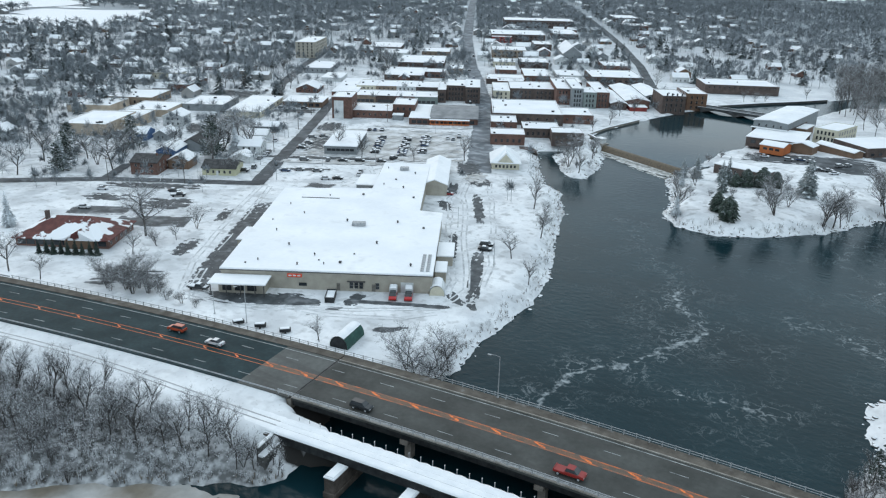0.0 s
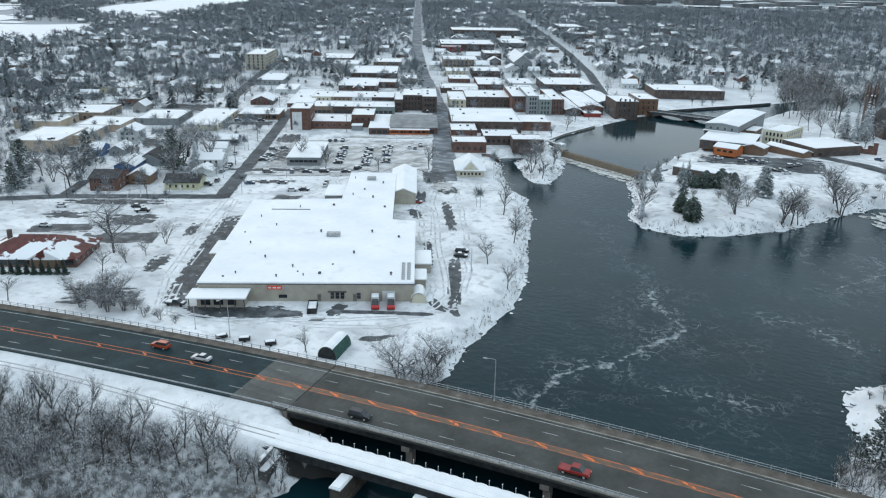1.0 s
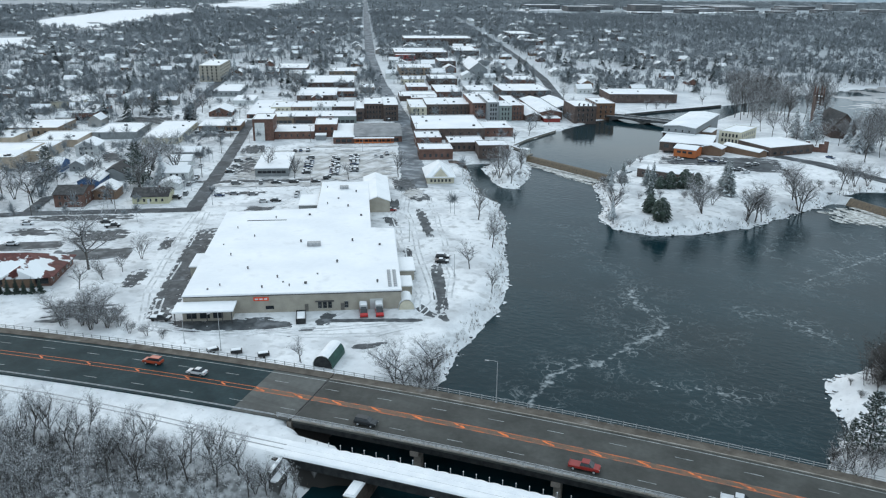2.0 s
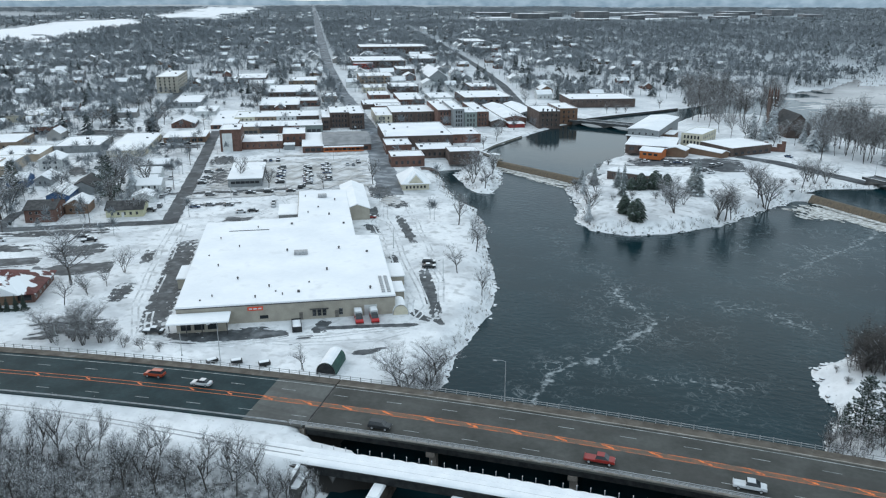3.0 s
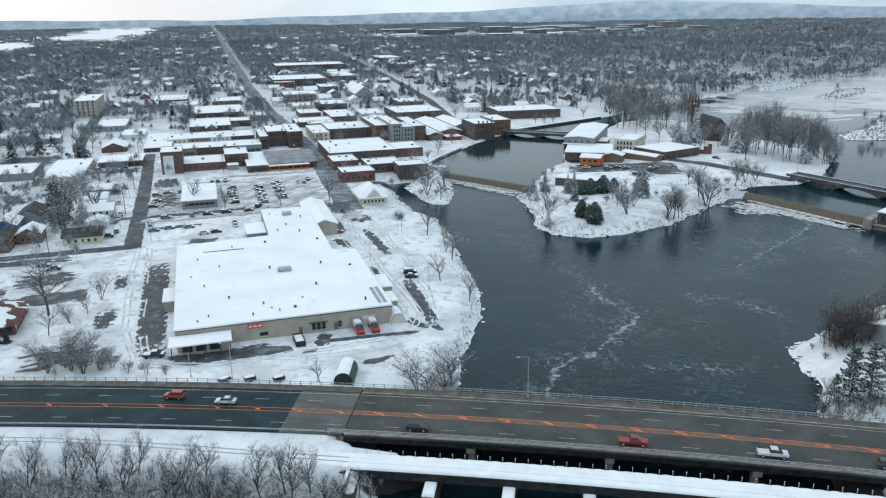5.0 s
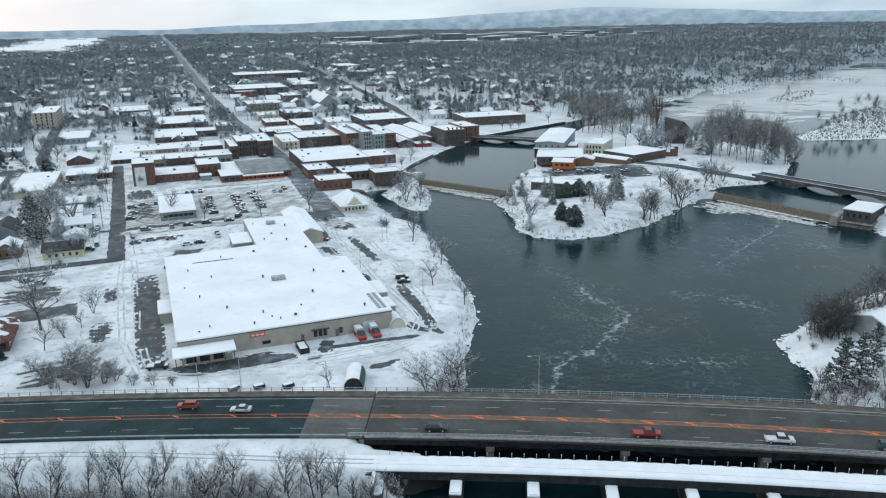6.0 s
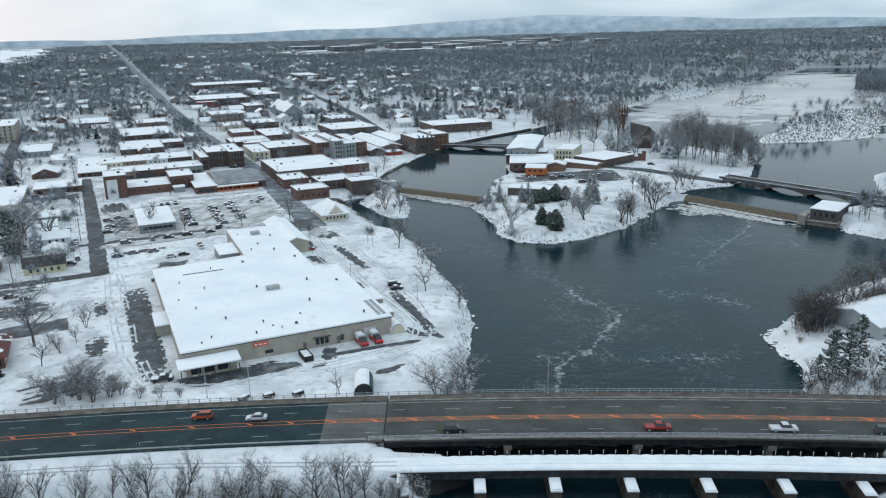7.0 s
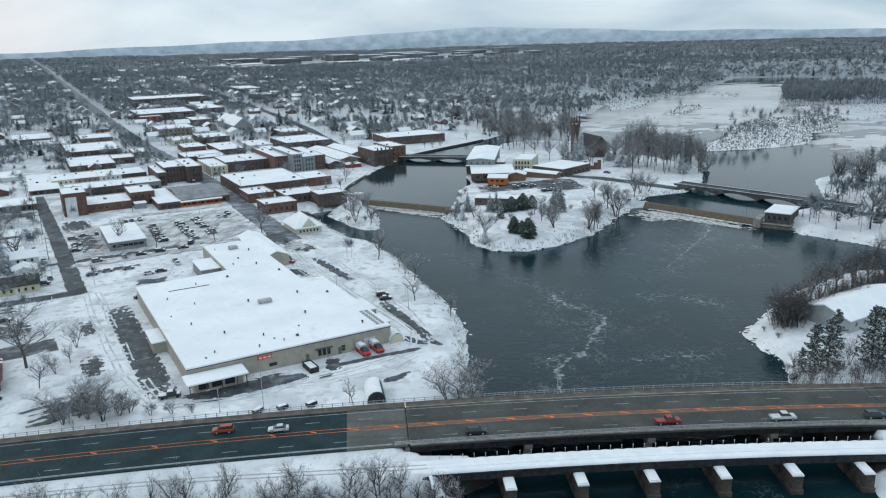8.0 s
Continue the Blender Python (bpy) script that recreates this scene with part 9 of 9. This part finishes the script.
# ---- vehicles ----
def side_body(bm, prof, half, inset, mi=0):
    """A side outline (x, z) swept across the width, narrower at the top."""
    zs = [z for _, z in prof]
    lo, hi = min(zs), max(zs)
    rows = []
    for sg in (-1, 1):
        rows.append([bm.verts.new((x, sg * (half - inset * max(0, (z - lo) / (hi - lo)) ** 1.5), z)) for x, z in prof])
    n = len(prof)
    f = [bm.faces.new(rows[0]), bm.faces.new(rows[1][::-1])]
    for i in range(n):
        f.append(bm.faces.new((rows[0][i], rows[1][i], rows[1][(i + 1) % n], rows[0][(i + 1) % n])))
    bmesh.ops.recalc_face_normals(bm, faces=f)
    for x in f:
        x.material_index = mi
    return f


def vehicle(kind, mat, label, snowy=False, name=None):
    """Built at the origin, heading +x."""
    L, half, spec = {"sedan": (4.7, 0.9, 0), "suv": (4.7, 0.95, 1), "pickup": (5.7, 1.0, 2), "van": (6.2, 1.1, 3)}[kind]
    t = thing(name or {"sedan": "car", "suv": "suv", "pickup": "pickup_truck", "van": "delivery_truck"}[kind], pose(0, 0, -500), label, {"sedan": "car", "suv": "car", "pickup": "pickup truck", "van": "truck"}[kind])
    a, b = -L / 2, L / 2
    if kind == "sedan":
        low = [(a, 0.35), (b, 0.35), (b, 0.68), (b - 0.35, 0.82), (0.85, 0.98), (-1.35, 1.0), (a + 0.1, 0.98), (a, 0.8)]
        cab = [(-1.75, 0.985), (1.15, 0.965), (0.3, 1.43), (-1.0, 1.45)]
        top = [(-1.0, 1.452), (0.28, 1.432), (0.2, 1.49), (-0.95, 1.51)]
    elif kind == "suv":
        low = [(a, 0.45), (b, 0.45), (b, 0.85), (b - 0.3, 1.02), (1.05, 1.12), (a + 0.05, 1.12), (a, 0.9)]
        cab = [(a + 0.12, 1.122), (1.3, 1.11), (0.55, 1.68), (-2.0, 1.7)]
        top = [(-2.0, 1.702), (0.53, 1.682), (0.45, 1.75), (-1.95, 1.77)]
    elif kind == "pickup":
        low = [(a, 0.55), (b, 0.55), (b, 0.98), (b - 0.25, 1.12), (1.5, 1.2), (-0.75, 1.22), (-0.76, 1.0), (a + 0.12, 1.0), (a + 0.1, 1.22), (a, 1.22)]
        cab = [(-0.72, 1.222), (1.75, 1.2), (0.95, 1.8), (-0.5, 1.82)]
        top = [(-0.5, 1.822), (0.93, 1.802), (0.85, 1.88), (-0.48, 1.9)]
    else:
        low = [(a, 0.5), (b, 0.5), (b, 1.0), (b - 0.5, 1.35), (b - 1.2, 1.4), (a, 1.4)]
        cab = [(a + 2.9, 1.402), (b - 0.75, 1.38), (b - 1.35, 2.1), (a + 2.9, 2.15)]
        top = [(a, 1.405), (a + 2.88, 1.405), (a + 2.88, 2.6), (a, 2.6)]
    bm = bmesh.new()
    f = side_body(bm, low, half, 0.08)
    bmesh.ops.bevel(bm, geom=list({e for x in f for e in x.edges}), offset=0.05, segments=1, affect="EDGES")
    part("body", bm, mat, t)
    bm = bmesh.new()
    side_body(bm, cab, half - 0.1, 0.18)
    part("cabin_glass", bm, glass, t, "dark glass")
    bm = bmesh.new()
    side_body(bm, top, half - (0.26 if kind != "van" else 0.02), 0.02)
    part("roof", bm, mat if kind != "van" else white_siding, t)
    wr = 0.33 if kind == "sedan" else 0.38
    me = None
    for x in (a + 0.95, b - 0.95):
        for y in (-half + 0.1, half - 0.1):
            if me is None:
                bm = bmesh.new()
                add_tube(bm, (0, -0.12, 0), (0, 0.12, 0), wr, wr, 10)
                ob = part("wheel", bm, rubber, t)
                me = ob.data
            else:
                ob = new("wheel", me)
                ob.parent = t
            ob.matrix_basis = pose(x, y, wr)
            if not snowy:
                bm = bmesh.new()
                sg = 1 if y > 0 else -1
                add_tube(bm, (0, sg * 0.121, 0), (0, sg * 0.14, 0), wr * 0.62, wr * 0.5, 10)
                part("rim", bm, galv, ob, "grey wheel rim")
    zl = low[2][1] - 0.08
    for y in () if snowy else (-half + 0.28, half - 0.28):
        part("headlight", box_bm(b - 0.04, b + 0.02, y - 0.16, y + 0.16, zl - 0.07, zl + 0.06), lamp_glass, t)
        part("tail_light", box_bm(a - 0.02, a + 0.04, y - 0.12, y + 0.12, zl, zl + 0.2), tail_glass, t)
    if snowy:
        bm = bmesh.new()
        zt = top[2][1]
        add_box(bm, top[0][0], top[1][0], -half + 0.25, half - 0.25, zt + 0.002, zt + 0.17, 0.06)
        part("snow_cap", bm, snow, t, "snow on the roof")
        if kind != "van":
            bm = bmesh.new()
            x0 = cab[1][0] + 0.05
            add_box(bm, x0, b - 0.12, -half + 0.12, half - 0.12, low[4][1] - 0.1, low[4][1] + 0.08, 0.06)
            part("snow_cap", bm, snow, t, "snow on the bonnet")
            if kind == "pickup":
                part("snow_cap", box_bm(a + 0.14, -0.78, -half + 0.14, half - 0.14, 1.003, 1.3, 0.05), snow, t, "snow in the load bed")
    return t


def drive(t, s, off, back=False):
    x, y, a = road_line(s)
    p = road_at(s, off, ROAD_Z + 0.012)
    return copy_thing(t, Matrix.Translation(p) @ Matrix.Rotation(a + (math.pi if back else 0), 4, "Z"))


V_RED = vehicle("pickup", car_red, "dark red pickup truck driving on the highway bridge")
V_WHITE = vehicle("pickup", car_white, "white pickup truck driving on the highway bridge")
V_DARK = vehicle("suv", car_dark, "black car driving on the highway bridge")
V_ORANGE = vehicle("suv", car_orange, "orange-red car driving on the wet highway")
V_SEDAN = vehicle("sedan", car_white, "white car driving on the wet highway")
drive(V_RED, 44.5, -5.9)
drive(V_WHITE, 71, -5.9)
drive(V_DARK, 0.5, -6.0)
drive(V_ORANGE, -56.5, 3.9, True)
drive(V_SEDAN, -44, 2.2, True)
V_GREEN = vehicle("suv", car_green, "grey-green car driving on the highway bridge")
drive(V_GREEN, 92, -6.0)
PARK = [vehicle("sedan", car_dark, "black parked car with snow on its roof", True), vehicle("suv", car_grey, "grey parked car with snow on its roof", True), vehicle("sedan", car_white, "white parked car capped with snow", True),
        vehicle("suv", car_dark, "black parked car capped with snow", True), vehicle("sedan", car_blue, "dark blue parked car with snow on top", True), vehicle("sedan", car_grey, "grey parked car under snow", True), vehicle("pickup", car_dark, "black parked pickup truck with snow in its bed", True),
        vehicle("sedan", car_red, "dark red parked car with snow on top", True)]
for p in PARK:
    p["group"] = "parked cars"
TRUCK = vehicle("van", truck_red, "red delivery truck with a snow-covered roof beside the store", True)
park_r = random.Random(23)


def park(u, v, turn, kind=None):
    x, y = uvp(u, v)
    t = PARK[kind] if kind is not None else park_r.choice(PARK[:7])
    return copy_thing(t, Matrix.Translation((x, y, height_at(x, y) + 0.05)) @ Matrix.Rotation(GRID + radians(turn + park_r.uniform(-4, 4)), 4, "Z"))


for u, v0, v1, n in ((22.6, 158, 203, 13), (36.0, 165, 206, 13), (45.6, 171, 208, 12)):
    for i in range(n):
        if park_r.random() < 0.86:
            park(u, v0 + (v1 - v0) * i / (n - 1), park_r.choice((0, 180)))
for u, v, tn in ((-14.5, 174, 0), (-14.8, 179, 180), (-13.5, 186, 0), (-14, 199, 0), (-9, 203, 10), (-3, 203, 90), (13, 223, 90), (16, 224, 90), (20, 223, 90), (60, 205, 90), (57, 207, 90), (63, 212, 90), (3, 151, 90), (-8, 150, 0),
                 (10, 150.5, 0), (18, 151, 0), (21, 132, 90), (21, 127, 90), (2, 130, 0), (-6, 131, 0), (-12, 129, 0), (8, 118, 0), (13, 119, 0), (28, 151, 0), (33, 158, 60), (0.5, 88, 0), (6, 89, 0), (12, 90, 0), (18, 91, 0),
                 (-76.5, 91, 0), (-72.6, 67.3, 0), (-48, 92, 0), (-44, 86, 10), (-28, 162, 90), (-28, 156, 90), (-29, 150, 90), (-27, 133, 90), (-30, 126, 0), (-31, 188, 90), (-50, 282, 0), (-44, 283, 0), (-36, 283, 0),
                 (-100, 170, 20), (-96, 173, 0), (-112, 200, 60), (-116, 196, 60), (68, 322, 90), (72, 380, 90), (70, 430, 90), (66, 470, 90), (63, 520, 90), (69, 560, 90), (-70, 340, 90), (-76, 345, 90), (-88, 350, 90), (-92, 352, 90), (-96, 350, 90), (-100, 353, 90)):
    park(u, v, tn)
for x, y, tn, k in ((-32.6, 70.4, 20, 3), (-31.0, 66.6, 20, 0), (-76.6, 113.3, 30, 7), (-79.0, -10.0, 20, 6)):
    copy_thing(PARK[k], Matrix.Translation((x, y, height_at(x, y) + 0.05)) @ Matrix.Rotation(radians(tn), 4, "Z"))
for x, y in ((-32.0, 18.4), (-28.3, 20.7)):
    copy_thing(TRUCK, Matrix.Translation((x, y, LAND + 0.05)) @ Matrix.Rotation(GRID + radians(-88), 4, "Z"))
for x, y, tn in ((24, 262, 10), (29, 265, 15), (34, 262, 20), (47, 258, 60), (50, 262, 60), (12, 266, 5), (40, 244, 40), (44, 247, 40), (47, 244, 40), (84, 300, -30)):
    copy_thing(park_r.choice(PARK[:7]), Matrix.Translation((x, y, height_at(x, y) + 0.06)) @ Matrix.Rotation(radians(tn), 4, "Z"))
for t in PARK + [TRUCK, V_RED, V_WHITE, V_DARK, V_ORANGE, V_SEDAN, V_GREEN]:
    for c in list(t.children_recursive):
        bpy.data.objects.remove(c)
    bpy.data.objects.remove(t)
# small trailers against the fence
for x, y, tn in ((-53.3, -18.6, 60), (-47.5, -16.6, 40), (-40.5, -14.9, 45)):
    t = thing("trailer", pose(x, y, LAND, rz=tn), "small dark trailer under a cap of snow", "trailer")
    part("box", box_bm(-1.4, 1.4, -0.7, 0.7, 0.35, 1.1, 0.05), steel_dark, t)
    part("snow_cap", box_bm(-1.3, 1.1, -0.6, 0.6, 1.102, 1.35, 0.12), snow, t)
    for yy in (-0.95, 0.95):
        bm = bmesh.new()
        add_tube(bm, (0, yy - 0.1, 0.3), (0, yy + 0.1, 0.3), 0.3, 0.3, 10)
        part("wheel", bm, rubber, t)

# ---- lamp posts ----
def lamp_post(x, y, z, h, turn, label="grey steel street lamp with a single arm"):
    t = thing("street_lamp", pose(x, y, z, rz=turn), label, "street lamp")
    bm = bmesh.new()
    add_tube(bm, (0, 0, -0.3), (0, 0, h), 0.11, 0.07, 8)
    add_box(bm, -0.2, 0.2, -0.2, 0.2, -0.3, 0.25)
    part("pole", bm, galv, t)
    bm = bmesh.new()
    add_tube(bm, (0, 0, h - 0.05), (-0.9, 0, h + 0.15), 0.05, 0.045, 6)
    add_tube(bm, (-0.9, 0, h + 0.15), (-1.9, 0, h + 0.05), 0.045, 0.04, 6)
    part("arm", bm, galv, t)
    head = part("lamp_head", box_bm(-2.7, -1.85, -0.17, 0.17, h - 0.08, h + 0.1, 0.05), galv, t)
    part("lens", box_bm(-2.6, -2.0, -0.12, 0.12, h - 0.11, h - 0.082, 0.01), lamp_glass, head, "pale lamp lens")
    return t


lamp_post(*road_at(22.7, 11.25, ROAD_Z + 0.14), 9.5, 10)
lamp_post(-52.2, -16.9, LAND, 10.5, 60)
lamp_post(-63.1, -18.0, LAND, 6.5, 30)
lamp_post(-31, -13.2, LAND, 7, 40)
for u, v in ((26, 146), (50, 220), (2, 142), (70, 250), (-15, 250), (-27, 200), (-26, 140), (66, 60), (78, 24)):
    lamp_post(*uvp(u, v), LAND, 7.5, park_r.uniform(0, 360))
for x, y in ((122, 263), (150, 233), (182, 203)):
    lamp_post(x, y, 6.6, 7, -45)
for u, v in ((-26, 165), (-26, 220), (-28, 265), (-48, 104), (-80, 104), (66, 320), (-30, 318), (20, 250), (82, 255), (83, 330), (80, 400)):
    x, y = uvp(u, v)
    t = thing("utility_pole", pose(x, y, LAND, rz=31.5), "weathered wooden utility pole with a crossarm", "utility pole")
    bm = bmesh.new()
    add_tube(bm, (0, 0, -0.5), (0, 0, 10.5), 0.16, 0.11, 7)
    part("pole", bm, bark, t)
    part("crossarm", box_bm(-1.2, 1.2, -0.06, 0.06, 9.6, 9.8, 0.01), brown_wood, t)

# ---- bare asphalt and packed snow ----
for u, v, w, d, tn, sd, kp, mt, lb in (
        (-7.6, 40, 8.5, 84, 1, 201, -0.95, slush, "dark wet asphalt drive beside the store"), (-21.2, 30, 7, 18, 0, 202, -0.3, slush, "bare streaks of asphalt in the snow"), (-19.4, 65, 5, 17, 0, 203, -0.3, slush, "bare streaks of asphalt in the snow"),
        (-42, 54.5, 26, 12, 3, 204, -1.3, slush, "partly bare asphalt car park"), (-66, 65.5, 22, 10, 0, 205, -1.2, slush, "partly bare asphalt car park"), (-45, 76, 19, 15, 0, 206, -0.8, slush, "partly bare asphalt car park"),
        (11, -7.5, 29, 8, 2, 207, -0.8, slush, "bare wet asphalt in front of the porch"), (26.2, -8.6, 8, 6, 0, 208, -0.7, slush, "bare patch of asphalt"), (52, -8.2, 29, 2.6, -4, 209, -0.9, slush, "dark ploughed wheel track of wet asphalt"), (39.0, -5.8, 5, 9, -10, 219, -0.8, slush, "dark ploughed wheel track of wet asphalt"),
        (73.4, 84, 4.6, 40, 2, 210, -0.5, slush, "bare streaks of asphalt on the river car park"), (72.4, 16, 4.2, 42, -3, 211, -0.75, slush, "dark bare streak of asphalt beside parked cars"), (74.4, 121, 9, 13, 0, 212, -0.3, slush, "bare streaks of asphalt in the snow"), (64.6, 40, 3.4, 30, 0, 220, -0.5, slush, "bare wheel ruts in the snow"),
        (60.5, 86, 5, 14, 15, 243, -0.5, slush, "wet asphalt lane beside the store"), (62.5, 110, 6, 20, 0, 244, -0.3, slush, "bare asphalt behind the annex"), (66.5, -3, 4, 10, 25, 245, -0.4, slush, "bare wheel ruts in the snow"), (71.5, -8, 3, 6, 10, 246, -0.2, slush, "bare wheel ruts in the snow"),
        (-29.5, 4.5, 21, 17, 8, 213, -0.1, slush, "bare streaks of asphalt under shrubs"), (35, -12.5, 7, 3, 0, 221, -0.1, slush, "bare patches in the snowy yard"), (51, -24, 10, 3.5, 5, 222, -0.2, slush, "bare patches in the snowy yard"),
        (26, 190, 84, 74, 0, 214, -0.9, packed, "driven brownish snow on the town car park"), (-8, 188, 12, 46, 0, 215, 0.0, slush, "bare asphalt in the car park"), (20, 148, 84, 8, 0, 216, -0.4, packed, "driven snow on the lane"), (-2, 134, 22, 6, 0, 217, 0.0, slush, "bare asphalt in the car park"),
        (45, 236, 66, 7, 0, 218, -0.4, packed, "driven snow on the back lane"), (72, 128, 12, 24, 0, 223, 0.0, packed, "driven snow at the street's end"), (-40, 276, 34, 16, 0, 224, -0.2, slush, "dark forecourt asphalt"), (-95, 330, 46, 36, 0, 225, -0.2, slush, "dark car park asphalt"), (-114, 192, 26, 22, 30, 226, 0.0, slush, "dark yard asphalt")):
    m = town(u, v, 0, tn)
    ragged("bare_asphalt", m, w, d, mt, sd, 0.36 if w * d < 1000 else 0.7, kp, 6.5, 0.6 if w < d else 2.2, 0.035 + 0.002 * (sd % 7) + 0.16 * (v > 100), lb, "asphalt")
for u, v, w, d, tn, sd in ((-71, 82, 20, 9, 0, 231), (-60, 99, 44, 9, 0, 241), (8, 108, 14, 8, 0, 232), (3, 156, 70, 5, 0, 233), (-10, 230, 14, 26, 0, 234), (69, 145, 12, 26, 0, 238), (-60, 300, 14, 40, 0, 239), (-82, 215, 10, 30, 20, 240)):
    ragged("bare_asphalt", town(u, v, 0, tn), w, d, slush, sd, 0.4, -0.4, 6.5, 0.6 if w < d else 2.2, 0.05 + 0.002 * (sd % 7) + 0.18 * (v > 100), "dark wet asphalt showing through the snow", "asphalt")
for x, y, w, d, tn, sd in ((32, 268, 60, 26, 5, 301), (50, 258, 30, 18, 30, 302)):
    ragged("bare_asphalt", pose(x, y, 0, rz=tn), w, d, street_mat, sd, 0.7, -0.9, 6, 2, 0.05, "wet asphalt car park on the island", "asphalt")

# pairs of wheel tracks in the snow
for pts in ([(-17, 104), (-16, 62), (-14.5, 22), (-11, -5), (8, -12.6), (40, -12.8), (62, -10.5), (69.5, 4), (68.5, 50), (67.5, 100), (70, 138)], [(-12.5, 104), (-12, 60), (-10.5, 20), (-6, -9), (14, -14), (36, -10.2)],
            [(-12, 100), (10, 99), (24, 104), (27, 128), (24, 146), (40, 148), (66, 146)], [(68, 120), (62, 96), (62.6, 60), (63, 34), (66, 10), (64, -6)], [(-14, 112), (2, 113), (16, 114), (22, 122)], [(-17, 100), (-34, 94), (-60, 93), (-78, 86)],
            [(-16, 70), (-30, 68), (-52, 62), (-74, 60)], [(20, -12), (34, -16.5), (52, -17.5), (66, -12)], [(78, 120), (79, 90), (78.5, 55), (77, 25), (74, 0)]):
    for o in (-0.85, 0.85):
        line = []
        for (u0, v0), (u1, v1) in zip(pts[:-1], pts[1:]):
            L = math.hypot(u1 - u0, v1 - v0)
            line += [uvp(u0 + (u1 - u0) * k / 4 - (v1 - v0) / L * o + 0.5 * math.sin(u0 + k), v0 + (v1 - v0) * k / 4 + (u1 - u0) / L * o) for k in range(4)]
        ribbon("wheel_track", line, 0.55, track_snow, 0.045, "pressed grey wheel track in the snow", "snow track", step=1.5)

# ---- lake ice with painted sky reflection, marsh ----
for x, y, w, d, tn, sd, kp in ((430, 830, 760, 700, 0, 401, -0.75), (330, 440, 170, 90, 30, 402, -0.2)):
    ob = ragged("lake_ice", pose(x, y, POND_Z, rz=tn), w, d, lake_ice, sd, 5.0, kp, 60, 2, 0.0, "ice and snow on the lake, pale with painted sky reflection", "ice", drape=False)
    ob.location.z = 0.03 + 0.01 * (sd % 5)

# ---- shore rocks, scrub: past counting ----
def shore_points(poly, n, rnd, depth, lo=0, hi=None):
    out = []
    seg = list(zip(poly, poly[1:] + poly[:1]))[lo:hi]
    L = [math.hypot(b[0] - a[0], b[1] - a[1]) for a, b in seg]
    for _ in range(n):
        (a, b) = rnd.choices(seg, L)[0]
        t = rnd.random()
        out.append((a[0] + (b[0] - a[0]) * t + rnd.gauss(0, depth), a[1] + (b[1] - a[1]) * t + rnd.gauss(0, depth)))
    return out


rock_r = random.Random(3)
ico = bmesh.new()
bmesh.ops.create_icosphere(ico, subdivisions=1, radius=1)
IV = [v.co.copy() for v in ico.verts]
IF = [[v.index for v in f.verts] for f in ico.faces]
ico.free()
V, F = [], []
P = shore_points(RIVER, 70, rock_r, 0.9, 0, 11) + shore_points(ISLAND, 150, rock_r, 1.0, 0, 12) + shore_points(ISLET, 70, rock_r, 1.2) + shore_points(RIVER, 90, rock_r, 1.2, 26, 33) + shore_points(RIVER, 90, rock_r, 1.2, 17, 22)
P += [(82 + rock_r.gauss(0, 1.6), 39.5 + rock_r.gauss(0, 0.6)) for _ in range(16)] + [(77, 39), (78.2, 39.4), (-17.2, 110.5)]
P = np.array(P)
Z = land_height(P[:, 0], P[:, 1])
for (x, y), z in zip(P, Z):
    if z < -0.9 or z > 1.6:
        continue
    s = rock_r.uniform(0.2, 0.7)
    sq = Vector((s * rock_r.uniform(0.8, 1.5), s * rock_r.uniform(0.8, 1.3), s * rock_r.uniform(0.5, 0.8)))
    k = len(V)
    V += [(x + v.x * sq.x * rock_r.uniform(0.8, 1.15), y + v.y * sq.y * rock_r.uniform(0.8, 1.15), max(z, -0.15) + 0.1 + v.z * sq.z) for v in IV]
    F += [[i + k for i in f] for f in IF]
tagged(mesh_object("shore_rocks", V, F, rock_mat), "dark shore rocks capped with snow", "rocks", kind="stuff")
V, F = [], []
P = shore_points(RIVER, 380, rock_r, 2.6, 0, 11) + shore_points(ISLAND, 320, rock_r, 2.4, 0, 12) + shore_points(ISLET, 160, rock_r, 2.5) + [p for q in SPITS for p in shore_points(q, 220, rock_r, 5)] + shore_points(RIVER, 200, rock_r, 3, 40, 48)
P = np.array(P)
Z = land_height(P[:, 0], P[:, 1])
for (x, y), z in zip(P, Z):
    if z < 0.2 or (y < -8 and z > 1.4):
        continue
    big = 2.2 if y > 380 else 1.0
    for k in range(5):
        az, h = rock_r.uniform(0, 6.28), rock_r.uniform(0.5, 1.4) * big
        b = len(V)
        dx, dy = math.cos(az) * 0.5 * big, math.sin(az) * 0.5 * big
        V += [(x - dy * 0.12, y + dx * 0.12, z - 0.1), (x + dy * 0.12, y - dx * 0.12, z - 0.1), (x + dx, y + dy, z + h)]
        F.append((b, b + 1, b + 2))
tagged(mesh_object("dry_scrub", V, F, scrub), "dry stalks and low scrub along the banks", "scrub", kind="stuff")
